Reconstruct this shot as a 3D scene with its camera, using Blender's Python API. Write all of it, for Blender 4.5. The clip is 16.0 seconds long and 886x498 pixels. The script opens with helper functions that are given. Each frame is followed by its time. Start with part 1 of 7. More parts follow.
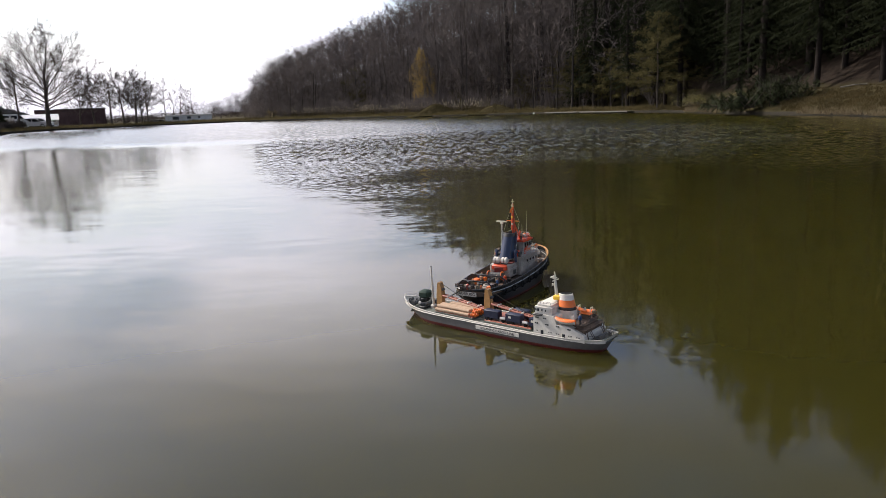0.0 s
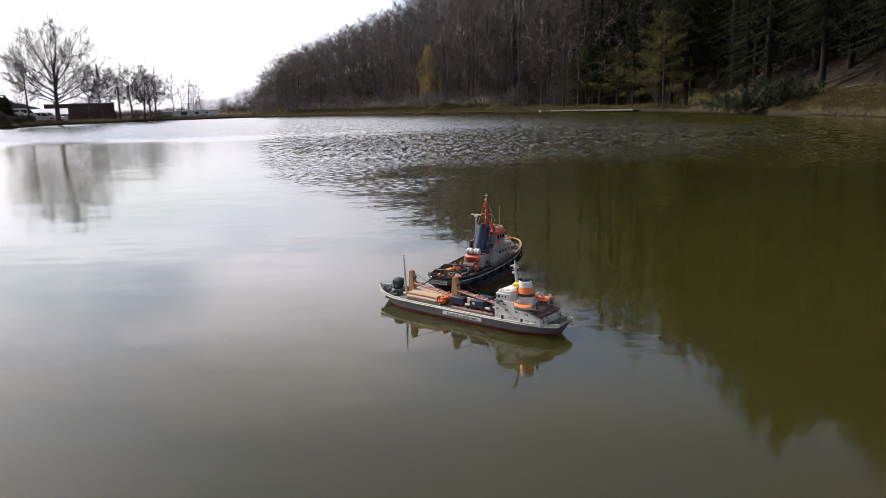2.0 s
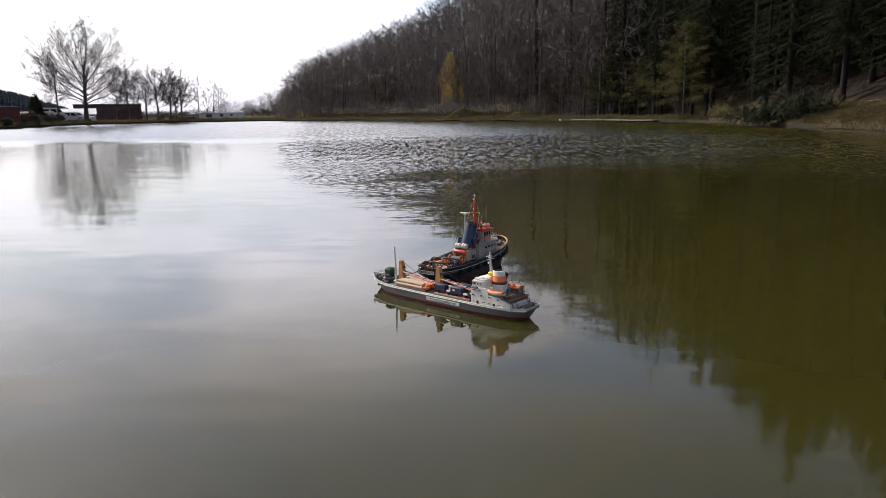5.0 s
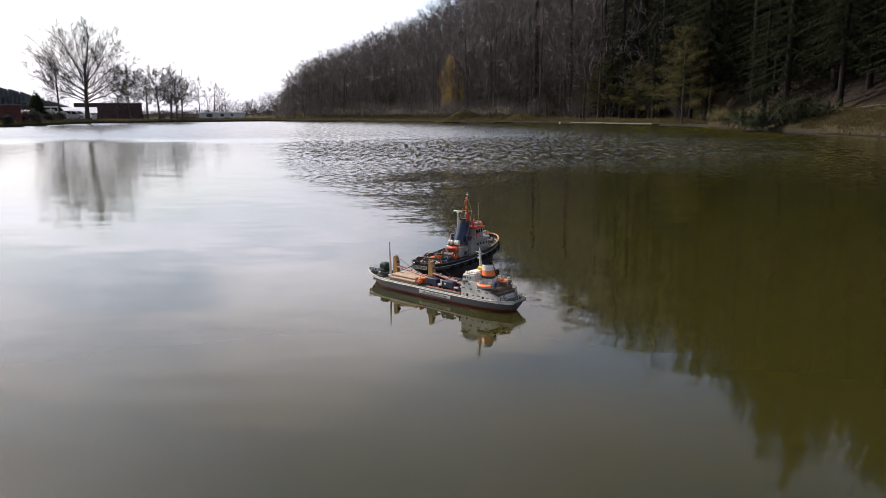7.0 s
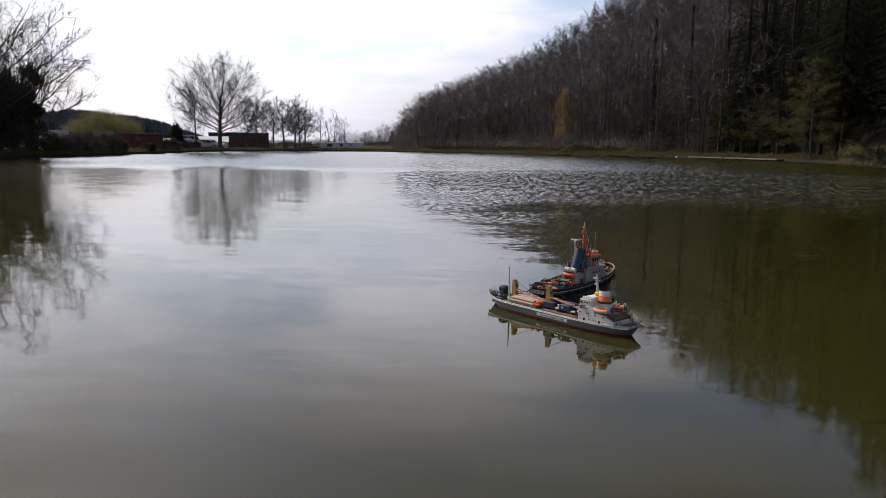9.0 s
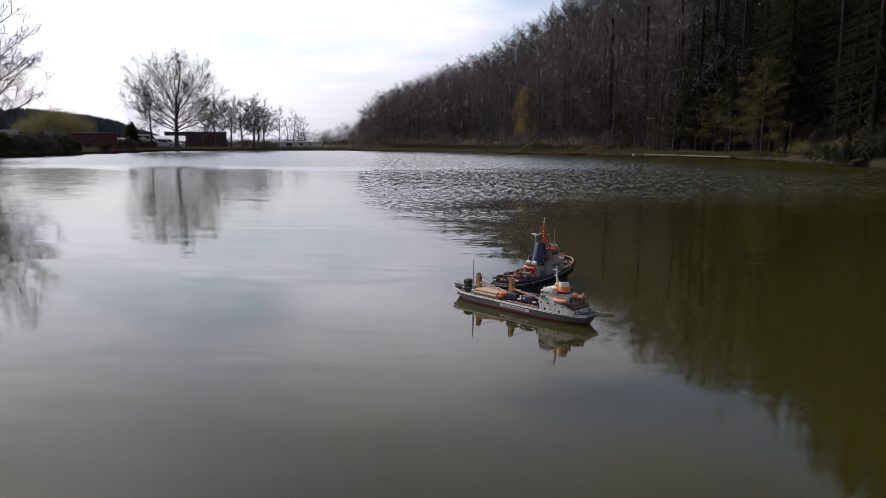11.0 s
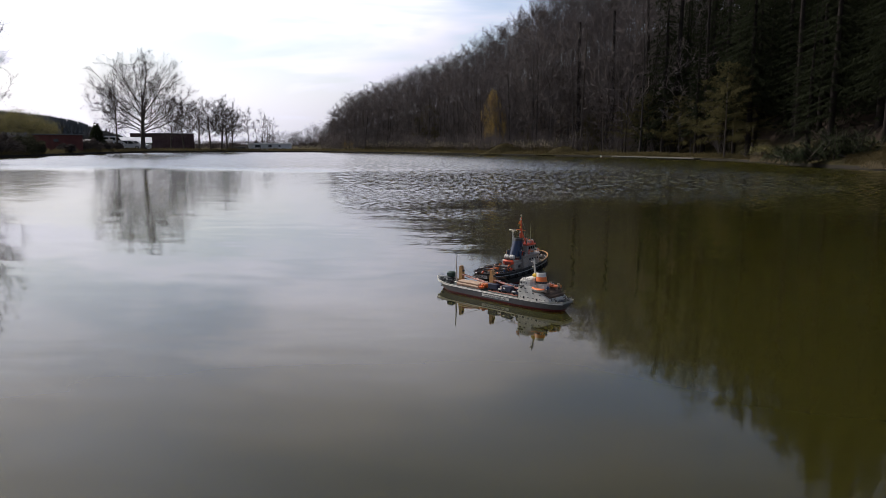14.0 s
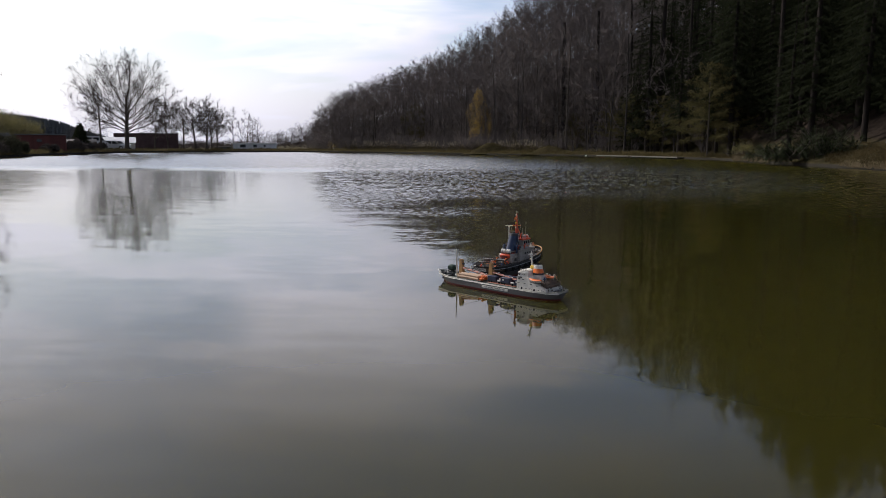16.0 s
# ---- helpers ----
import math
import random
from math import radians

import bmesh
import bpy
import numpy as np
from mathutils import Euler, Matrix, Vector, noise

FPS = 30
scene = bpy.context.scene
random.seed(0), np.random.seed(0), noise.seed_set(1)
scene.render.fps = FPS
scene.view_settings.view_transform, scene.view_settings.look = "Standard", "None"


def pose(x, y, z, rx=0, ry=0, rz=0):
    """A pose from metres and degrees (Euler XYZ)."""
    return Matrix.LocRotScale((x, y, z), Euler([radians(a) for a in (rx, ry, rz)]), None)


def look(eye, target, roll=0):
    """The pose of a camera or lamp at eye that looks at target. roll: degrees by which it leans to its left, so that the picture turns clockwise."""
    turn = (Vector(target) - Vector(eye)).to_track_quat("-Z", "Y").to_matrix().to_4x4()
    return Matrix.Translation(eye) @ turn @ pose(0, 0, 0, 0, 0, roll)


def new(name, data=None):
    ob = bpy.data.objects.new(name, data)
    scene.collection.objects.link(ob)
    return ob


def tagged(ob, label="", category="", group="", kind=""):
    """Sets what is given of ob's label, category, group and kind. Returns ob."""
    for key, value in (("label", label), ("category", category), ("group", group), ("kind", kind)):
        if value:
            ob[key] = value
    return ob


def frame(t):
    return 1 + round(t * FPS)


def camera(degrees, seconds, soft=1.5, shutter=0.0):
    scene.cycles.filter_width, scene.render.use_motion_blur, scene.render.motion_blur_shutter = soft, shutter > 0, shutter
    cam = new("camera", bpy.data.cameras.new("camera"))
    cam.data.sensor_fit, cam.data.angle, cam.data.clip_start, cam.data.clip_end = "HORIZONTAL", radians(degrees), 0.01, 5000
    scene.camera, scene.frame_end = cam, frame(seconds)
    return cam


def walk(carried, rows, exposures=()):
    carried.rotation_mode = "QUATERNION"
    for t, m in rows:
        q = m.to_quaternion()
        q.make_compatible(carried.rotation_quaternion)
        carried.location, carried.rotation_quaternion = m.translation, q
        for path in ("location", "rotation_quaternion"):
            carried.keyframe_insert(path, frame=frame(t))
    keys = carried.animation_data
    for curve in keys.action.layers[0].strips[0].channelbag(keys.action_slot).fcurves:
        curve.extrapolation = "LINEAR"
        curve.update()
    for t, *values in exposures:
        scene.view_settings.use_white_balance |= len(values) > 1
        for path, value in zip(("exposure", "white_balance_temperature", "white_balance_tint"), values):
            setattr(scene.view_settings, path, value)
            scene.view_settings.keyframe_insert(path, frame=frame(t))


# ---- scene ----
cam = camera(63.3, 16.0, soft=0.5)
rows = [
    (0, pose(-0.441, 1.684, 1.247, 78.766, 2.143, -0.192)),
    (0.5, pose(-0.384, 1.611, 1.247, 78.541, 2.062, -0.051)),
    (1, pose(-0.325, 1.564, 1.247, 78.357, 1.941, 0.024)),
    (1.5, pose(-0.272, 1.487, 1.247, 78.438, 1.786, 0.123)),
    (2, pose(-0.221, 1.426, 1.247, 78.570, 1.743, 0.453)),
    (2.5, pose(-0.174, 1.368, 1.247, 78.838, 1.584, 1.009)),
    (3, pose(-0.133, 1.318, 1.247, 78.776, 1.185, 1.623)),
    (3.5, pose(-0.087, 1.238, 1.247, 78.840, 0.942, 1.741)),
    (4, pose(-0.049, 1.145, 1.247, 78.908, 0.880, 1.961)),
    (6.5, pose(0.063, 0.712, 1.247, 79.387, 0.596, 2.380)),
    (7, pose(0.068, 0.705, 1.247, 79.269, 0.225, 2.266)),
    (7.5, pose(0.051, 0.681, 1.247, 80.015, 0.086, 3.876)),
    (8, pose(0.026, 0.558, 1.247, 81.073, -0.478, 8.126)),
    (8.5, pose(0.007, 0.451, 1.247, 81.337, -0.437, 10.504)),
    (8.7, pose(0.007, 0.422, 1.247, 81.707, -0.450, 11.170)),
    (11, pose(0.009, 0.174, 1.247, 81.644, -0.248, 7.915)),
    (11.5, pose(0.002, 0.095, 1.247, 81.548, -0.393, 7.602)),
    (12, pose(-0.002, 0.018, 1.247, 81.542, -0.344, 6.827)),
    (12.5, pose(-0.013, -0.054, 1.247, 81.695, -0.393, 6.387)),
    (13, pose(-0.025, -0.116, 1.247, 81.831, -0.408, 6.204)),
    (13.5, pose(-0.046, -0.180, 1.247, 81.774, -0.234, 5.815)),
    (14, pose(-0.063, -0.259, 1.247, 81.792, -0.270, 5.483)),
    (14.5, pose(-0.086, -0.337, 1.247, 81.894, -0.345, 5.207)),
    (15, pose(-0.110, -0.420, 1.247, 81.985, -0.433, 4.894)),
    (15.5, pose(-0.139, -0.484, 1.247, 81.961, -0.186, 4.682)),
    (16, pose(-0.174, -0.606, 1.247, 81.765, -0.188, 4.282)),
]
walk(cam, rows, exposures=[(0.0, 0.20, 6600, 13), (6.5, 0.13, 6600, 13), (7.3, 0.04, 6550, 13), (8.3, -0.36, 6450, 13), (16.0, -0.40, 6400, 13)])

# ---------------------------------------------------------------- light
SUN_AZ, SUN_EL = -58.0, 40.0        # degrees clockwise from +y, and above the horizon
EYE_X, EYE_Y, EYE_Z = 0.0, 0.55, 1.247   # the middle of the camera's way, from which the banks are laid out


def bearing(az, d, z=0.0):
    """A place d metres from the middle of the walk, az degrees to the right of +y."""
    a = radians(az)
    return Vector((EYE_X + d * math.sin(a), EYE_Y + d * math.cos(a), z))


def rise(el, d):
    """The height that is seen el degrees above the horizon at d metres."""
    return EYE_Z + d * math.tan(radians(el))


sun_way = Vector((math.sin(radians(SUN_AZ)) * math.cos(radians(SUN_EL)),
                  math.cos(radians(SUN_AZ)) * math.cos(radians(SUN_EL)), math.sin(radians(SUN_EL))))
sun_data = bpy.data.lights.new("sun", "SUN")
sun_data.energy, sun_data.angle, sun_data.color = 4.0, radians(1.2), (1.0, 0.95, 0.87)
sun = new("sun", sun_data)
sun.matrix_world = look(sun_way * 60, (0, 0, 0))

world = bpy.data.worlds.new("sky")
scene.world = world
world.use_nodes = True
wt = world.node_tree
wt.nodes.clear()


def wn(kind, **sets):
    n = wt.nodes.new(kind)
    for k, v in sets.items():
        n.inputs[k.replace("_", " ")].default_value = v
    return n


def wmath(op, a, b=0.0):
    n = wt.nodes.new("ShaderNodeMath")
    n.operation = op
    for i, v in enumerate((a, b)):
        if isinstance(v, (int, float)):
            n.inputs[i].default_value = v
        else:
            wt.links.new(v, n.inputs[i])
    return n.outputs[0]


def wramp(src, *stops):
    n = wt.nodes.new("ShaderNodeValToRGB")
    while len(n.color_ramp.elements) < len(stops):
        n.color_ramp.elements.new(0.5)
    for e, (p, c) in zip(n.color_ramp.elements, stops):
        e.position, e.color = p, (*c, 1) if len(c) == 3 else c
    wt.links.new(src, n.inputs[0])
    return n.outputs[0]


sky = wt.nodes.new("ShaderNodeTexSky")
sky.sky_type, sky.sun_disc = "NISHITA", False
sky.sun_elevation, sky.sun_rotation = radians(SUN_EL), radians(SUN_AZ)
sky.air_density, sky.dust_density, sky.ozone_density = 1.0, 2.5, 1.0
coord = wt.nodes.new("ShaderNodeTexCoord")
sep = wt.nodes.new("ShaderNodeSeparateXYZ")
wt.links.new(coord.outputs["Generated"], sep.inputs[0])
# thin cloud, as on a flat layer overhead: the way is divided by its height
lift = wmath("ADD", wmath("MAXIMUM", sep.outputs[2], 0.0), 0.16)
flat = wt.nodes.new("ShaderNodeCombineXYZ")
wt.links.new(wmath("MULTIPLY", wmath("DIVIDE", sep.outputs[0], lift), 0.8), flat.inputs[0])
wt.links.new(wmath("MULTIPLY", wmath("DIVIDE", sep.outputs[1], lift), 1.3), flat.inputs[1])
flat.inputs[2].default_value = 5.2
cloud = wn("ShaderNodeTexNoise", Scale=1.15, Detail=5.0, Roughness=0.5, Distortion=0.35)
wt.links.new(flat.outputs[0], cloud.inputs["Vector"])
cover = wramp(cloud.outputs["Fac"], (0.42, (0.14, 0.14, 0.14)), (0.50, (0.50, 0.50, 0.50)), (0.60, (1.0, 1.0, 1.0)))
haze = wramp(sep.outputs[2], (0.0, (1, 1, 1)), (0.05, (0.80, 0.80, 0.80)), (0.12, (0.15, 0.15, 0.15)), (0.3, (0, 0, 0)))
both = wmath("MAXIMUM", cover, haze)
# the bright veil round the sun
dot = wt.nodes.new("ShaderNodeVectorMath")
dot.operation = "DOT_PRODUCT"
wt.links.new(coord.outputs["Generated"], dot.inputs[0])
dot.inputs[1].default_value = sun_way
glow = wramp(dot.outputs["Value"], (0.0, (0.23, 0.24, 0.28)), (0.35, (0.235, 0.24, 0.28)), (0.55, (0.42, 0.42, 0.465)), (0.65, (0.62, 0.62, 0.675)), (0.85, (0.70, 0.695, 0.745)), (1.0, (0.74, 0.73, 0.75)))
# low haze veils it; bright band near z 0.18 added to lift water reflections
tall = wramp(sep.outputs[2], (0.0, (0.74, 0.74, 0.75)), (0.10, (0.88, 0.885, 0.91)), (0.18, (1.11, 1.11, 1.135)), (0.25, (1.02, 1.02, 1.03)), (0.34, (0.76, 0.76, 0.76)), (0.45, (0.42, 0.42, 0.42)), (0.62, (0.35, 0.35, 0.35)))
lit = wt.nodes.new("ShaderNodeMix")
lit.data_type, lit.blend_type = "RGBA", "MULTIPLY"
lit.inputs["Factor"].default_value = 1.0
wt.links.new(glow, lit.inputs[6])
wt.links.new(tall, lit.inputs[7])
skymul = wt.nodes.new("ShaderNodeMix")
skymul.data_type, skymul.blend_type = "RGBA", "MULTIPLY"
skymul.inputs["Factor"].default_value = 1.0
wt.links.new(sky.outputs[0], skymul.inputs[6])
skymul.inputs[7].default_value = (0.060, 0.063, 0.067, 1)
mix = wt.nodes.new("ShaderNodeMix")
mix.data_type = "RGBA"
wt.links.new(both, mix.inputs["Factor"])
wt.links.new(skymul.outputs[2], mix.inputs[6])
wt.links.new(lit.outputs[2], mix.inputs[7])
back = wt.nodes.new("ShaderNodeBackground")
back.inputs["Strength"].default_value = 2.75
wt.links.new(mix.outputs[2], back.inputs["Color"])
wout = wt.nodes.new("ShaderNodeOutputWorld")
wt.links.new(back.outputs[0], wout.inputs[0])


# ---------------------------------------------------------------- materials
def material(name, dark, light, scale=6.0, rough=0.7, bump=0.0, fine=0.0, metal=0.0, stretch=(1, 1, 1), per_object=0.0, sheen=0.0, leaf=0.0):
    """Two colours mixed by noise at two scales, with relief. dark, light: linear colours. leaf: light that passes through."""
    m = bpy.data.materials.new(name)
    m.use_nodes = True
    t = m.node_tree
    b = t.nodes["Principled BSDF"]
    tc = t.nodes.new("ShaderNodeTexCoord")
    mp = t.nodes.new("ShaderNodeMapping")
    mp.inputs["Scale"].default_value = stretch
    t.links.new(tc.outputs["Object"], mp.inputs[0])
    n1 = t.nodes.new("ShaderNodeTexNoise")
    n1.inputs["Scale"].default_value, n1.inputs["Detail"].default_value = scale, 5.0
    n2 = t.nodes.new("ShaderNodeTexNoise")
    n2.inputs["Scale"].default_value, n2.inputs["Detail"].default_value = scale * 7.3, 4.0
    for n in (n1, n2):
        t.links.new(mp.outputs[0], n.inputs["Vector"])
    s = t.nodes.new("ShaderNodeMath")
    s.operation = "MULTIPLY_ADD"
    s.inputs[1].default_value = 0.45
    t.links.new(n2.outputs["Fac"], s.inputs[0])
    k = t.nodes.new("ShaderNodeMath")
    k.operation = "MULTIPLY"
    k.inputs[1].default_value = 0.65
    t.links.new(n1.outputs["Fac"], k.inputs[0])
    t.links.new(k.outputs[0], s.inputs[2])
    fac = s.outputs[0]
    if per_object:
        oi = t.nodes.new("ShaderNodeObjectInfo")
        gi = t.nodes.new("ShaderNodeNewGeometry")
        a = t.nodes.new("ShaderNodeMath")
        a.operation = "ADD"
        t.links.new(oi.outputs["Random"], a.inputs[0])
        t.links.new(gi.outputs["Random Per Island"], a.inputs[1])
        w = t.nodes.new("ShaderNodeMath")
        w.operation = "MULTIPLY_ADD"
        w.inputs[1].default_value = per_object
        t.links.new(a.outputs[0], w.inputs[0])
        t.links.new(fac, w.inputs[2])
        o = t.nodes.new("ShaderNodeMath")
        o.operation = "SUBTRACT"
        o.inputs[1].default_value = per_object
        t.links.new(w.outputs[0], o.inputs[0])
        fac = o.outputs[0]
    r = t.nodes.new("ShaderNodeValToRGB")
    r.color_ramp.elements[0].position, r.color_ramp.elements[0].color = 0.34, (*dark, 1)
    r.color_ramp.elements[1].position, r.color_ramp.elements[1].color = 0.74, (*light, 1)
    t.links.new(fac, r.inputs[0])
    t.links.new(r.outputs[0], b.inputs["Base Color"])
    b.inputs["Roughness"].default_value, b.inputs["Metallic"].default_value = rough, metal
    if rough > 0.8:      # leaves, bark and litter are dull
        b.inputs["Specular IOR Level"].default_value = 0.08
    if bump:
        bp = t.nodes.new("ShaderNodeBump")
        bp.inputs["Strength"].default_value, bp.inputs["Distance"].default_value = bump, fine or 0.01
        t.links.new(n2.outputs["Fac"], bp.inputs["Height"])
        t.links.new(bp.outputs[0], b.inputs["Normal"])
    if leaf:
        tr = t.nodes.new("ShaderNodeBsdfTranslucent")
        t.links.new(r.outputs[0], tr.inputs[0])
        mx = t.nodes.new("ShaderNodeMixShader")
        mx.inputs[0].default_value = leaf
        t.links.new(b.outputs[0], mx.inputs[1])
        t.links.new(tr.outputs[0], mx.inputs[2])
        t.links.new(mx.outputs[0], t.nodes["Material Output"].inputs[0])
    return m


def c(r, g, b):
    """A linear colour from one in 0 to 255."""
    return tuple((v / 255 / 12.92) if v < 10.3 else ((v / 255 + 0.055) / 1.055) ** 2.4 for v in (r, g, b))


BARK = material("bark", (0.050, 0.041, 0.034), (0.15, 0.125, 0.105), 3.0, 0.9, 0.6, 0.03, stretch=(1, 1, 0.25), per_object=0.15)
TWIG = material("twigs", (0.035, 0.028, 0.025), (0.085, 0.068, 0.06), 1.5, 0.9, per_object=0.2)
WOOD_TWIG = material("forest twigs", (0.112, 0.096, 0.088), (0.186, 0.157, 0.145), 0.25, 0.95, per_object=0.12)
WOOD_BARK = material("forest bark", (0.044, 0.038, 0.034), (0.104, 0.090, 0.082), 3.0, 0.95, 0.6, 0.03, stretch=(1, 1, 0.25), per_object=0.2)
BIRCH = material("birch bark", (0.04, 0.036, 0.033), (0.30, 0.28, 0.25), 2.0, 0.8, 0.4, 0.02, stretch=(1, 1, 2.5))
# far needles: distance haze mixed into the colour, paler and bluer than the spruces
RIDGE_HAZED = material("hazed ridge needles", (0.075, 0.082, 0.085), (0.14, 0.15, 0.152), 0.2, 0.95, per_object=0.2)
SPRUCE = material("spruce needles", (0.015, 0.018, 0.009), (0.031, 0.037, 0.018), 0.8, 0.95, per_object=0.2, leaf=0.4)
YEW = material("yew needles", (0.012, 0.018, 0.009), (0.052, 0.064, 0.028), 1.2, 0.8, per_object=0.25, leaf=0.15)
SPRING = material("spring leaves", (0.075, 0.068, 0.022), (0.19, 0.168, 0.056), 1.0, 0.8, per_object=0.25, leaf=0.45)
OLIVE = material("larch needles", (0.056, 0.050, 0.020), (0.150, 0.128, 0.052), 1.0, 0.85, per_object=0.25, leaf=0.35)
FIR = material("fir needles", (0.010, 0.014, 0.006), (0.045, 0.054, 0.024), 1.2, 0.9, per_object=0.25, leaf=0.1)
STRAW = material("bleached straw", (0.12, 0.093, 0.055), (0.30, 0.245, 0.155), 2.0, 0.9, per_object=0.2, leaf=0.3)
GOLD = material("golden leaves", (0.24, 0.155, 0.04), (0.48, 0.34, 0.10), 1.0, 0.8, per_object=0.25, leaf=0.45)
HEDGE = material("bare hedge twigs", (0.042, 0.034, 0.030), (0.105, 0.086, 0.074), 1.0, 0.9, per_object=0.25, leaf=0.1)
WILLOW = material("willow leaves", (0.135, 0.120, 0.046), (0.27, 0.240, 0.100), 1.0, 0.8, per_object=0.25, leaf=0.4)
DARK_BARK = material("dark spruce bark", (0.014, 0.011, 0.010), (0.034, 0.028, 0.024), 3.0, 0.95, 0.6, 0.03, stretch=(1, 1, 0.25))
BUSH = material("bush leaves", (0.026, 0.026, 0.015), (0.082, 0.078, 0.046), 1.0, 0.85, per_object=0.25, leaf=0.2)
GRASS = material("grass", (0.036, 0.029, 0.012), (0.112, 0.086, 0.040), 0.7, 0.9, per_object=0.25, leaf=0.35)
GREEN_GRASS = material("green grass", (0.062, 0.050, 0.021), (0.150, 0.122, 0.058), 0.7, 0.9, per_object=0.25, leaf=0.35)
PLUME = material("reed plumes", (0.30, 0.25, 0.18), (0.5, 0.44, 0.34), 2.0, 0.9, leaf=0.3)
REED = material("dry reed", (0.05, 0.042, 0.02), (0.15, 0.115, 0.055), 2.0, 0.9, per_object=0.2, leaf=0.3)


# ---------------------------------------------------------------- mesh helpers
class Geo:
    """A mesh in the making: points, faces and, for each face, a material slot."""

    def __init__(self):
        self.v, self.f, self.s = [], [], []

    def add(self, pts, faces, slot=0):
        k = len(self.v)
        self.v += [tuple(p) for p in pts]
        self.f += [tuple(i + k for i in q) for q in faces]
        self.s += [slot] * len(faces)
        return self

    def box(self, cx, cy, cz, sx, sy, sz, bevel=0.0, slot=0, turn=None):
        """A box round its middle, its upright and level edges cut by bevel."""
        hx, hy, hz = sx / 2, sy / 2, sz / 2
        if bevel <= 0:
            p = [Vector((x * hx, y * hy, z * hz)) for z in (-1, 1) for x, y in ((-1, -1), (1, -1), (1, 1), (-1, 1))]
            q = [(3, 2, 1, 0), (4, 5, 6, 7), (0, 1, 5, 4), (1, 2, 6, 5), (2, 3, 7, 6), (3, 0, 4, 7)]
        else:
            b = min(bevel, hx * 0.9, hy * 0.9, hz * 0.9)
            p, q = [], []
            for z, ins in ((-hz, b), (-hz + b, 0), (hz - b, 0), (hz, b)):
                x1, y1 = hx - ins, hy - ins
                k = b * 0.6 if ins == 0 else b * 0.3
                p += [Vector(w) for w in ((-x1 + k, -y1, z), (x1 - k, -y1, z), (x1, -y1 + k, z), (x1, y1 - k, z),
                                          (x1 - k, y1, z), (-x1 + k, y1, z), (-x1, y1 - k, z), (-x1, -y1 + k, z))]
            for r in range(3):
                q += [(r * 8 + i, r * 8 + (i + 1) % 8, r * 8 + 8 + (i + 1) % 8, r * 8 + 8 + i) for i in range(8)]
            q += [tuple(range(7, -1, -1)), tuple(range(24, 32))]
        o = Vector((cx, cy, cz))
        p = [o + (turn @ w if turn else w) for w in p]
        return self.add(p, q, slot)

    def tube(self, path, radii, n=8, slot=0, caps=True):
        """A round bar along a path."""
        path = [Vector(w) for w in path]
        if isinstance(radii, (int, float)):
            radii = [radii] * len(path)
        p, q = [], []
        side = None
        for i, w in enumerate(path):
            d = (path[min(i + 1, len(path) - 1)] - path[max(i - 1, 0)])
            d = d.normalized() if d.length > 1e-9 else Vector((0, 0, 1))
            if side is None or abs(side.dot(d)) > 0.95:
                side = d.orthogonal().normalized()
            side = (side - d * side.dot(d)).normalized()
            up = d.cross(side)
            for j in range(n):
                a = 2 * math.pi * j / n
                p.append(w + (side * math.cos(a) + up * math.sin(a)) * radii[i])
        for i in range(len(path) - 1):
            q += [(i * n + j, i * n + (j + 1) % n, i * n + n + (j + 1) % n, i * n + n + j) for j in range(n)]
        if caps:
            q += [tuple(range(n - 1, -1, -1)), tuple(range((len(path) - 1) * n, len(path) * n))]
        return self.add(p, q, slot)

    def ball(self, o, rx, ry, rz, n=10, m=6, slot=0):
        o = Vector(o)
        p = [o + Vector((0, 0, -rz))]
        for i in range(1, m):
            a = math.pi * i / m - math.pi / 2
            p += [o + Vector((rx * math.cos(a) * math.cos(2 * math.pi * j / n), ry * math.cos(a) * math.sin(2 * math.pi * j / n), rz * math.sin(a))) for j in range(n)]
        p.append(o + Vector((0, 0, rz)))
        q = [(0, 1 + (j + 1) % n, 1 + j) for j in range(n)]
        for i in range(m - 2):
            q += [(1 + i * n + j, 1 + i * n + (j + 1) % n, 1 + (i + 1) * n + (j + 1) % n, 1 + (i + 1) * n + j) for j in range(n)]
        k = len(p) - 1
        q += [(k, k - n + j, k - n + (j + 1) % n) for j in range(n)]
        return self.add(p, q, slot)

    def ring(self, o, axis, big, small, n=14, m=6, slot=0):
        """A tyre or ring round the axis."""
        o, d = Vector(o), Vector(axis).normalized()
        a = d.orthogonal().normalized()
        b = d.cross(a)
        p, q = [], []
        for i in range(n):
            t = 2 * math.pi * i / n
            out = a * math.cos(t) + b * math.sin(t)
            for j in range(m):
                s = 2 * math.pi * j / m
                p.append(o + out * (big + small * math.cos(s)) + d * small * math.sin(s))
        for i in range(n):
            for j in range(m):
                q.append((i * m + j, i * m + (j + 1) % m, ((i + 1) % n) * m + (j + 1) % m, ((i + 1) % n) * m + j))
        return self.add(p, q, slot)

    def loft(self, rows, slots=None, closed=False, caps=False):
        """Skin over rows of points, each as long as the next; slots: one for each strip between points."""
        k = len(rows[0])
        p = [w for r in rows for w in r]
        last = k if closed else k - 1
        base = len(self.v)
        self.v += [tuple(w) for w in p]
        for i in range(len(rows) - 1):
            for j in range(last):
                self.f.append((base + i * k + j, base + i * k + (j + 1) % k, base + (i + 1) * k + (j + 1) % k, base + (i + 1) * k + j))
                self.s.append(slots[j] if slots else 0)
        if caps:
            self.f.append(tuple(base + j for j in range(k - 1, -1, -1)))
            self.f.append(tuple(base + (len(rows) - 1) * k + j for j in range(k)))
            self.s += [slots[0] if slots else 0] * 2
        return self

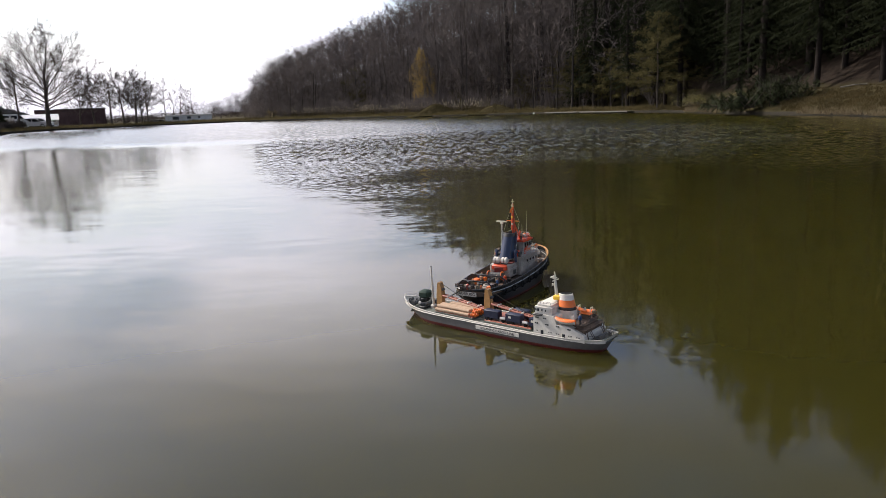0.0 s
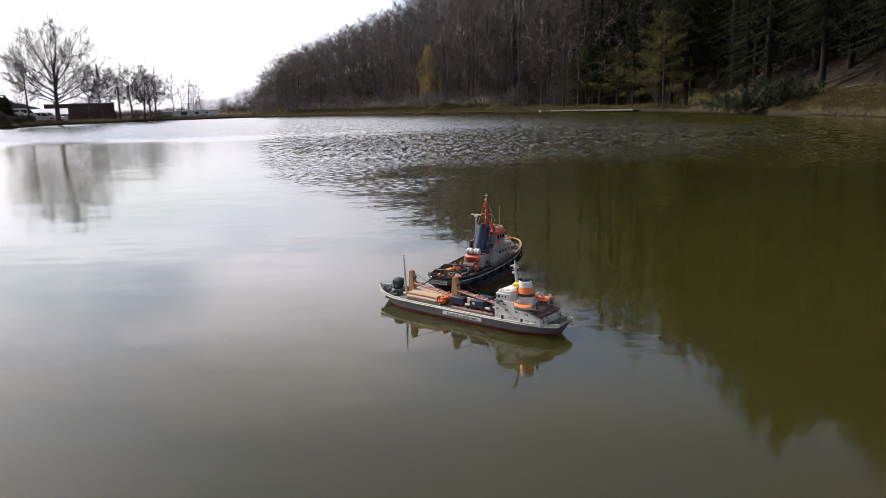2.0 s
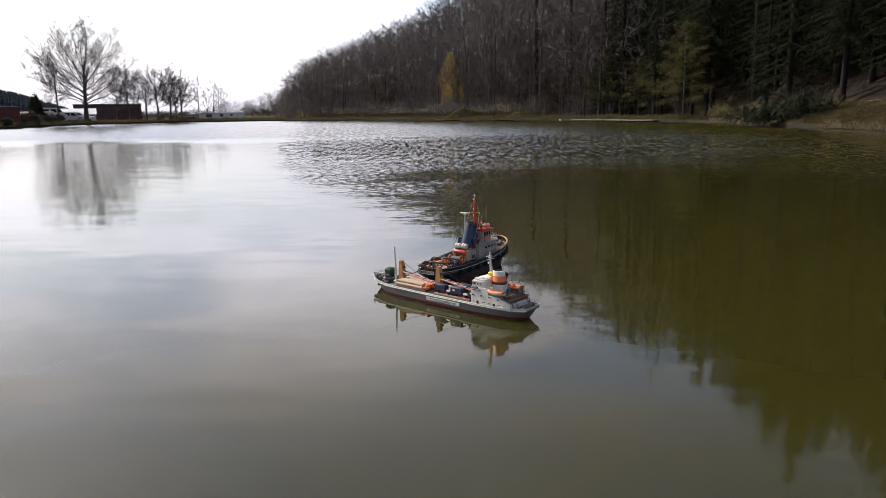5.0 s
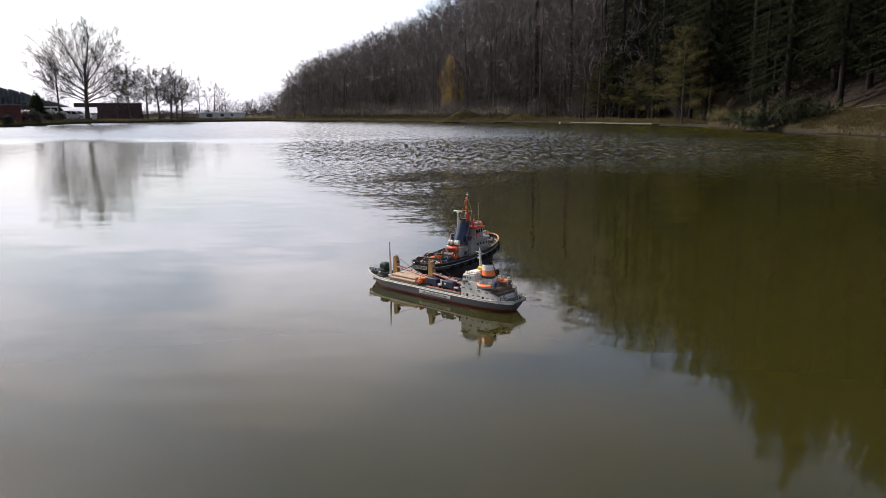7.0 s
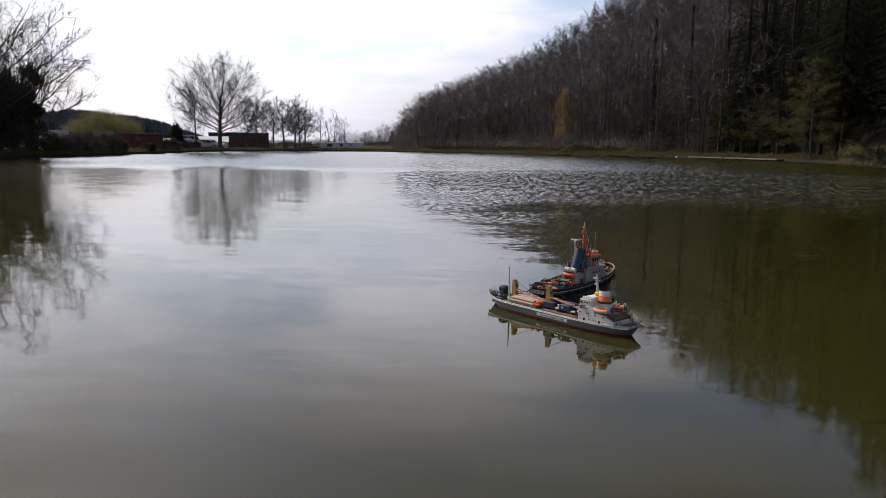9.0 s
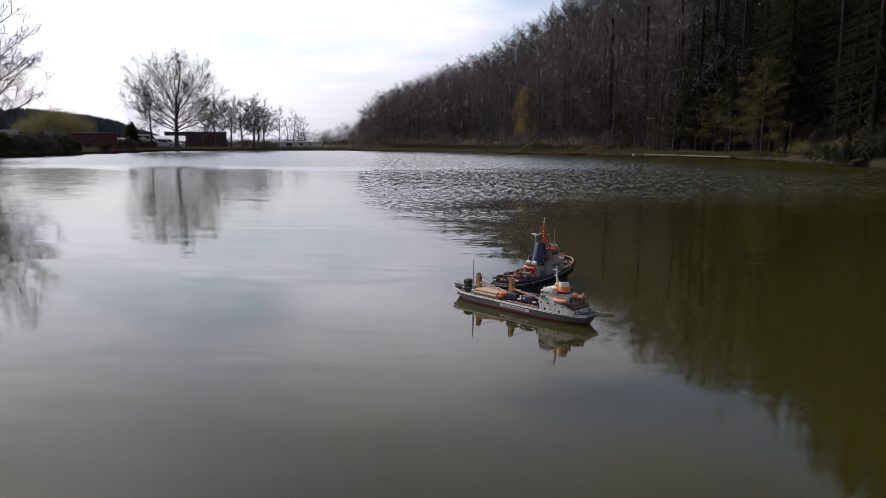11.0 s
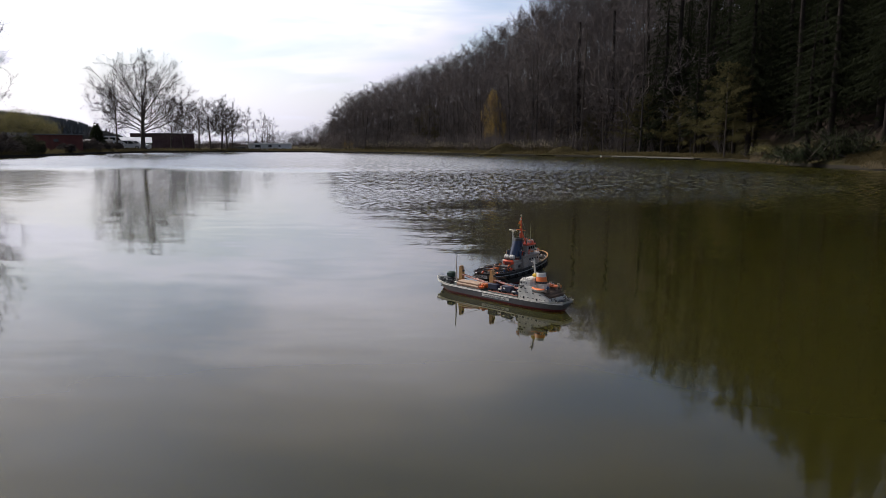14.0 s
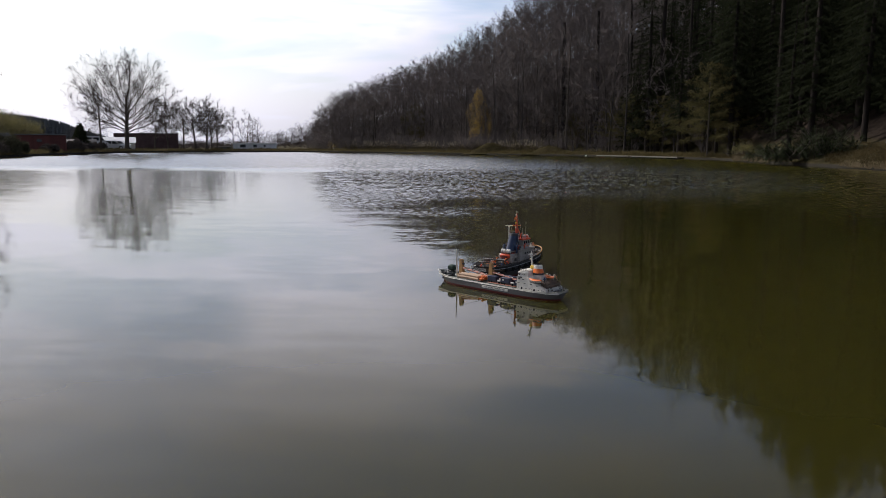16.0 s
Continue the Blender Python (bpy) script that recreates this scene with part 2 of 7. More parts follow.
    def prism(self, outline, z0, z1, slot=0):
        """A plan outline, pushed up from z0 to z1."""
        n = len(outline)
        p = [(x, y, z0) for x, y in outline] + [(x, y, z1) for x, y in outline]
        q = [(i, (i + 1) % n, n + (i + 1) % n, n + i) for i in range(n)] + [tuple(range(n - 1, -1, -1)), tuple(range(n, 2 * n))]
        return self.add(p, q, slot)

    def side_prism(self, outline, y0, y1, slot=0):
        """An outline of x and z, pushed across from y0 to y1."""
        n = len(outline)
        p = [(x, y0, z) for x, z in outline] + [(x, y1, z) for x, z in outline]
        q = [(i, (i + 1) % n, n + (i + 1) % n, n + i) for i in range(n)] + [tuple(range(n - 1, -1, -1)), tuple(range(n, 2 * n))]
        return self.add(p, q, slot)


def mesh_of(name, geo, mats, smooth=0.0):
    me = bpy.data.meshes.new(name)
    me.from_pydata(geo.v, [], geo.f)
    for m in (mats if isinstance(mats, (list, tuple)) else [mats]):
        me.materials.append(m)
    if any(geo.s):
        me.polygons.foreach_set("material_index", geo.s)
    if smooth:
        me.shade_smooth()
        me.set_sharp_from_angle(angle=radians(smooth))
    me.validate()
    bm = bmesh.new()
    bm.from_mesh(me)
    if len(bm.faces) < 20000 and smooth >= 0:
        bmesh.ops.recalc_face_normals(bm, faces=bm.faces)
        bm.to_mesh(me)
    bm.free()
    return me


def thing(name, label, category, where=None, group="", kind="", geo=None, mats=None, smooth=0.0):
    """A top-level thing: an Empty, or a mesh where geo is given."""
    ob = new(name, mesh_of(name, geo, mats, smooth) if geo else None)
    if where is not None:
        ob.matrix_world = where
    return tagged(ob, label, category, group, kind)


def part(name, geo, mats, parent, label="", smooth=40.0):
    ob = new(name, geo if isinstance(geo, bpy.types.Mesh) else mesh_of(name, geo, mats, smooth))
    ob.parent = parent
    return tagged(ob, label)


# ---------------------------------------------------------------- shore, ground and water
def curve(x, pts):
    """A smooth reading of a table of (x, y)."""
    for (x0, y0), (x1, y1) in zip(pts, pts[1:]):
        if x <= x1:
            s = min(max((x - x0) / (x1 - x0), 0), 1)
            return y0 + (y1 - y0) * s
    return pts[-1][1]


SHORE = [(-180, 4), (-120, 6), (-90, 18), (-70, 35), (-55, 52), (-43, 62), (-36, 75), (-31.5, 95), (-28, 110), (-22, 118), (-16, 121), (-7, 106),
         (0, 90), (7, 83), (11, 76), (14, 71), (16.5, 67), (20, 55), (23, 48.5), (25, 46.5), (28, 42.5), (31, 38.5), (36, 34), (50, 24), (75, 12), (110, 6), (180, 4)]
# how high the tree tops stand above the horizon, in degrees
SKYLINE = [(-17, 0.4), (-15.4, 1.0), (-13.6, 2.6), (-12.4, 4.2), (-10.5, 5.0), (-8.3, 5.8), (-6.2, 6.7), (-4, 7.7), (-1.9, 8.8), (0, 10.2), (2, 11.4), (5, 13.6), (10, 16.3),
           (14, 17.8), (18, 19.2), (22, 22.0), (25, 25), (28, 22), (33, 26), (40, 27), (60, 24), (90, 12)]
RIDGE = [(-17, 175), (-10, 170), (0, 150), (10, 128), (20, 100), (30, 85), (45, 70), (90, 60)]
CREST = [(-17, 0.6), (-13.5, 2.0), (-10, 6.0), (-6, 9.0), (0, 13), (5, 16), (10, 19), (20, 18), (30, 19), (45, 18), (70, 10), (90, 3)]


def shore(az):
    return curve(az, SHORE) + 0.5 * noise.noise((az * 0.35, 3.1, 0)) + 0.25 * noise.noise((az * 1.7, 1.1, 0))


def height(az, d):
    """The ground's height."""
    s = shore(az)
    if d < s:
        return -0.25 - 1.1 * min((s - d) / 6, 1)
    back = d - s
    z = 0.22 + 0.18 * min(back / 2, 1)
    if 17.3 < az < 120:      # the grassy right-hand bank stands higher
        k = min((az - 17.3) / 9, 1) * min(back / 6.5, 1) ** 0.8
        z += k * 1.05
    if -17 < az < 90:
        r, h = curve(az, RIDGE), curve(az, CREST)
        start = s + (13 if az < 6 else 9)
        if d > start:
            k = min((d - start) / max(r - start, 5), 1.6)
            z += h * (k if k < 1 else 1 + (k - 1) * 0.3) ** 1.15
    if az < -20:             # a far wooded ridge beyond the meadow
        far = max(0.0, min((d - 210) / 90, 1))
        z += far * curve(az, [(-60, 7), (-45, 6), (-38, 4.5), (-33.8, 3.0), (-31, 0.5), (-29, 0), (-20, 0)])
    z += 0.16 * noise.noise((az * 0.6, d * 0.15, 0.0)) * min(back / 4, 1)
    return z


def build_ground():
    azs = [-180 + 4 * i for i in range(31)] + [-58 + 0.75 * i for i in range(143)] + [50 + 4 * i for i in range(33)]
    azs = sorted(set(round(a, 3) for a in azs))
    azs = [a for a in azs if a < 179.9]
    offs = [-30, -12, -6, -3, -0.9, -0.16, -0.02, 0.06, 0.5, 1.1, 2.2, 4, 6.5, 9, 12, 16, 22, 30, 40, 54, 72, 95, 125, 165, 230, 320, 500, 900, 1800, 4000]
    v, f = [], []
    for a in azs:
        s = shore(a)
        for o in offs:
            d = max(s + o, 0.4 + 0.02 * (o + 30)) if o < 0 else s + o
            z = height(a, d)
            if o == -0.02:
                z = 0.02
            if o == 0.06:
                z = 0.2
            w = bearing(a, d, z)
            v.append(w)
    k = len(offs)
    n = len(azs)
    for i in range(n):
        for j in range(k - 1):
            f.append((i * k + j, ((i + 1) % n) * k + j, ((i + 1) % n) * k + j + 1, i * k + j + 1))
    g = Geo()
    g.v, g.f, g.s = [tuple(w) for w in v], f, [0] * len(f)
    return g


def ground_material():
    """Dry spring grass near the water, brown leaf litter darkened for the trees' shade."""
    # litter tones are near black: the conifers' shade is put into the colour
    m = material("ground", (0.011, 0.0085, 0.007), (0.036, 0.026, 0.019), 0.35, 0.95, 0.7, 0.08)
    t = m.node_tree
    b = t.nodes["Principled BSDF"]
    litter = b.inputs["Base Color"].links[0].from_socket
    geo = t.nodes.new("ShaderNodeNewGeometry")
    sp = t.nodes.new("ShaderNodeSeparateXYZ")
    t.links.new(geo.outputs["Position"], sp.inputs[0])
    n = t.nodes.new("ShaderNodeTexNoise")
    n.inputs["Scale"].default_value, n.inputs["Detail"].default_value = 0.9, 6
    t.links.new(geo.outputs["Position"], n.inputs["Vector"])
    g = t.nodes.new("ShaderNodeValToRGB")
    g.color_ramp.elements[0].position, g.color_ramp.elements[0].color = 0.3, (0.028, 0.025, 0.011, 1)
    g.color_ramp.elements[1].position, g.color_ramp.elements[1].color = 0.7, (0.082, 0.066, 0.030, 1)
    t.links.new(n.outputs["Fac"], g.inputs[0])
    # grass up to about 1.7 m above the water, the darkened litter above
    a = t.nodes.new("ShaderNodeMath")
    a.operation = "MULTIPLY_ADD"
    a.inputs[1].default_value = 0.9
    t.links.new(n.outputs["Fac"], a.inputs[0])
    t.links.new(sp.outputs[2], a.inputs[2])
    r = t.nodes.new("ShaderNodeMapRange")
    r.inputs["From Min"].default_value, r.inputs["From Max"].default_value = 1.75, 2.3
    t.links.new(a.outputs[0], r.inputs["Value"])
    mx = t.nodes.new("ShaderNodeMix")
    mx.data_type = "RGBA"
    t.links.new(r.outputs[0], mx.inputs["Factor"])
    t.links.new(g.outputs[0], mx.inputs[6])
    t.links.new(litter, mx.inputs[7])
    # wet dark earth at the water's edge
    e = t.nodes.new("ShaderNodeMapRange")
    e.inputs["From Min"].default_value, e.inputs["From Max"].default_value = 0.16, 0.24
    t.links.new(sp.outputs[2], e.inputs["Value"])
    m2 = t.nodes.new("ShaderNodeMix")
    m2.data_type = "RGBA"
    t.links.new(e.outputs[0], m2.inputs["Factor"])
    m2.inputs[6].default_value = (0.034, 0.030, 0.024, 1)
    t.links.new(mx.outputs[2], m2.inputs[7])
    t.links.new(m2.outputs[2], b.inputs["Base Color"])
    return m


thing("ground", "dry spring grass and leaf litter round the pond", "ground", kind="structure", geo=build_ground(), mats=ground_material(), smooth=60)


def water_material():
    m = bpy.data.materials.new("pond water")
    m.use_nodes = True
    t = m.node_tree
    b = t.nodes["Principled BSDF"]
    b.inputs["IOR"].default_value = 1.333
    b.inputs["Roughness"].default_value = 0.05
    b.subsurface_method = "BURLEY"     # light spreads through the murk, so that shadows blur
    b.inputs["Subsurface Weight"].default_value = 1.0
    b.inputs["Subsurface Radius"].default_value = (1.0, 0.9, 0.5)
    b.inputs["Subsurface Scale"].default_value = 0.5
    geo = t.nodes.new("ShaderNodeNewGeometry")

    def mth(op, x, y=0.0, z=0.0):
        n = t.nodes.new("ShaderNodeMath")
        n.operation = op
        for i, w in enumerate((x, y, z)):
            if isinstance(w, (int, float)):
                n.inputs[i].default_value = w
            else:
                t.links.new(w, n.inputs[i])
        return n.outputs[0]

    def tex(scale, detail, stretch, rot=0.0):
        mp = t.nodes.new("ShaderNodeMapping")
        mp.inputs["Scale"].default_value = stretch
        mp.inputs["Rotation"].default_value = (0, 0, rot)
        t.links.new(geo.outputs["Position"], mp.inputs[0])
        n = t.nodes.new("ShaderNodeTexNoise")
        n.inputs["Scale"].default_value, n.inputs["Detail"].default_value = scale, detail
        t.links.new(mp.outputs[0], n.inputs["Vector"])
        return n.outputs["Fac"]

    def span(x, lo, hi):
        r = t.nodes.new("ShaderNodeMapRange")
        r.interpolation_type = "SMOOTHSTEP"
        r.inputs["From Min"].default_value, r.inputs["From Max"].default_value = lo, hi
        t.links.new(x, r.inputs["Value"])
        return r.outputs[0]

    # murky olive body, with paler drifts
    n = tex(0.16, 5, (1, 1, 1))
    r = t.nodes.new("ShaderNodeValToRGB")
    r.color_ramp.elements[0].position, r.color_ramp.elements[0].color = 0.35, (0.0255, 0.0234, 0.0044, 1)
    r.color_ramp.elements[1].position, r.color_ramp.elements[1].color = 0.7, (0.0335, 0.0303, 0.0060, 1)
    t.links.new(n, r.inputs[0])
    # wind: a rippled patch over the middle and far water on the wooded side
    sp = t.nodes.new("ShaderNodeSeparateXYZ")
    t.links.new(geo.outputs["Position"], sp.inputs[0])
    x, y = sp.outputs[0], sp.outputs[1]
    drift = mth("MULTIPLY", mth("SUBTRACT", tex(0.09, 3, (1, 1.6, 1)), 0.5), 9.0)
    drift = mth("ADD", drift, mth("MULTIPLY", mth("SUBTRACT", tex(0.42, 4, (1, 1.3, 1)), 0.5), 7.0))
    # the near water on the left takes the paler end of the olive body
    near_left = mth("MULTIPLY", mth("SUBTRACT", 1.0, span(mth("ADD", x, mth("MULTIPLY", drift, 0.10)), -0.1, 1.3)), mth("SUBTRACT", 1.0, span(mth("ADD", y, mth("MULTIPLY", drift, 0.3)), 6.2, 10.0)))
    body_mix = t.nodes.new("ShaderNodeMix")
    body_mix.data_type = "RGBA"
    t.links.new(near_left, body_mix.inputs["Factor"])
    t.links.new(r.outputs[0], body_mix.inputs[6])
    body_mix.inputs[7].default_value = (0.0335, 0.0300, 0.0072, 1)
    t.links.new(body_mix.outputs[2], b.inputs["Base Color"])
    side = span(mth("MULTIPLY_ADD", y, 0.228, mth("ADD", x, mth("MULTIPLY", drift, 0.2))), -1.2, 0.8)
    lee = mth("SUBTRACT", 1.0, mth("MULTIPLY", span(mth("SUBTRACT", x, mth("MULTIPLY", y, 0.36)), 0.2, 4.2), 0.97))
    gust = mth("MULTIPLY_ADD", span(mth("SUBTRACT", x, mth("MULTIPLY", y, 0.08)), 0.0, 6.0), 1.3, 1.0)
    patch = mth("MULTIPLY", mth("MULTIPLY", span(mth("ADD", y, drift), 12.0, 20.5), side), lee)
    far = mth("MULTIPLY", span(mth("ADD", y, mth("MULTIPLY", drift, 0.6)), 29.0, 40.0), mth("MULTIPLY_ADD", lee, 0.75, 0.25))
    verge = mth("MULTIPLY", mth("MULTIPLY", span(mth("ADD", y, mth("MULTIPLY", drift, 0.5)), 6.0, 11.5), span(mth("ADD", x, mth("MULTIPLY", drift, 0.15)), -2.4, -0.6)), lee)
    streak = span(tex(0.30, 3, (0.6, 1.0, 1), 0.3), 0.38, 0.60)

    def slope(n, k):
        return mth("MULTIPLY", mth("SUBTRACT", n, 0.5), k)

    # slopes towards the viewer's side (y) and across (x): crests, a chop of short dashes, long calm undulations
    away = span(y, 13.0, 26.0)
    short = mth("ADD", slope(tex(1.0, 3, (7.0, 10.0, 1), 0.10), 1.0), slope(tex(1.0, 2, (13.0, 18.0, 1), -0.1), 0.5))
    long = mth("ADD", slope(tex(1.0, 3, (14.0, 4.4, 1), 0.12), 1.0), slope(tex(1.0, 2, (7.0, 2.2, 1), -0.1), 0.4))
    # far out only the longer waves show, as level strokes
    stroke = slope(tex(1.0, 2, (5.5, 0.95, 1), 0.1), mth("MULTIPLY", span(y, 16.0, 24.0), 1.25))
    long = mth("ADD", mth("MULTIPLY", long, 0.8), stroke)
    dash = mth("ADD", mth("MULTIPLY", short, mth("SUBTRACT", 1.0, away)), mth("MULTIPLY", long, away))
    dash_x = slope(tex(1.0, 2, (7.0, 3.0, 1), 0.7), 1.0)
    calm = mth("ADD", slope(tex(1.0, 2, (0.5, 1.5, 1), 0.08), 0.030), slope(tex(1.0, 2, (1.4, 5.0, 1), -0.06), mth("MULTIPLY_ADD", streak, 0.030, 0.008)))
    calm = mth("ADD", calm, mth("MULTIPLY", slope(tex(1.0, 2, (2.0, 6.0, 1), 0.05), 0.06), span(y, 12.0, 26.0)))
    # wavelets too fine to tell apart dull the mirror further out
    t.links.new(mth("ADD", mth("MULTIPLY", span(y, 9.0, 30.0), 0.04), mth("MULTIPLY_ADD", span(y, 7.0, 13.0), 0.045, 0.040)), b.inputs["Roughness"])
    calm_x = mth("ADD", slope(tex(0.9, 2, (1.0, 1.0, 1), 1.3), 0.016), slope(tex(1.0, 3, (3.2, 5.5, 1), 0.4), 0.034))
    chop = mth("ADD", mth("MULTIPLY", mth("MULTIPLY", patch, mth("SUBTRACT", 1.0, mth("MULTIPLY", far, 0.85))), mth("MULTIPLY", mth("MULTIPLY_ADD", streak, 0.55, 0.78), gust)), mth("ADD", mth("MULTIPLY", far, 0.10), mth("MULTIPLY", verge, 0.085)))
    # the ship's own ripples round its stern
    ox, oy = mth("SUBTRACT", x, 0.85), mth("SUBTRACT", y, 5.25)
    wash = span(mth("SUBTRACT", 0.95, mth("SQRT", mth("ADD", mth("MULTIPLY", ox, ox), mth("MULTIPLY", mth("MULTIPLY", oy, oy), 1.6)))), 0.0, 0.6)
    chop = mth("ADD", chop, mth("MULTIPLY", wash, 0.035))
    # of steep wavelets seen from low down, mostly the near faces show
    lean = mth("ADD", mth("MULTIPLY", far, -0.125), mth("MULTIPLY", patch, -0.03))
    sy = mth("ADD", lean, mth("ADD", calm, mth("MULTIPLY", dash, chop)))
    sx = mth("ADD", calm_x, mth("MULTIPLY", dash_x, mth("MULTIPLY", chop, 0.45)))
    nv = t.nodes.new("ShaderNodeCombineXYZ")
    t.links.new(sx, nv.inputs[0])
    t.links.new(sy, nv.inputs[1])
    nv.inputs[2].default_value = 1.0
    un = t.nodes.new("ShaderNodeVectorMath")
    un.operation = "NORMALIZE"
    t.links.new(nv.outputs[0], un.inputs[0])
    t.links.new(un.outputs[0], b.inputs["Normal"])
    return m


def build_water():
    g = Geo()
    azs = [-180 + 3 * i for i in range(120)]
    rim = [bearing(a, max(shore(x) for x in (a - 3, a - 1.5, a, a + 1.5, a + 3)) + 0.6, 0.0) for a in azs]
    v = [bearing(0, 0, 0)] + rim
    g.add(v, [(0, 1 + (i + 1) % 120, 1 + i) for i in range(120)])
    return g


thing("water", "calm murky olive pond water with rippled patches", "water", kind="structure", geo=build_water(), mats=water_material())


# ---------------------------------------------------------------- trees
def limb(g, rng, p, d, length, r0, r1, segs, sides, wander, rise_up=0.0, slot=0):
    """One bent, tapering branch; returns its points."""
    pts, rad = [Vector(p)], [r0]
    d = Vector(d).normalized()
    for i in range(segs):
        d = (d + Vector((rng.uniform(-1, 1), rng.uniform(-1, 1), rng.uniform(-1, 1) + rise_up)) * wander).normalized()
        pts.append(pts[-1] + d * (length / segs))
        rad.append(r0 + (r1 - r0) * (i + 1) / segs)
    g.tube(pts, rad, sides, slot, caps=False)
    return pts


def side_way(rng, d, spread, turn):
    d = d.normalized()
    a = d.orthogonal().normalized()
    b = d.cross(a)
    return (d * math.cos(spread) + (a * math.cos(turn) + b * math.sin(turn)) * math.sin(spread)).normalized()


def along(pts, s):
    k = s * (len(pts) - 1)
    i = min(int(k), len(pts) - 2)
    return pts[i].lerp(pts[i + 1], k - i), pts[i + 1] - pts[i]


def bare_tree(seed, tall, trunk_r, bole=0.25, limbs=9, kids=(6, 5), twigs=4, crown=0.42, twig_r=0.012, upward=0.35, fine=True):
    """A leafless tree: (trunk with main limbs, crown of branches and twigs)."""
    rng = random.Random(seed)
    tr, cr = Geo(), Geo()
    stem = limb(tr, rng, (0, 0, -0.3), (rng.uniform(-0.04, 0.04), rng.uniform(-0.04, 0.04), 1), tall * 0.80, trunk_r, trunk_r * 0.16, 8, 8, 0.035, 0.6)
    tr.tube([(0, 0, -0.3), (0, 0, 0.05), (0, 0, 0.35)], [trunk_r * 1.6, trunk_r * 1.35, trunk_r * 1.0], 8, caps=False)
    turn = rng.uniform(0, 6.28)
    mid_z, half_z, half_w = tall * (bole * 0.62 + 1.0) / 2, tall * (1.0 - bole * 0.62) / 2, tall * crown

    def room(o, d):
        """How far a branch may go from o before it leaves the crown's egg shape."""
        p = Vector((o.x / half_w, o.y / half_w, (o.z - mid_z) / half_z))
        q = Vector((d.x / half_w, d.y / half_w, d.z / half_z))
        a2, b2, c2 = q.dot(q), 2 * p.dot(q), p.dot(p) - 1
        k = b2 * b2 - 4 * a2 * c2
        return max((-b2 + math.sqrt(k)) / (2 * a2), 0.0) if k > 0 else 0.0

    for i in range(limbs):
        s = bole + (0.97 - bole) * (i / max(limbs - 1, 1)) ** 0.9
        o, d = along(stem, s)
        turn += 2.4 + rng.uniform(-0.4, 0.4)
        spread = radians(64 - 34 * (s - bole) / (1 - bole)) * rng.uniform(0.8, 1.1)
        way = side_way(rng, d, spread, turn)
        length = max(room(o, way) * rng.uniform(0.8, 0.98), tall * 0.04)
        r = trunk_r * (0.42 - 0.26 * s)
        b = limb(tr, rng, o, way, length, r, r * 0.25, 5, 5, 0.14, upward)
        for j in range(kids[0]):
            s2 = 0.22 + 0.75 * (j + rng.random() * 0.8) / kids[0]
            o2, d2 = along(b, min(s2, 0.98))
            w2 = side_way(rng, d2, radians(rng.uniform(28, 60)), rng.uniform(0, 6.28))
            l2 = min(length * (0.62 - 0.3 * s2) * rng.uniform(0.8, 1.2), room(o2, w2) * 0.95 + tall * 0.02)
            b2 = limb(cr, rng, o2, w2, l2, r * 0.34, twig_r * 1.1, 3 if fine else 2, 4 if fine else 3, 0.2, upward * 0.7)
            for k in range(kids[1]):
                s3 = 0.25 + 0.73 * (k + rng.random() * 0.8) / kids[1]
                o3, d3 = along(b2, min(s3, 0.98))
                l3 = l2 * (0.6 - 0.2 * s3) * rng.uniform(0.7, 1.2)
                w3 = side_way(rng, d3, radians(rng.uniform(25, 60)), rng.uniform(0, 6.28))
                if fine:
                    b3 = limb(cr, rng, o3, w3, l3, twig_r * 1.3, twig_r * 0.7, 2, 3, 0.2, upward * 0.6)
                else:
                    w3 = (w3 + Vector((0, 0, 0.3 * upward))).normalized()
                    b3 = [o3, o3 + w3 * l3]
                    e = w3.orthogonal().normalized() * twig_r
                    e2 = w3.cross(e)
                    cr.add([o3 + e, o3 - e * 0.5 + e2 * 0.9, o3 - e * 0.5 - e2 * 0.9, b3[1]], [(0, 1, 3), (1, 2, 3), (2, 0, 3)])
                for _ in range(twigs):
                    o4, d4 = along(b3, rng.uniform(0.15, 0.98))
                    w = side_way(rng, d4, radians(rng.uniform(25, 70)), rng.uniform(0, 6.28))
                    q = o4 + (w + Vector((0, 0, 0.2 * upward))) * l3 * rng.uniform(0.35, 0.8)
                    e = w.orthogonal().normalized() * twig_r * 0.7
                    e2 = w.cross(e)
                    if fine:
                        cr.add([o4 + e, o4 - e * 0.5 + e2 * 0.9, o4 - e * 0.5 - e2 * 0.9, q], [(0, 1, 3), (1, 2, 3), (2, 0, 3)])
                    else:
                        cr.add([o4 + e, o4 - e, q], [(0, 1, 2)])
    return tr, cr


def bend(a, b, c, n):
    """Points on an arc from a to c, drawn towards b."""
    return [a * (1 - k / n) ** 2 + b * 2 * (k / n) * (1 - k / n) + c * (k / n) ** 2 for k in range(n + 1)]


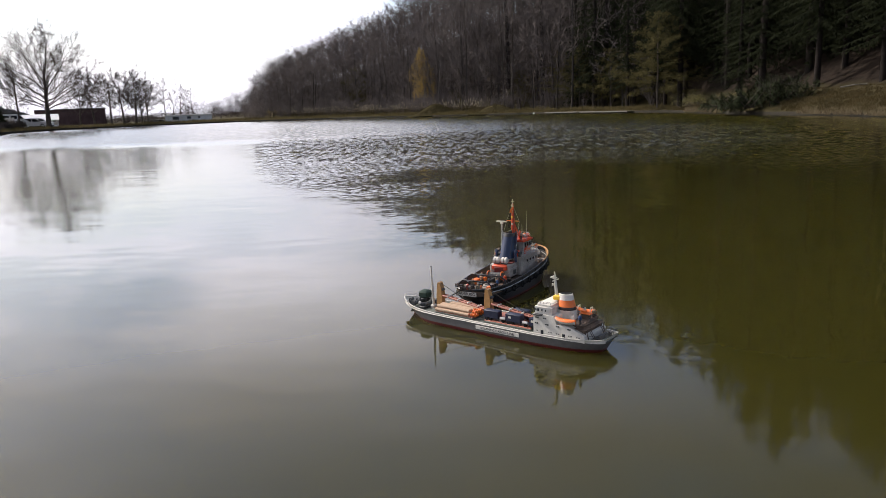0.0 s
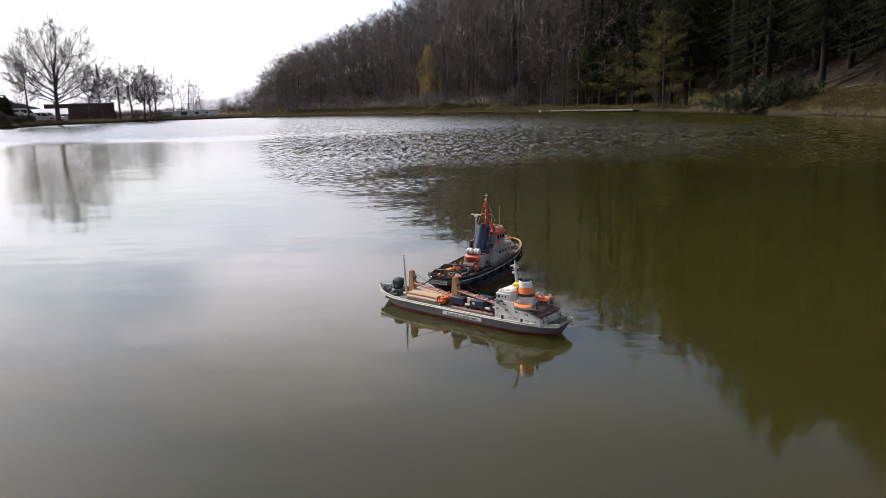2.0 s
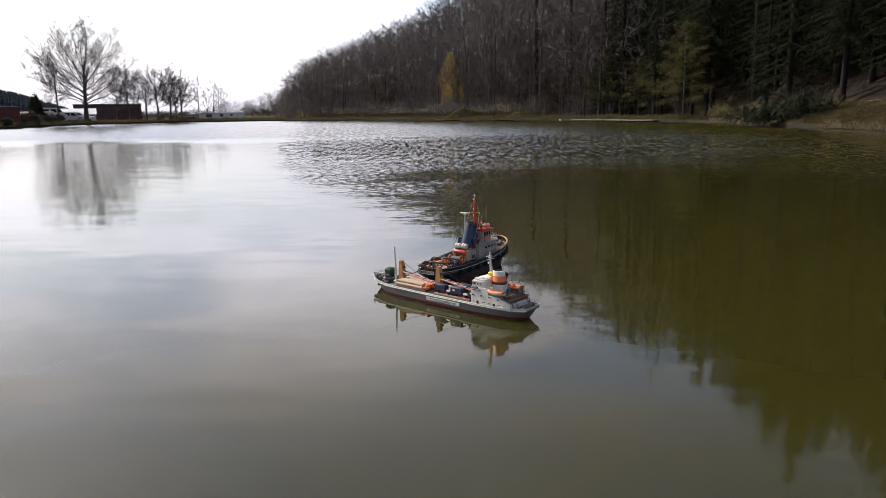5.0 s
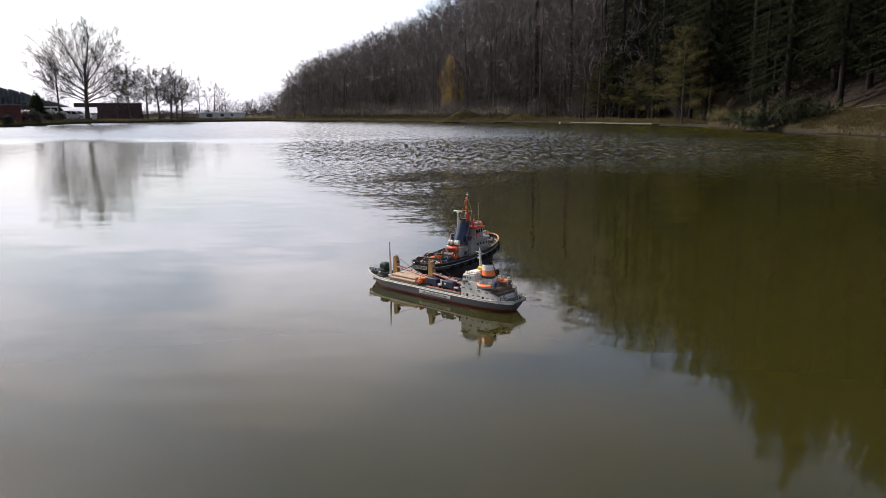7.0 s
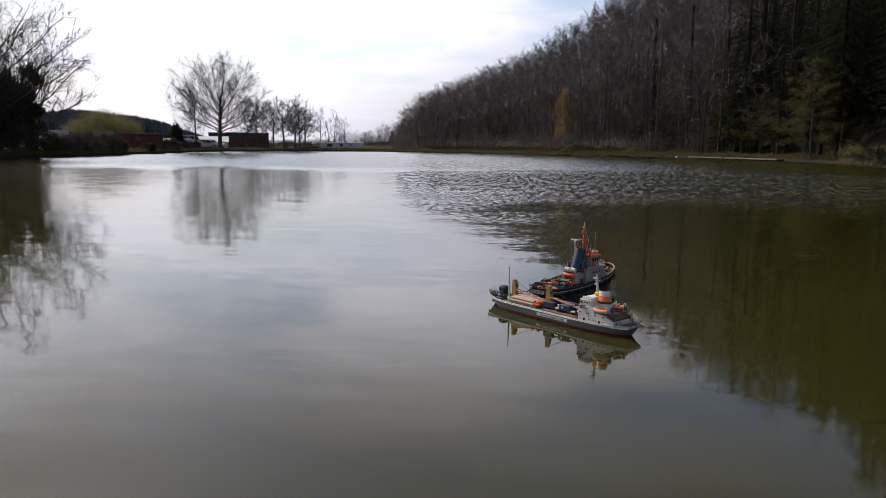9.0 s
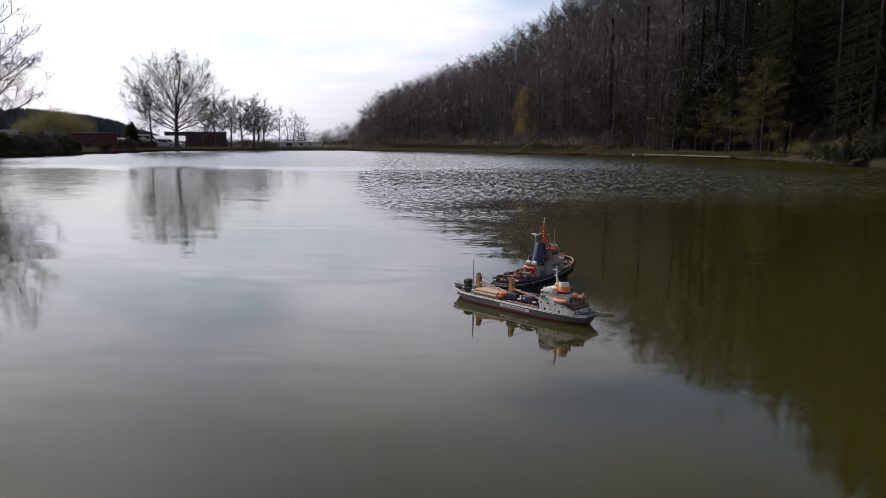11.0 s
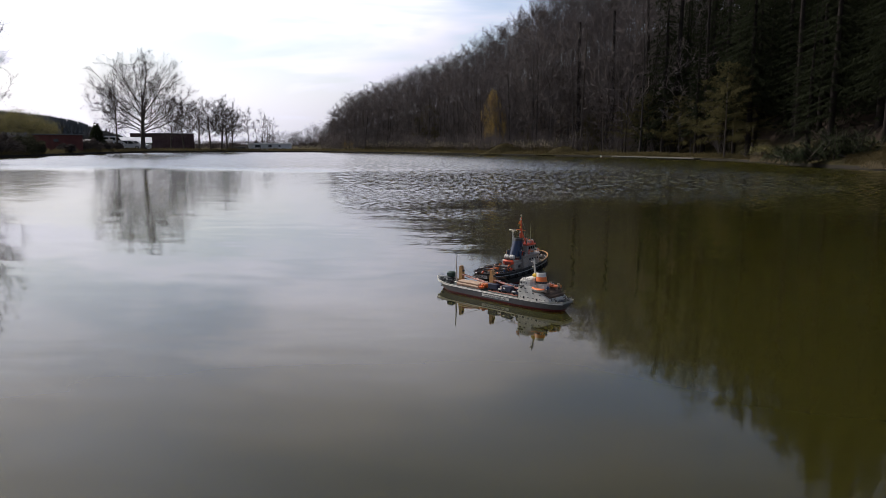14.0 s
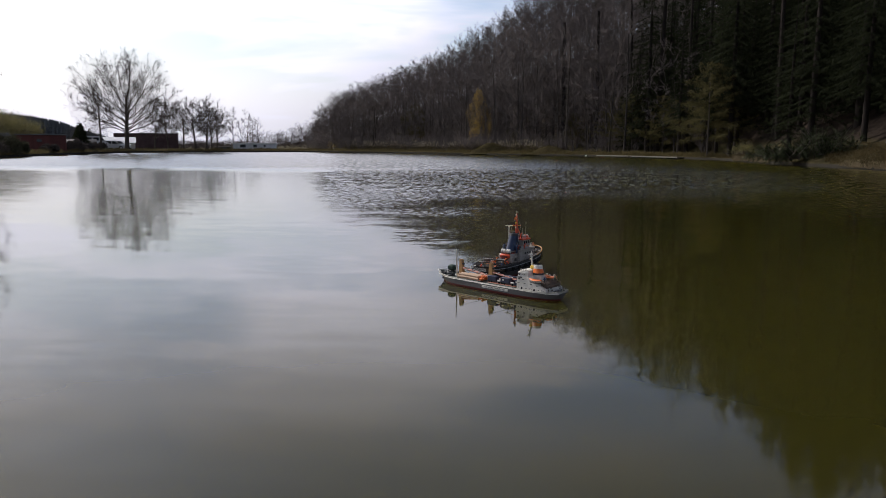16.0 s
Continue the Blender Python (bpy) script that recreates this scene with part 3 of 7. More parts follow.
def fork_tree(seed, tall, trunk_r, bole=0.2, wide=0.5, counts=(14, 7, 6, 5), bits=2, twig_r=0.012, lift=0.30, low=112, spike=0.62):
    """A leafless tree whose limbs arch out to a rounded crown: (trunk with limbs, branches and twigs)."""
    rng = random.Random(seed)
    tr, cr = Geo(), Geo()
    z0 = tall * bole
    mid = Vector((0, 0, tall * (0.5 + bole * 0.42)))
    half = Vector((tall * wide, tall * wide, tall - mid.z))
    stem = limb(tr, rng, (0, 0, -0.3), (rng.uniform(-0.03, 0.03), rng.uniform(-0.03, 0.03), 1), tall * spike + 0.3, trunk_r, trunk_r * 0.30, 7, 8, 0.03, 0.5)
    tr.tube([(0, 0, -0.3), (0, 0, 0.05), (0, 0, 0.4)], [trunk_r * 1.6, trunk_r * 1.3, trunk_r], 8, caps=False)

    def blade(o, q, r, solid):
        w = (q - o).normalized()
        e = w.orthogonal().normalized() * r
        e2 = w.cross(e)
        if solid:
            cr.add([o + e, o - e * 0.5 + e2 * 0.9, o - e * 0.5 - e2 * 0.9, q], [(0, 1, 3), (1, 2, 3), (2, 0, 3)])
        else:
            cr.add([o + e, o - e, q], [(0, 1, 2)])

    def inside(p, k=1.0):
        q = Vector(((p.x - mid.x) / half.x, (p.y - mid.y) / half.y, (p.z - mid.z) / half.z))
        return p if q.length < k else mid + Vector((q.x * half.x, q.y * half.y, q.z * half.z)) * (k / q.length)

    n0 = counts[0]
    turn = rng.uniform(0, 6.28)
    for i in range(n0):
        polar = radians(8 + (low - 8) * ((i + rng.uniform(0.1, 0.9)) / n0) ** 0.75)
        turn += 2.4 + rng.uniform(-0.35, 0.35)
        shell = rng.uniform(0.80, 1.0)
        goal = mid + Vector((half.x * math.sin(polar) * math.cos(turn), half.y * math.sin(polar) * math.sin(turn), half.z * math.cos(polar))) * shell
        s = min(max(bole / spike + (1 - bole / spike) * (1 - polar / radians(low)) ** 1.1 * 0.95, 0), 0.98)
        o, _ = along(stem, s)
        knee = Vector((o.x + (goal.x - o.x) * 0.55, o.y + (goal.y - o.y) * 0.55, o.z + (goal.z - o.z) * (0.5 - lift * math.sin(polar) * 0.6)))
        fine = bits > 1
        ns = 6 if fine else 4
        b = bend(o, knee, goal, ns)
        b = [b[0]] + [p + Vector((rng.gauss(0, 1), rng.gauss(0, 1), rng.gauss(0, 1))) * tall * 0.008 for p in b[1:]]
        r = trunk_r * rng.uniform(0.25, 0.38) * (1 - 0.45 * s)
        tr.tube(b, [r * (1 - 0.82 * k / ns) for k in range(ns + 1)], 5 if fine else 4, caps=False)
        length = (goal - o).length
        for j in range(counts[1]):
            s2 = 0.22 + 0.76 * (j + rng.random() * 0.9) / counts[1]
            o2, d2 = along(b, min(s2, 0.98))
            w2 = (side_way(rng, d2, radians(rng.uniform(24, 52)), rng.uniform(0, 6.28)) + Vector((0, 0, lift * 0.6))).normalized()
            end = inside(o2 + w2 * length * rng.uniform(0.30, 0.52) * (1.2 - 0.7 * s2))
            l2 = (end - o2).length
            b2 = bend(o2, o2.lerp(end, 0.5) + Vector((rng.gauss(0, 0.07), rng.gauss(0, 0.07), rng.gauss(0, 0.07) - 0.04)) * l2, end, 3 if fine else 2)
            r2 = max(r * 0.36 * (1.1 - 0.6 * s2), twig_r * 1.3)
            cr.tube(b2, [r2, r2 * 0.75, r2 * 0.5, twig_r] if fine else [r2, r2 * 0.7, twig_r], 4 if fine else 3, caps=False)
            for k in range(counts[2]):
                o3, d3 = along(b2, min(0.2 + 0.8 * (k + rng.random()) / counts[2], 0.99))
                w3 = (side_way(rng, d3, radians(rng.uniform(22, 55)), rng.uniform(0, 6.28)) + Vector((0, 0, lift * 0.3))).normalized()
                q3 = inside(o3 + w3 * l2 * rng.uniform(0.28, 0.5), 1.08)
                if (q3 - o3).length < 0.02:
                    continue
                blade(o3, q3, twig_r * 1.25, fine)
                for _ in range(counts[3]):
                    o4 = o3.lerp(q3, rng.uniform(0.15, 0.9))
                    w4 = side_way(rng, w3, radians(rng.uniform(22, 60)), rng.uniform(0, 6.28))
                    q4 = o4 + w4 * (q3 - o3).length * rng.uniform(0.4, 0.85)
                    blade(o4, q4, twig_r * 0.85, False)
                    for _ in range(bits - 1):
                        o5 = o4.lerp(q4, rng.uniform(0.2, 0.8))
                        w5 = side_way(rng, w4, radians(rng.uniform(25, 60)), rng.uniform(0, 6.28))
                        blade(o5, o5 + w5 * (q4 - o4).length * rng.uniform(0.4, 0.8), twig_r * 0.7, False)
    return tr, cr


def leaves(g, rng, o, n, spread, size, droop=0.0):
    """Small leaf blades scattered round a point."""
    for _ in range(n):
        p = Vector(o) + Vector((rng.gauss(0, spread), rng.gauss(0, spread), rng.gauss(0, spread) - droop * rng.random()))
        a = Vector((rng.uniform(-1, 1), rng.uniform(-1, 1), rng.uniform(-1, 1))).normalized() * size * rng.uniform(0.6, 1.3)
        b = a.orthogonal().normalized() * size * 0.45
        g.add([p - a, p + b, p + a, p - b], [(0, 1, 2, 3)])


def spruce(seed, tall, wide, bare=0.12, whorls=17, per=7, n=8, broad=0.21, plump=0.8):
    """A conifer: (trunk, drooping jagged boughs)."""
    rng = random.Random(seed)
    tr, cr = Geo(), Geo()
    tr.tube([(0, 0, -0.3), (0.05, 0, tall * 0.5), (0, 0.05, tall)], [tall * 0.0125, tall * 0.008, 0.02], 7, caps=False)
    for i in range(whorls):
        s = min(bare + (1 - bare) * (i + rng.random() * 0.6) / whorls, 0.999)
        z = tall * min(s, 0.985)
        reach = wide * (1 - max(s - bare, 0) / (1 - bare)) ** plump + 0.15
        for j in range(per):
            a = 6.283 * (j + rng.random()) / per
            l = reach * rng.uniform(0.65, 1.12)
            out = Vector((math.cos(a), math.sin(a), 0))
            left = Vector((-math.sin(a), math.cos(a), 0))
            spine = [Vector((0, 0, z)) + out * l * k / n + Vector((0, 0, -0.42 * l * (k / n) ** 1.3 + (0.12 * l if k == n else 0))) for k in range(n + 1)]
            for k in range(1, n + 1):
                w = l * broad * (1 - 0.55 * k / n) * rng.uniform(0.7, 1.2)
                for sgn in (1, -1):
                    tip = spine[k] + left * sgn * w + out * l * rng.uniform(0.02, 0.12) + Vector((0, 0, -w * rng.uniform(0.4, 1.3)))
                    cr.add([spine[k - 1].lerp(spine[k], 0.35), spine[k], tip], [(0, 1, 2)])
    return tr, cr


def arrays(g):
    """A mesh's points and its faces cut into triangles."""
    tri = []
    for q in g.f:
        tri += [(q[0], q[i], q[i + 1]) for i in range(1, len(q) - 1)]
    return np.array(g.v, dtype=np.float32), np.array(tri, dtype=np.int32)


def joined(name, label, category, pieces, mats, group=""):
    """Many turned and scaled copies of small meshes as one object: pieces are (points, triangles, place, turn, scale, squash, slot)."""
    vs, fs, sl = [], [], []
    k = 0
    for v, t, o, turn, s, up, slot in pieces:
        ca, sa = math.cos(turn), math.sin(turn)
        m = np.array([[ca, sa, 0], [-sa, ca, 0], [0, 0, 1]], dtype=np.float32)
        vs.append((v * np.array([s, s, s * up], dtype=np.float32)) @ m + np.array(o, dtype=np.float32))
        fs.append(t + k)
        sl.append(np.full(len(t), slot, dtype=np.int32))
        k += len(v)
    v, t, sl = np.concatenate(vs), np.concatenate(fs), np.concatenate(sl)
    me = bpy.data.meshes.new(name)
    me.vertices.add(len(v))
    me.vertices.foreach_set("co", v.ravel())
    me.loops.add(t.size)
    me.loops.foreach_set("vertex_index", t.ravel())
    me.polygons.add(len(t))
    me.polygons.foreach_set("loop_start", np.arange(0, t.size, 3, dtype=np.int32))
    for m in mats:
        me.materials.append(m)
    me.polygons.foreach_set("material_index", sl)
    me.update(calc_edges=True)
    return tagged(new(name, me), label, category, group, "stuff")


rng = random.Random(7)
# --- the wooded hill
wood_kinds = [fork_tree(100 + i, 18, 0.12, 0.10 + 0.03 * (i % 3), 0.30 + 0.03 * (i % 3), (12, 5, 4, 7), 1, 0.0205, 0.06, 130) for i in range(5)]
spruce_kinds = [spruce(300 + i, 22, 3.3 + 0.4 * i, 0.07 + 0.06 * i, 22, 7, 8, 0.24, 0.6) for i in range(3)]
near_spruce = [(arrays(a), arrays(b)) for a, b in (spruce(320 + i, 22, 3.0 + 0.4 * i, 0.12 + 0.06 * i, 27, 8, 13, 0.16, 0.65) for i in range(3))]
wood_arrays = [(arrays(a), arrays(b)) for a, b in wood_kinds]
spruce_arrays = [(arrays(a), arrays(b)) for a, b in spruce_kinds]


def brushwood(seed, tall, stems=12, twig_r=0.02):
    """Many thin bare shoots from one root, forked twice."""
    rg = random.Random(seed)
    g = Geo()
    for _ in range(stems):
        a = rg.uniform(0, 6.28)
        lean = rg.uniform(0.05, 0.75)
        b = limb(g, rg, (0.3 * math.cos(a), 0.3 * math.sin(a), -0.1), (math.cos(a) * lean, math.sin(a) * lean, 1), tall * rg.uniform(0.6, 1.0), twig_r * 1.3, twig_r * 0.6, 3, 3, 0.15, 0.2)
        for k in range(6):
            o, d = along(b, rg.uniform(0.2, 0.98))
            w = side_way(rg, d, radians(rg.uniform(20, 60)), rg.uniform(0, 6.28))
            c2 = [o, o + (w + Vector((0, 0, 0.2))) * tall * rg.uniform(0.2, 0.4)]
            e = w.orthogonal().normalized() * twig_r * 0.7
            e2 = w.cross(e)
            g.add([o + e, o - e * 0.5 + e2 * 0.9, o - e * 0.5 - e2 * 0.9, c2[1]], [(0, 1, 3), (1, 2, 3), (2, 0, 3)])
            for _ in range(3):
                o4, d4 = along(c2, rg.uniform(0.2, 0.9))
                w = side_way(rg, d4, radians(40), rg.uniform(0, 6.28))
                e = w.orthogonal().normalized() * twig_r * 0.6
                g.add([o4 + e, o4 - e, o4 + w * tall * 0.16], [(0, 1, 2)])
    return g


brush_arrays = [arrays(brushwood(500 + i, 4.0)) for i in range(4)]


def tree_room(az, d):
    """How tall a tree may stand there under the line of tree tops."""
    return rise(curve(az, SKYLINE), d) - height(az, d)


pieces_wood, pieces_spruce, pieces_brush, spots = [], [], [], []
tries = 0
while len(spots) < 480 and tries < 30000:
    tries += 1
    az = rng.uniform(-15.5, 41)
    s = shore(az)
    d = rng.uniform(s + (7.0 if az < 8 else 5.0), curve(az, RIDGE) + 14)
    if az > 17.5 and d < s + 8.5:
        continue
    if 11.0 < az < 17.0 and d < s + 9 and rng.random() < 0.6:
        continue
    o = bearing(az, d, height(az, d))
    near = d < s + 22
    if any((o.x - p.x) ** 2 + (o.y - p.y) ** 2 < (2.5 if near else 3.0) ** 2 for p in spots):
        continue
    room = tree_room(az, d)
    conifer = (az > 13 + rng.uniform(-4, 3) and (d < curve(az, RIDGE) - 20 or rng.random() < 0.55)) or az > 16.5 or (az > -2 and rng.random() < 0.06)
    back = d > curve(az, RIDGE) - 22
    tall = (room * rng.uniform(0.9, 1.04)) if back else min(rng.uniform(11, 22), room * 0.93)
    if tall < 3.5:
        continue
    tall = min(tall, 27)
    spots.append(o)
    turn = rng.uniform(0, 6.28)
    if conifer:
        (tv, tf), (cv, cf) = rng.choice(near_spruce if near and az > 11 else spruce_arrays)
        k = tall / 22
        w = max(k, 0.75) if tall > 10 else k
        pieces_spruce += [(tv, tf, o, turn, w, k / w, 0), (cv, cf, o, turn, w, k / w, 1)]
    else:
        (tv, tf), (cv, cf) = rng.choice(wood_arrays)
        k = tall / 18
        w = max(k, 0.8) if tall > 7 else k
        pieces_wood += [(tv, tf, o, turn, w, k / w, 0), (cv, cf, o, turn, w, k / w, 1)]
low_spruce = [(arrays(a), arrays(b)) for a, b in (spruce(310 + i, 12, 2.7 + 0.3 * i, 0.03, 24, 10, 13, 0.13) for i in range(2))]
for i in range(30):      # younger spruces, green to the ground, close the edge of the dark wood
    az = rng.uniform(9.0, 39.0) if i % 3 else rng.uniform(17.0, 38.0)
    d = shore(az) + (15.0 if az > 17 else 10.0) + abs(rng.gauss(0, 7))
    if 19.5 < az < 23.0 and d < shore(az) + 11:
        continue
    (tv, tf), (cv, cf) = rng.choice(low_spruce)
    k = rng.uniform(0.45, 1.25) if az > 15 else rng.uniform(0.3, 0.8)
    o = bearing(az, d, height(az, d))
    turn = rng.uniform(0, 6.28)
    pieces_spruce += [(tv, tf, o, turn, k, 1.15, 0), (cv, cf, o, turn, k, 1.15, 1)]
for i in range(330):
    az = rng.uniform(-15.5, 36) if i % 3 else rng.uniform(-15, 2)
    s = shore(az)
    d = s + (4.0 if az < 8 else 6.0) + abs(rng.gauss(0, 16 if i % 2 else 5)) + (5 if az > 17 else 0)
    if az > 17 or (az > 10.5 and rng.random() < 0.5):
        continue
    v, t = rng.choice(brush_arrays)
    k = rng.uniform(0.45, 1.15) * (0.7 if d < s + 8 else 1.0)
    pieces_brush.append((v, t, bearing(az, d, height(az, d)), rng.uniform(0, 6.28), k, 1.0, 0))
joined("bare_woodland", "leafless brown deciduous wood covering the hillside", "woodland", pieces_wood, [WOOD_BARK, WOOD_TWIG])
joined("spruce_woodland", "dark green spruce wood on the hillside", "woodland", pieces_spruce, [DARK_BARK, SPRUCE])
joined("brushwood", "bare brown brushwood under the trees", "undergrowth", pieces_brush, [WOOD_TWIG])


# ---------------------------------------------------------------- single trees and plants round the pond
def plant(name, kinds, az, d, turn, label, mats, category="tree", scale=1.0, group="", sink=0.0, up=1.0):
    """A tree of trunk and crown on the ground. kinds: (trunk mesh, crown mesh)."""
    m = Matrix.Translation(bearing(az, d, height(az, d) - sink)) @ Matrix.Rotation(turn, 4, "Z")
    ob = thing(name, label, category, m, group)
    ob.scale = (scale, scale, scale * up)
    part("trunk", kinds[0], mats[0], ob)
    part("crown", kinds[1], mats[1], ob)
    return ob


def meshes(name, pair, mats):
    return tuple(mesh_of(name + suffix, g, m, 60 if len(g.f) < 15000 else 0) for g, m, suffix in zip(pair, mats, (" trunk", " crown")))


# the big bare tree on the far bank, with its slender neighbour
big = meshes("linden", fork_tree(11, 14.1, 0.34, 0.17, 0.56, (27, 13, 8, 5), 2, 0.0115, 0.17, 120, 0.55), (BARK, TWIG))
plant("bare_tree", big, -28.15, 113, 0.6, "tall bare linden with a broad round crown on the bank", (BARK, TWIG))
slim = meshes("slim tree", fork_tree(21, 10, 0.14, 0.30, 0.30, (14, 8, 6, 3), 2, 0.015, 0.14, 112, 0.8), (BARK, TWIG))
plant("bare_tree", slim, -29.85, 111.5, 1.0, "slender bare tree beside the big linden", (BARK, TWIG))
mid = [meshes("park tree", fork_tree(31 + i, 8.8, 0.19, 0.20, 0.40 + 0.04 * i, (15, 9, 6, 4), 2, 0.0135, 0.12, 120, 0.6), (BARK, TWIG)) for i in range(3)]
for k, (az, d, sc) in enumerate(((-25.3, 124, 0.97), (-24.2, 122, 0.95), (-23.4, 128, 1.0), (-22.6, 121, 1.0), (-21.8, 125, 0.80), (-26.2, 132, 0.85), (-22.2, 132, 0.9))):
    plant("bare_tree", mid[k % 3], az, d, k * 1.3, "dark bare park tree near the brick hall", (BARK, TWIG), scale=sc, group="park trees")
pop = [meshes("poplar", bare_tree(41 + i, 6.8, 0.09, 0.15, 12, (5, 4), 4, 0.16, 0.011, 0.5), (BARK, TWIG)) for i in range(2)]
for k, (az, d, sc) in enumerate(((-20.6, 142, 1.25), (-19.6, 145, 1.2), (-19.2, 141, 1.0), (-18.7, 146, 0.95), (-20.0, 150, 0.95))):
    plant("bare_tree", pop[k % 2], az, d, k * 1.9, "slim upright bare young tree behind the white cabin", (BARK, TWIG), scale=sc, group="young trees")
pieces = []
for k in range(42):
    az = rng.uniform(-19.4, -13.4)
    d = rng.uniform(190, 250)
    (tv, tf), (cv, cf) = rng.choice(wood_arrays)
    sc = (rise(rng.uniform(0.85, 1.15) if az < -15.8 else rng.uniform(1.05, 1.4), d) - 0.4) / 18
    o = bearing(az, d, height(az, d))
    w = sc * 1.5
    pieces += [(tv, tf, o, k, w, 1 / 1.5, 0), (cv, cf, o, k, w, 1 / 1.5, 1)]
joined("distant_trees", "grey row of distant bare trees", "trees", pieces, [BARK, TWIG])

pieces = []
for k in range(150):      # scrub and hedges behind the far bank
    az = rng.uniform(-34, -13)
    d = max(shore(az) + 22, 142) + rng.uniform(0, 40)
    v, tt = rng.choice(brush_arrays)
    pieces.append((v, tt, bearing(az, d, height(az, d)), k, rng.uniform(0.7, 1.1), rng.uniform(0.35, 0.6), 0))
joined("hedge_line", "low bare hedges behind the far bank", "hedge", pieces, [TWIG])

# tall trees close by on the left, wrapped in ivy
old = meshes("old tree", fork_tree(51, 15.0, 0.34, 0.14, 0.55, (20, 11, 8, 4), 2, 0.013, 0.10, 122), (BARK, TWIG))
plant("bare_tree", old, -43.2, 66, 0.3, "tall bare tree with spreading twigs by the hedge", (BARK, TWIG))
old2 = meshes("old tree b", fork_tree(52, 11.0, 0.26, 0.12, 0.52, (15, 8, 8, 4), 2, 0.013, 0.10, 122), (BARK, TWIG))
plant("bare_tree", old2, -40.6, 69.5, 2.3, "bare tree with fine spreading twigs by the hedge", (BARK, TWIG))
plant("bare_tree", old2, -45.6, 64, 4.0, "bare tree with fine spreading twigs by the hedge", (BARK, TWIG), scale=1.1)


def bush(az, d, wide, tall, mat, label, seed, n=900, size=0.07, category="bush", name="bush", sink=0.0, lobes=9, fuzz=1.0):
    """A shrub: stems, and many leaves in uneven lobes."""
    rg = random.Random(seed)
    ob = thing(name, label, category, Matrix.Translation(bearing(az, d, height(az, d) - sink)))
    st, lf = Geo(), Geo()
    for k in range(lobes):
        a = rg.uniform(0, 6.28)
        r = wide * 0.5 * math.sqrt(rg.random())
        z = tall * (0.25 + 0.62 * rg.random()) * (1 - 0.45 * (2 * r / wide) ** 2)
        o = Vector((r * math.cos(a), r * math.sin(a), z))
        limb(st, rg, (o.x * 0.2, o.y * 0.2, -0.1), o, o.length, 0.03, 0.012, 3, 4, 0.1)
        s = min(wide, tall) * rg.uniform(0.09, 0.15) * fuzz
        leaves(lf, rg, o, n // lobes, s, size)
    part("stems", st, BARK, ob)
    part("foliage", lf, mat, ob, smooth=0)
    return ob


for k, (az, d, w, t) in enumerate(((-45.0, 64.5, 5.5, 3.6), (-43.3, 65.5, 5.0, 3.0), (-41.6, 67.5, 4.0, 2.0), (-40.0, 70.0, 3.6, 1.7), (-38.6, 72.0, 3.4, 1.8), (-37.2, 74.5, 3.2, 1.8), (-35.9, 78.0, 2.8, 1.7), (-31.7, 97, 2.4, 1.4), (-30.25, 107, 2.4, 1.3), (-35.2, 80.5, 1.8, 1.2), (-33.2, 89, 1.6, 0.9), (-30.9, 103, 2.0, 1.0))):
    bush(az, d, w, t, HEDGE if k % 3 else BUSH, "dark brown hedge bush at the water's edge", 600 + k, 3600, 0.085, lobes=24)
bush(-43.1, 66, 3.6, 9.5, BUSH, "dark ivy mass climbing the old tree", 71, 9000, 0.11, "ivy", "ivy", lobes=34)
bush(-45.2, 64.5, 4.5, 8.0, BUSH, "dark ivy mass climbing the bare tree", 74, 8000, 0.11, "ivy", "ivy", lobes=30)
bush(-40.55, 69.5, 1.9, 9.2, BUSH, "dark ivy mass climbing the bare tree", 72, 7000, 0.10, "ivy", "ivy", lobes=34)
bush(-41.7, 68.5, 1.7, 8.0, BUSH, "dark ivy column beside the bare tree", 76, 5500, 0.10, "ivy", "ivy", lobes=30)
bush(-42.6, 67.0, 3.0, 5.0, BUSH, "dark evergreen shrub under the bare trees", 77, 5000, 0.10, lobes=28)
# pale green willow dome
bush(-36.1, 104, 9.0, 5.3, WILLOW, "round yellow-green willow coming into leaf", 73, 30000, 0.080, "tree", "willow", 0.0, 420, 0.55)
# clipped cone conifer
rg = random.Random(75)
tr, cr = Geo(), Geo()
tr.tube([(0, 0, -0.3), (0, 0, 3.0)], [0.12, 0.03], 7, caps=False)
for k in range(900):
    z = 3.55 * (1 - math.sqrt(rg.random()))
    a, r = rg.uniform(0, 6.28), (1.42 * (1 - z / 3.75) + 0.05) * rg.uniform(0.55, 1.0)
    leaves(cr, rg, (r * math.cos(a), r * math.sin(a), z + 0.12), 4, 0.07, 0.12)
plant("conifer", meshes("cone", (tr, cr), (BARK, SPRUCE)), -31.2, 104, 0.0, "dense dark cone-shaped conifer behind the bank", (BARK, SPRUCE))
# far ridge with conifers
def small_conifer(seed):
    rg = random.Random(seed)
    g = Geo()
    for lv in range(6):
        z, r = 7.6 - 1.25 * lv, 0.35 + 0.30 * lv
        for j in range(8):
            a0 = 6.283 * (j + rg.random() * 0.6) / 8
            rr = r * rg.uniform(0.7, 1.2)
            g.add([(0, 0, z + 0.6), (rr * math.cos(a0), rr * math.sin(a0), z - 0.9), (rr * math.cos(a0 + 0.8), rr * math.sin(a0 + 0.8), z - 0.7)], [(0, 1, 2)])
    return arrays(g)


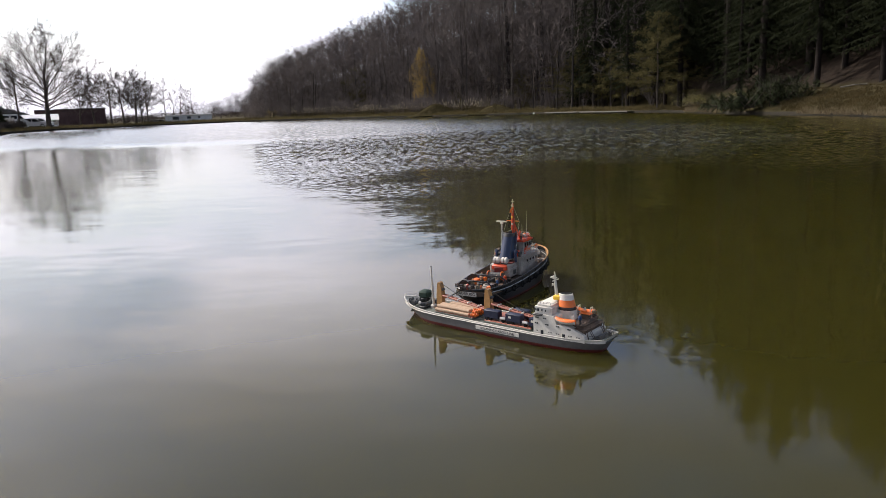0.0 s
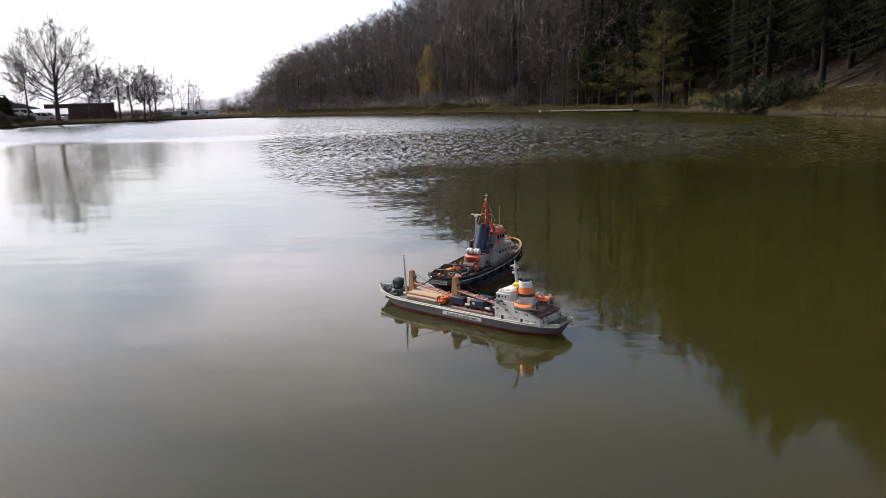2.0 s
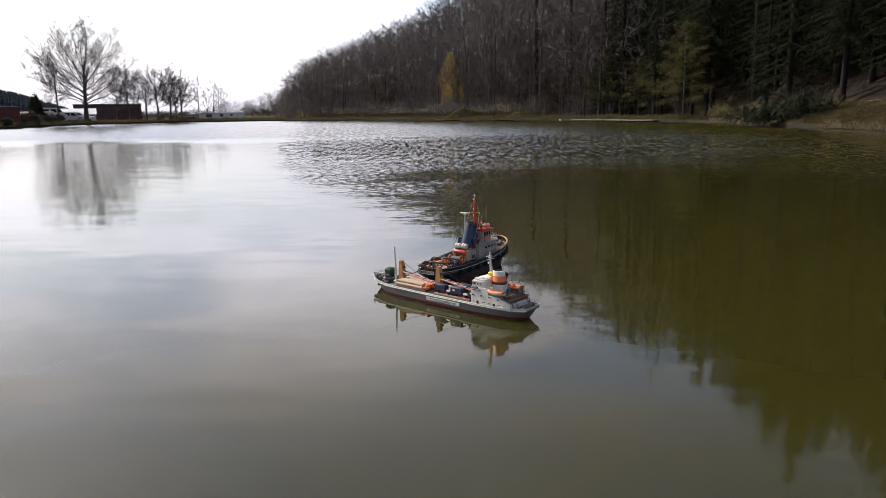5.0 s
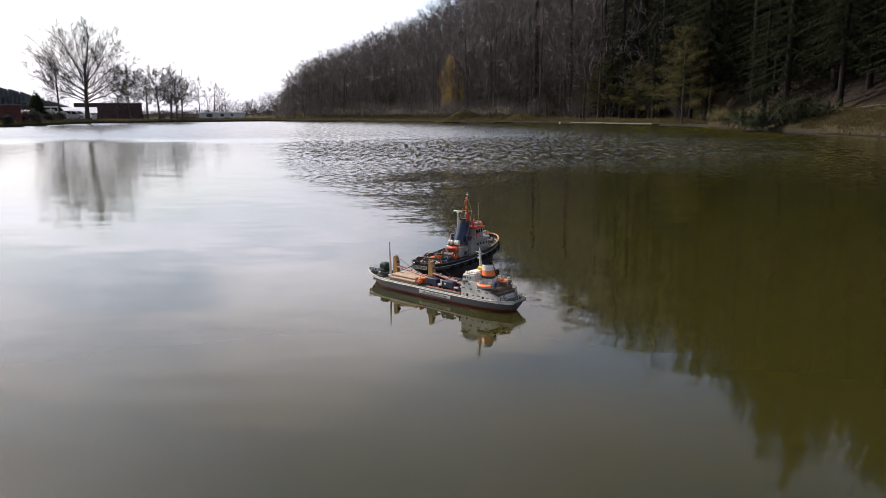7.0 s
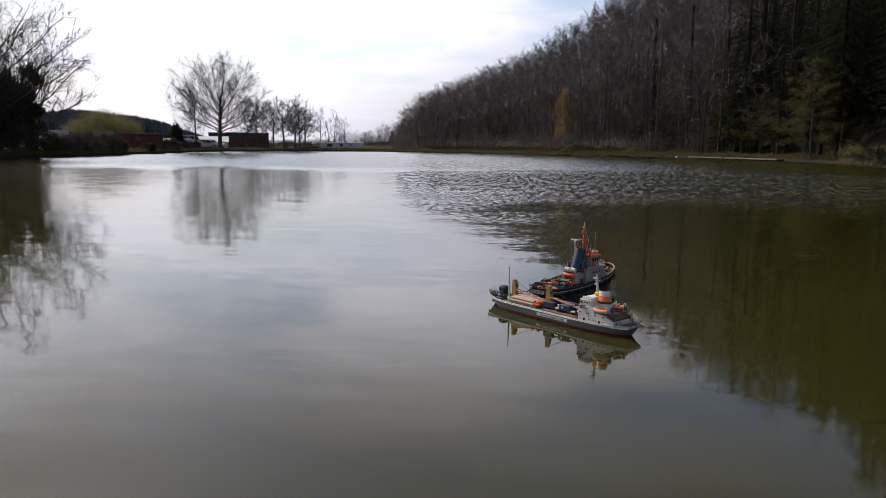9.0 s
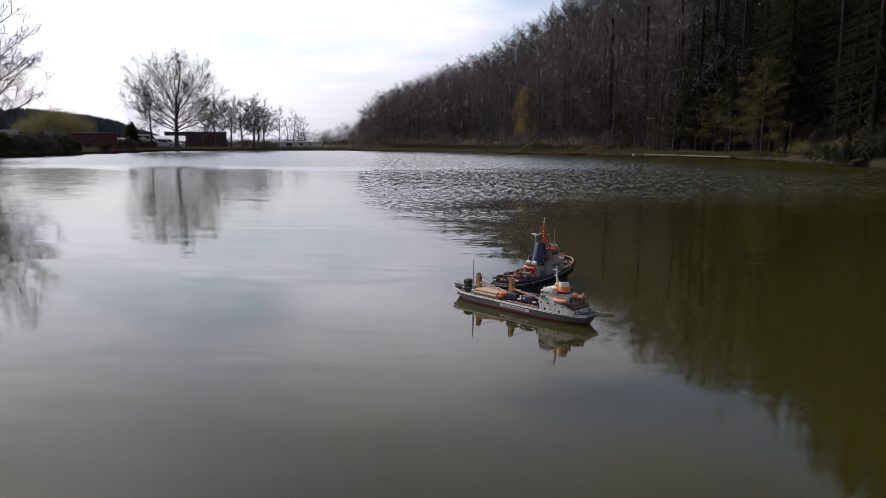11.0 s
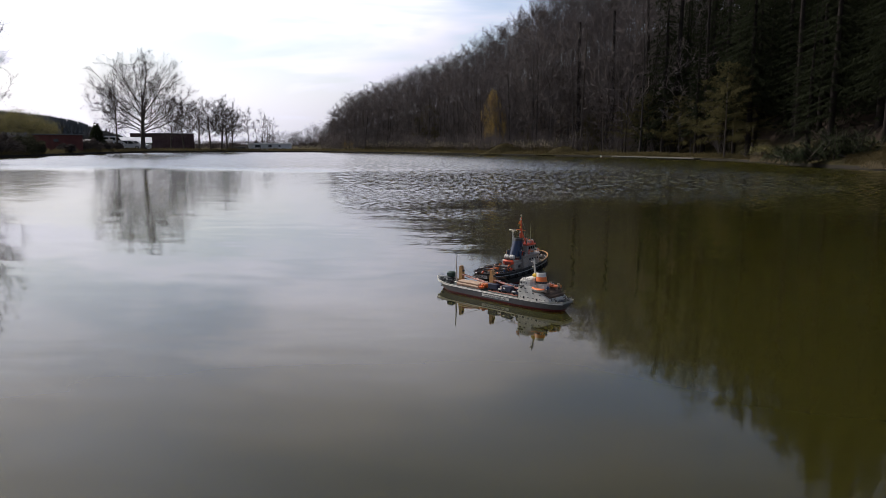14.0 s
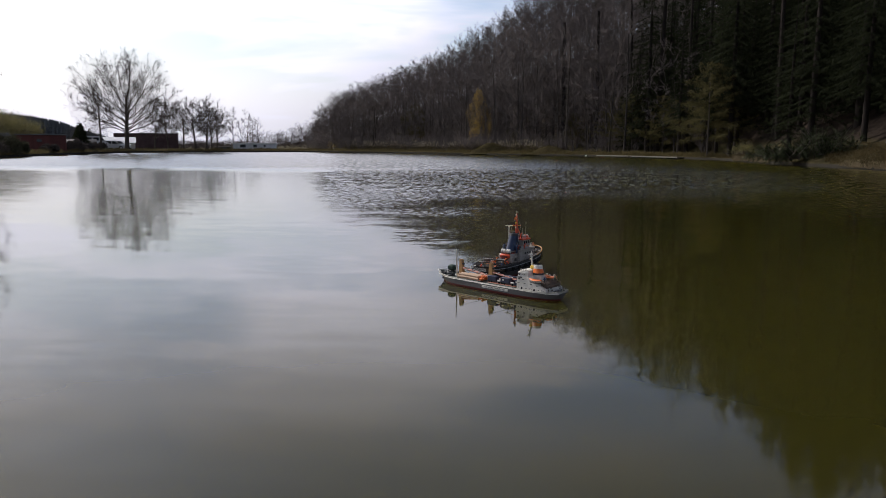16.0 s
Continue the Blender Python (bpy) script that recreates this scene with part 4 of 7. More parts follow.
far_arr = [small_conifer(80 + i) for i in range(4)]
pieces = []
for k in range(2600):
    az = rng.uniform(-48, -29.3)
    d = rng.uniform(262, 330)
    v, t = rng.choice(far_arr)
    want = rise(curve(az, [(-47, 2.3), (-39, 2.15), (-38, 2.35), (-33.8, 1.95), (-32.1, 1.6), (-30.6, 1.0), (-29, 0.5)]), d) - height(az, d)
    if want > 1:
        pieces.append((v, t, bearing(az, d, height(az, d) - 0.2), k, 0.8, min(want, 11) / 6.5 * rng.uniform(0.86, 1.03), 0))
joined("ridge_woodland", "dark conifer wood on a far ridge", "woodland", pieces, [RIDGE_HAZED])
# hazy brown copse behind the slender tree
pieces = []
for k in range(10):
    az = rng.uniform(-31.6, -29.2)
    (tv, tf), (cv, cf) = rng.choice(wood_arrays)
    d = rng.uniform(150, 175)
    o = bearing(az, d, height(az, d))
    pieces += [(tv, tf, o, k, 0.42, 0.62, 0), (cv, cf, o, k, 0.42, 0.62, 1)]
joined("copse", "pale brown bare copse behind the cabins", "trees", pieces, [BARK, TWIG])

# --- on the wooded side
def larch(seed, tall, wide):
    """A young larch: level feathery boughs, thickly set with short new needles."""
    rg = random.Random(seed)
    tr, cr = Geo(), Geo()
    limb(tr, rg, (0, 0, -0.3), (0.02, 0, 1), tall, 0.11, 0.02, 8, 7, 0.02, 0.4)
    for i in range(52):
        s = 0.16 + 0.82 * (i + rg.random()) / 52
        a = 2.4 * i + rg.uniform(-0.5, 0.5)
        l = (wide * (1.06 - s) ** 0.75 + 0.15) * rg.uniform(0.6, 1.1)
        b = limb(cr, rg, (0, 0, tall * s), (math.cos(a), math.sin(a), 0.12), l, 0.022, 0.008, 4, 4, 0.10, -0.15)
        for j in range(int(6 + 9 * l)):
            o, d = along(b, rg.uniform(0.12, 1.0))
            w = side_way(rg, d, radians(rg.uniform(35, 75)), rg.choice((0, 3.14)) + rg.uniform(-0.6, 0.6))
            q = o + w * rg.uniform(0.2, 0.5) - Vector((0, 0, rg.uniform(0.0, 0.2)))
            cr.add([o + Vector((0, 0, 0.01)), o - Vector((0, 0, 0.01)), q], [(0, 1, 2)])
            for k in range(3):
                leaves(cr, rg, o.lerp(q, rg.uniform(0.2, 1.0)), 4, 0.09, 0.064)
    return tr, cr


sap = meshes("sapling", larch(91, 8.4, 5.2), (BARK, OLIVE))
plant("sapling", sap, 15.85, 68.6, 0.0, "young feathery larch in olive spring needles at the water's edge", (BARK, OLIVE))
for k, (az, d, sc) in enumerate(((12.6, 81, 0.75), (10.3, 86, 0.8), (9.0, 92, 0.7), (5.9, 96, 0.6), (-6.6, 121, 0.85))):
    plant("sapling", sap, az, d, 1.1 * k, "young feathery larch in olive spring needles under tall trees", (BARK, OLIVE), scale=sc, group="young trees in leaf")
# golden weeping tree
tr, cr = bare_tree(95, 8.2, 0.12, 0.22, 10, (5, 4), 2, 0.15, 0.012, 0.5)
lf = Geo()
rg = random.Random(9)
for k in range(270):
    a, z = rg.uniform(0, 6.28), rg.uniform(2.6, 8.7)
    r = (0.35 + 1.75 * (1 - (z - 2.6) / 6.1) ** 0.7) * math.sqrt(rg.random()) * (1 + 0.35 * math.sin(2 * a + 1.3 * z))
    o = Vector((r * math.cos(a) - 0.07 * (z - 4), r * math.sin(a), z))
    for j in range(rg.randint(3, 9)):
        leaves(lf, rg, o - Vector((0, 0, 0.16 * j)), 3, 0.07, 0.085)
gold = thing("birch_tree", "slender birch hung with golden yellow catkins", "tree", Matrix.Translation(bearing(-1.45, 102, height(-1.45, 102))))
part("trunk", tr, BIRCH, gold)
tagged(part("branches", cr, TWIG, gold, smooth=0), kind="stuff")
part("foliage", lf, GOLD, gold, smooth=0)
# a low olive shrub group beneath it, and spring shrubs along the bank
for k, (az, d, w, t, mat) in enumerate(((0.4, 99, 5.0, 3.4, SPRING), (2.0, 97, 4.5, 2.6, SPRING), (17.6, 64.5, 2.6, 1.7, SPRING), (18.5, 62.5, 1.8, 1.2, SPRING), (-7.8, 118, 5.0, 3.4, SPRING), (-12.6, 124, 4.5, 2.2, GOLD), (-11.3, 122, 3.0, 1.6, SPRING), (3.6, 95, 4.0, 2.2, SPRING))):
    bush(az, d, w, t, mat, "loose spring shrub with sparse olive leaves", 200 + k, 420, 0.07)
# snapped birch and pale trunks at the wood's edge
def snag(az, d, tall, r, label, mat=None, lean=(0, 0)):
    g = Geo()
    rg = random.Random(int(az * 10) + 7)
    b = limb(g, rg, (0, 0, -0.3), (lean[0], lean[1], 1), tall, r, r * 0.55, 8, 8, 0.02, 0.3)
    ob = thing("tree_trunk", label, "tree trunk", Matrix.Translation(bearing(az, d, height(az, d))))
    part("trunk", g, mat or BIRCH, ob)
    st = Geo()
    for k in range(7):
        o, dd = along(b, rg.uniform(0.35, 0.97))
        limb(st, rg, o, side_way(rg, dd, radians(65), rg.uniform(0, 6.28)), rg.uniform(0.4, 1.3), r * 0.25, 0.012, 3, 4, 0.15)
    tagged(part("dead_branches", st, DARK_BARK, ob), kind="stuff")


snag(6.95, 87.5, 6.9, 0.075, "snapped greyish birch trunk with stub branches", BARK)
snag(26.3, 54.5, 2.8, 0.11, "greyish snapped leaning trunk on the grassy bank", BARK, (-0.12, 0.05))
snag(30.75, 50.5, 9.0, 0.10, "thin greyish birch trunk on the grassy bank", BARK)
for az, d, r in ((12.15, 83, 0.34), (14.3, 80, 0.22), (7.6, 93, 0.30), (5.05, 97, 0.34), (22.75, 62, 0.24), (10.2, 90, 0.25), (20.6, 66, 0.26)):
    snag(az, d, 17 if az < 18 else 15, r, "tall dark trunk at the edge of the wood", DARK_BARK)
snag(5.3, 93, 15, 0.14, "tall greyish trunk before the wood", BARK)

# fallen conifer lying over the bank
ob = thing("fallen_conifer", "fallen green conifer sprawling over the bank", "fallen tree", Matrix.Translation(bearing(22.7, 51.5, height(22.7, 51.5))) @ Matrix.Rotation(radians(-23), 4, "Z"))
tk, fo = Geo(), Geo()
rg = random.Random(17)
for k in range(120):
    a = rg.uniform(0, 6.28)
    o = Vector((rg.uniform(-2.5, 2.3), rg.uniform(-2.0, 1.5), 0))
    crest = 0.55 + 1.15 * math.exp(-((o.x - 0.7) / 1.5) ** 2)
    tip = o + Vector((rg.uniform(-1.3, 1.6), rg.uniform(-1.2, 0.6), crest * rg.uniform(0.4, 1.1)))
    b = limb(tk, rg, o + Vector((0, 0, -0.2)), tip - o, (tip - o).length + 0.3, 0.05, 0.015, 5, 4, 0.12)
    for j in range(24):
        p, d = along(b, rg.uniform(0.15, 1.0))
        w = side_way(rg, d, radians(rg.uniform(30, 75)), rg.uniform(0, 6.28))
        l = rg.uniform(0.3, 0.75)
        e = w.cross(Vector((0, 0, 1)))
        e = (e.normalized() if e.length > 0.05 else Vector((1, 0, 0))) * 0.11
        mid_p = p + w * l * 0.5 - Vector((0, 0, 0.05))
        end = p + w * l - Vector((0, 0, 0.2))
        for q in range(7):
            f0 = p.lerp(end, q / 7)
            for sg in (1, -1):
                fo.add([f0, p.lerp(end, (q + 0.6) / 7), f0 + e * sg * (1.2 - q * 0.11) + w * 0.09 - Vector((0, 0, 0.05))], [(0, 1, 2)])
tagged(part("bough_wood", tk, BARK, ob), kind="stuff")
part("needles", fo, FIR, ob, smooth=0)

# grass mounds behind the bank
def mound(az, d, wide, deep, tall, seed, label):
    rg = random.Random(seed)
    m = Matrix.Translation(bearing(az, d, height(az, d) - 0.25)) @ Matrix.Rotation(radians(-az), 4, "Z")
    g = Geo()
    rows = []
    for i in range(9):
        q = i / 8
        rows.append([Vector((wide / 2 * q * math.cos(t), deep / 2 * q * math.sin(t), (tall + 0.25) * (0.5 + 0.5 * math.cos(math.pi * q)) + 0.06 * noise.noise((q * 3, t * 2, seed)))) for t in [6.2832 * j / 24 for j in range(24)]])
    g.loft(rows, None, closed=True)
    ob = thing("grass_mound", label, "mound", m, "mounds")
    part("soil", g, GREEN_GRASS, ob, smooth=70)
    tf = Geo()
    for k in range(1500):
        t, q = rg.uniform(0, 6.28), math.sqrt(rg.random())
        x, y = wide / 2 * q * math.cos(t), deep / 2 * q * math.sin(t)
        z = (tall + 0.25) * (0.5 + 0.5 * math.cos(math.pi * q)) - 0.02
        h = rg.uniform(0.08, 0.26)
        w = rg.uniform(0.015, 0.04)
        a = rg.uniform(0, 3.14)
        tf.add([(x - w * math.cos(a), y - w * math.sin(a), z), (x + w * math.cos(a), y + w * math.sin(a), z), (x + rg.uniform(-0.12, 0.12), y + rg.uniform(-0.12, 0.12), z + h)], [(0, 1, 2)])
    part("grass_blades", tf, GREEN_GRASS, ob, smooth=0)


mound(-0.6, shore(-0.6) + 2.4, 7.4, 3.4, 1.15, 5, "rounded grassy mound on the far bank")
mound(4.0, shore(4.0) + 2.2, 7.0, 3.0, 0.75, 6, "low grassy mound on the far bank")

# grass along the banks, reeds with pale plumes
tuft = []
for k in range(4):
    rg = random.Random(400 + k)
    g = Geo()
    for j in range(16):
        a, r = rg.uniform(0, 6.28), rg.uniform(0, 0.16)
        o = Vector((r * math.cos(a), r * math.sin(a), -0.02))
        h = rg.uniform(0.12, 0.34)
        w = rg.uniform(0.006, 0.014)
        tip = o + Vector((rg.uniform(-0.14, 0.14), rg.uniform(-0.14, 0.14), h))
        b = rg.uniform(0, 3.14)
        e = Vector((math.cos(b), math.sin(b), 0)) * w
        g.add([o - e, o + e, tip], [(0, 1, 2)])
    tuft.append(arrays(g))
pieces = []
for k in range(5200):
    az = rng.uniform(17.0, 37)
    s = shore(az)
    d = s + abs(rng.gauss(0, 3.2)) + 0.05
    if 20.5 < az < 24.0 and d < s + 3:
        continue
    v, t = rng.choice(tuft)
    pieces.append((v, t, bearing(az, d, height(az, d)), rng.uniform(0, 6.28), rng.uniform(0.7, 1.4), rng.uniform(0.25, 0.6), 0))
straw = []
for k in range(1500):      # straw hanging over the edge of the right-hand bank
    az = rng.choice((rng.uniform(17.8, 20.2), rng.uniform(25.0, 37), rng.uniform(25.0, 37)))
    if noise.noise((az * 1.3, 8.0, 0)) < rng.uniform(-0.35, 0.25):
        continue
    d = shore(az) + rng.uniform(-0.12, 0.35)
    v, t = rng.choice(tuft)
    straw.append((v, t, bearing(az, d, 0.08 + 0.1 * rng.random()), rng.uniform(0, 6.28), rng.uniform(0.8, 1.5), rng.uniform(0.5, 1.2), 0))
joined("straw_fringe", "bleached straw hanging over the edge of the bank", "grass", straw, [STRAW])
joined("bank_grass", "dry straw-coloured grass on the right-hand bank", "grass", pieces, [GRASS])
pieces = []
for k in range(3800):
    az = rng.uniform(-47, 17)
    s = shore(az)
    d = s + abs(rng.gauss(0, 2.0)) + 0.1
    v, t = rng.choice(tuft)
    pieces.append((v, t, bearing(az, d, height(az, d)), rng.uniform(0, 6.28), rng.uniform(0.9, 1.9), rng.uniform(0.5, 1.0), 0))
joined("verge_grass", "short green grass along the far bank", "grass", pieces, [GREEN_GRASS])
reed = []
for k in range(4):
    rg = random.Random(430 + k)
    g, top_g = Geo(), Geo()
    for j in range(9):
        x, y = rg.uniform(-0.35, 0.35), rg.uniform(-0.35, 0.35)
        h = rg.uniform(0.8, 1.45)
        lx, ly = rg.uniform(-0.15, 0.15), rg.uniform(-0.15, 0.15)
        g.add([(x - 0.009, y, 0), (x + 0.009, y, 0), (x + lx + 0.005, y + ly, h), (x + lx - 0.005, y + ly, h)], [(0, 1, 2, 3)])
        for q in range(4):
            z = h - 0.05 + q * 0.05
            e = rg.uniform(-0.05, 0.05)
            if j < 4:
                top_g.add([(x + lx - 0.03 + e, y + ly, z), (x + lx + 0.03 + e, y + ly + 0.01, z), (x + lx + e + 0.03, y + ly, z + 0.12)], [(0, 1, 2)])
        for q in range(2):
            z = rg.uniform(0.2, 0.7)
            g.add([(x, y - 0.01, z), (x, y + 0.01, z), (x + rg.uniform(-0.4, 0.4), y + rg.uniform(-0.3, 0.3), z + rg.uniform(-0.1, 0.3))], [(0, 1, 2)])
    reed.append((arrays(g), arrays(top_g)))
pieces = []
for k in range(260):
    az = rng.uniform(-12.2, 3.4)
    d = shore(az) + rng.uniform(2.5, 6.0)
    (v, t), (v2, t2) = rng.choice(reed)
    o, a, s, u = bearing(az, d, height(az, d)), rng.uniform(0, 6.28), rng.uniform(0.75, 1.1), rng.uniform(0.6, 1.1)
    pieces += [(v, t, o, a, s, u, 0), (v2, t2, o, a, s, u, 1)]
joined("reeds", "dry reeds with pale plumes along the far bank", "reeds", pieces, [REED, PLUME])


# ---------------------------------------------------------------- buildings and vehicles on the far bank
BRICK = material("red brown brick wall", (0.070, 0.046, 0.045), (0.125, 0.082, 0.080), 1.2, 0.9, 0.3, 0.01)
SHED_RED = material("red painted boards", (0.075, 0.018, 0.014), (0.15, 0.040, 0.030), 1.5, 0.75, 0.3, 0.01, per_object=0.12)
FAR_WHITE = material("white plaster", (0.58, 0.58, 0.57), (0.78, 0.78, 0.77), 1.0, 0.8)
ROOF_GREY = material("grey roofing", (0.08, 0.08, 0.082), (0.18, 0.18, 0.18), 1.0, 0.85)
ROOF_PALE = material("pale sheet roof", (0.55, 0.55, 0.56), (0.76, 0.76, 0.77), 0.8, 0.4)
GLAZING = material("dark glazing", (0.015, 0.018, 0.022), (0.04, 0.045, 0.05), 1.0, 0.08)
CAR_WHITE = material("white car paint", (0.66, 0.66, 0.67), (0.8, 0.8, 0.8), 1.0, 0.25)
CAR_DARK = material("dark car paint", (0.02, 0.022, 0.03), (0.05, 0.052, 0.06), 1.0, 0.2)
TYRE = material("car tyre", (0.012, 0.012, 0.012), (0.03, 0.03, 0.03), 8, 0.9)
CONCRETE = material("pale weathered planks", (0.09, 0.085, 0.072), (0.22, 0.205, 0.18), 1.5, 0.9, 0.4, 0.01)


def on_bank(az, d, turn=0.0):
    """A frame of axes standing on the ground, its -y side towards the pond."""
    return Matrix.Translation(bearing(az, d, height(az, d))) @ Matrix.Rotation(radians(-az + turn), 4, "Z")


def width_of(az0, az1, d):
    return 2 * d * math.tan(radians(abs(az1 - az0) / 2))


# red brown brick hall with a lower wing
D = 140
hall = thing("brick_hall", "long red brown brick hall with a flat roof", "building", on_bank(-26.1, D))
W = width_of(-27.6, -24.5, D)
H = rise(0.78, D) - 0.45
part("wall", Geo().box(0, 3, H / 2 - 0.1, W, 6, H + 0.2), BRICK, hall)
part("roof", Geo().box(0, 3, H + 0.06, W + 0.3, 6.3, 0.16, 0.03), ROOF_GREY, hall, "grey flat roof edge")
w2 = part("wing", Geo().box(-W / 2 - 1.6, 3.4, H / 2 - 0.05, 3.2, 5, H + 0.1), BRICK, hall)
part("gutter", Geo().box(-W / 2 - 1.6, 0.8, H + 0.05, 3.3, 0.2, 0.12), ROOF_GREY, w2)
for k in range(3):
    part("gate", Geo().box(-W / 2 + W * (k + 0.7) / 3.4, -0.03, 0.85, 1.5, 0.06, 1.7, 0.02), BRICK, hall, "brown boarded gate")
# low white-roofed building in front
D = 128
low = thing("low_building", "low building with a pale sheet roof", "building", on_bank(-28.75, D))
W = width_of(-30.0, -27.45, D)
H = rise(0.10, D) - 0.45
H2 = rise(0.50, D) - 0.45
part("wall", Geo().box(0, 2.5, H / 2 - 0.1, W - 0.3, 4.5, H + 0.2), FAR_WHITE, low)
part("roof", Geo().add([(-W / 2, -0.2, H), (W / 2, -0.2, H), (W / 2, 2.5, H2), (-W / 2, 2.5, H2), (-W / 2, 5.2, H), (W / 2, 5.2, H)], [(0, 1, 2, 3), (3, 2, 5, 4), (0, 3, 4), (1, 5, 2), (0, 4, 5, 1)]), ROOF_PALE, low, "pale sheet roof", 0)
for k in range(3):
    win = part("window", Geo().box(-W / 3 + k * W / 3, 0.22, H * 0.55, 0.9, 0.08, 0.6), GLAZING, low)
    part("window_frame", Geo().box(-W / 3 + k * W / 3, 0.24, H * 0.55, 1.0, 0.06, 0.7, 0.01), FAR_WHITE, win)


def small_house(az0, az1, d, top_el, wallm, roofm, label, windows, flat=True, over=0.15, deep=2.6):
    az = (az0 + az1) / 2
    ob = thing("cabin", label, "cabin", on_bank(az, d))
    W = width_of(az0, az1, d)
    H = rise(top_el, d) - height(az, d)
    if flat:
        part("wall", Geo().box(0, deep / 2, H / 2 - 0.15, W, deep, H + 0.1), wallm, ob)
        part("roof", Geo().box(0, deep / 2, H - 0.06, W + 2 * over, deep + 2 * over, 0.12, 0.02), roofm, ob)
    else:
        e = H * 0.55
        part("wall", Geo().box(0, deep / 2, e / 2 - 0.1, W, deep, e + 0.2), wallm, ob)
        part("roof", Geo().add([(-W / 2 - over, -over, e - 0.05), (W / 2 + over, -over, e - 0.05), (W / 2 + over, deep / 2, H), (-W / 2 - over, deep / 2, H), (-W / 2 - over, deep + over, e - 0.05), (W / 2 + over, deep + over, e - 0.05)],
                                [(0, 1, 2, 3), (3, 2, 5, 4), (0, 3, 4), (1, 5, 2), (0, 4, 5, 1)]), roofm, ob, "", 0)
    for q, wd, zz, hh in windows:
        win = part("window", Geo().box(-W / 2 + W * q, -0.02, H * zz, wd, 0.06, hh), GLAZING, ob)
        part("window_sill", Geo().box(-W / 2 + W * q, -0.05, H * zz - hh / 2 - 0.03, wd + 0.1, 0.1, 0.05), wallm, win)
    return ob, W, H


shed, W, H = small_house(-35.2, -32.15, 93, 0.66, SHED_RED, ROOF_GREY, "red wooden boat shed with a low grey roof", ((0.45, 0.5, 0.62, 0.3),))
for k in range(17):
    part("board", Geo().box(-W / 2 + W * (k + 0.5) / 17, -0.012, H / 2 - 0.12, W / 17 - 0.02, 0.03, H - 0.1), SHED_RED, shed)
small_house(-20.65, -17.4, 132, 0.10, FAR_WHITE, FAR_WHITE, "low white cabin with dark windows on the bank", ((0.22, 1.0, 0.55, 0.5), (0.5, 0.6, 0.58, 0.4), (0.72, 0.35, 0.58, 0.3)))
small_house(-22.0, -20.75, 133, -0.18, ROOF_GREY, ROOF_GREY, "low dark fence-like hut beside the white cabin", ((0.8, 0.5, 0.5, 0.3),))
small_house(-31.25, -30.2, 110, 0.34, FAR_WHITE, ROOF_GREY, "small white cabin with a grey roof", ((0.3, 0.35, 0.5, 0.4), (0.7, 0.35, 0.5, 0.4)), False)
small_house(-37.0, -35.5, 99, 0.75, ROOF_GREY, ROOF_GREY, "grey hut with a grey roof behind the hedge", ((0.5, 0.4, 0.5, 0.4),), False)
small_house(-39.5, -38.2, 90, 0.8, CONCRETE, ROOF_GREY, "small grey house behind the hedge", ((0.4, 0.4, 0.4, 0.4),), False)


def car(az, d, turn, van, mat, label):
    ob = thing("van" if van else "car", label, "vehicle", on_bank(az, d, turn), "parked vehicles")
    if van:
        prof = [(-2.2, 0.35), (2.2, 0.35), (2.25, 0.9), (1.75, 1.15), (1.35, 1.75), (1.0, 1.9), (-2.15, 1.9), (-2.25, 1.2)]
        glass = [((1.0, 1.25), (1.62, 1.25), (1.28, 1.7), (1.0, 1.7)), ((0.1, 1.25), (0.85, 1.25), (0.85, 1.7), (0.1, 1.7)), ((-1.8, 1.25), (-0.1, 1.25), (-0.1, 1.7), (-1.8, 1.7))]
    else:
        prof = [(-2.0, 0.3), (2.05, 0.3), (2.1, 0.7), (1.2, 0.85), (0.55, 1.35), (-0.9, 1.4), (-1.75, 0.95), (-2.1, 0.85)]
        glass = [((0.1, 0.9), (1.0, 0.9), (0.5, 1.28), (0.1, 1.3)), ((-1.4, 0.95), (-0.05, 0.9), (-0.05, 1.3), (-0.85, 1.32))]
    body = part("body", Geo().side_prism(prof, -0.82, 0.82), mat, ob, "", 25)
    for q in glass:
        for s in (-1, 1):
            part("side_window", Geo().side_prism(q, s * 0.8, s * 0.83), GLAZING, body)
    for x in (-1.35, 1.35):
        for s in (-1, 1):
            wheel = part("wheel", Geo().tube([(x, s * 0.66, 0.31), (x, s * 0.84, 0.31)], 0.31, 16), TYRE, ob)
            part("rim", Geo().tube([(x, s * 0.83, 0.31), (x, s * 0.85, 0.31)], 0.18, 12), ROOF_PALE, wheel)


car(-30.45, 118, 10, True, CAR_WHITE, "white van parked on the far bank")
car(-28.7, 121, -15, False, CAR_WHITE, "white car parked by the big tree")
car(-29.3, 119, 20, False, CAR_WHITE, "white car parked by the cabin")
car(-31.75, 102, 60, False, CAR_DARK, "dark car parked beside the cone conifer")

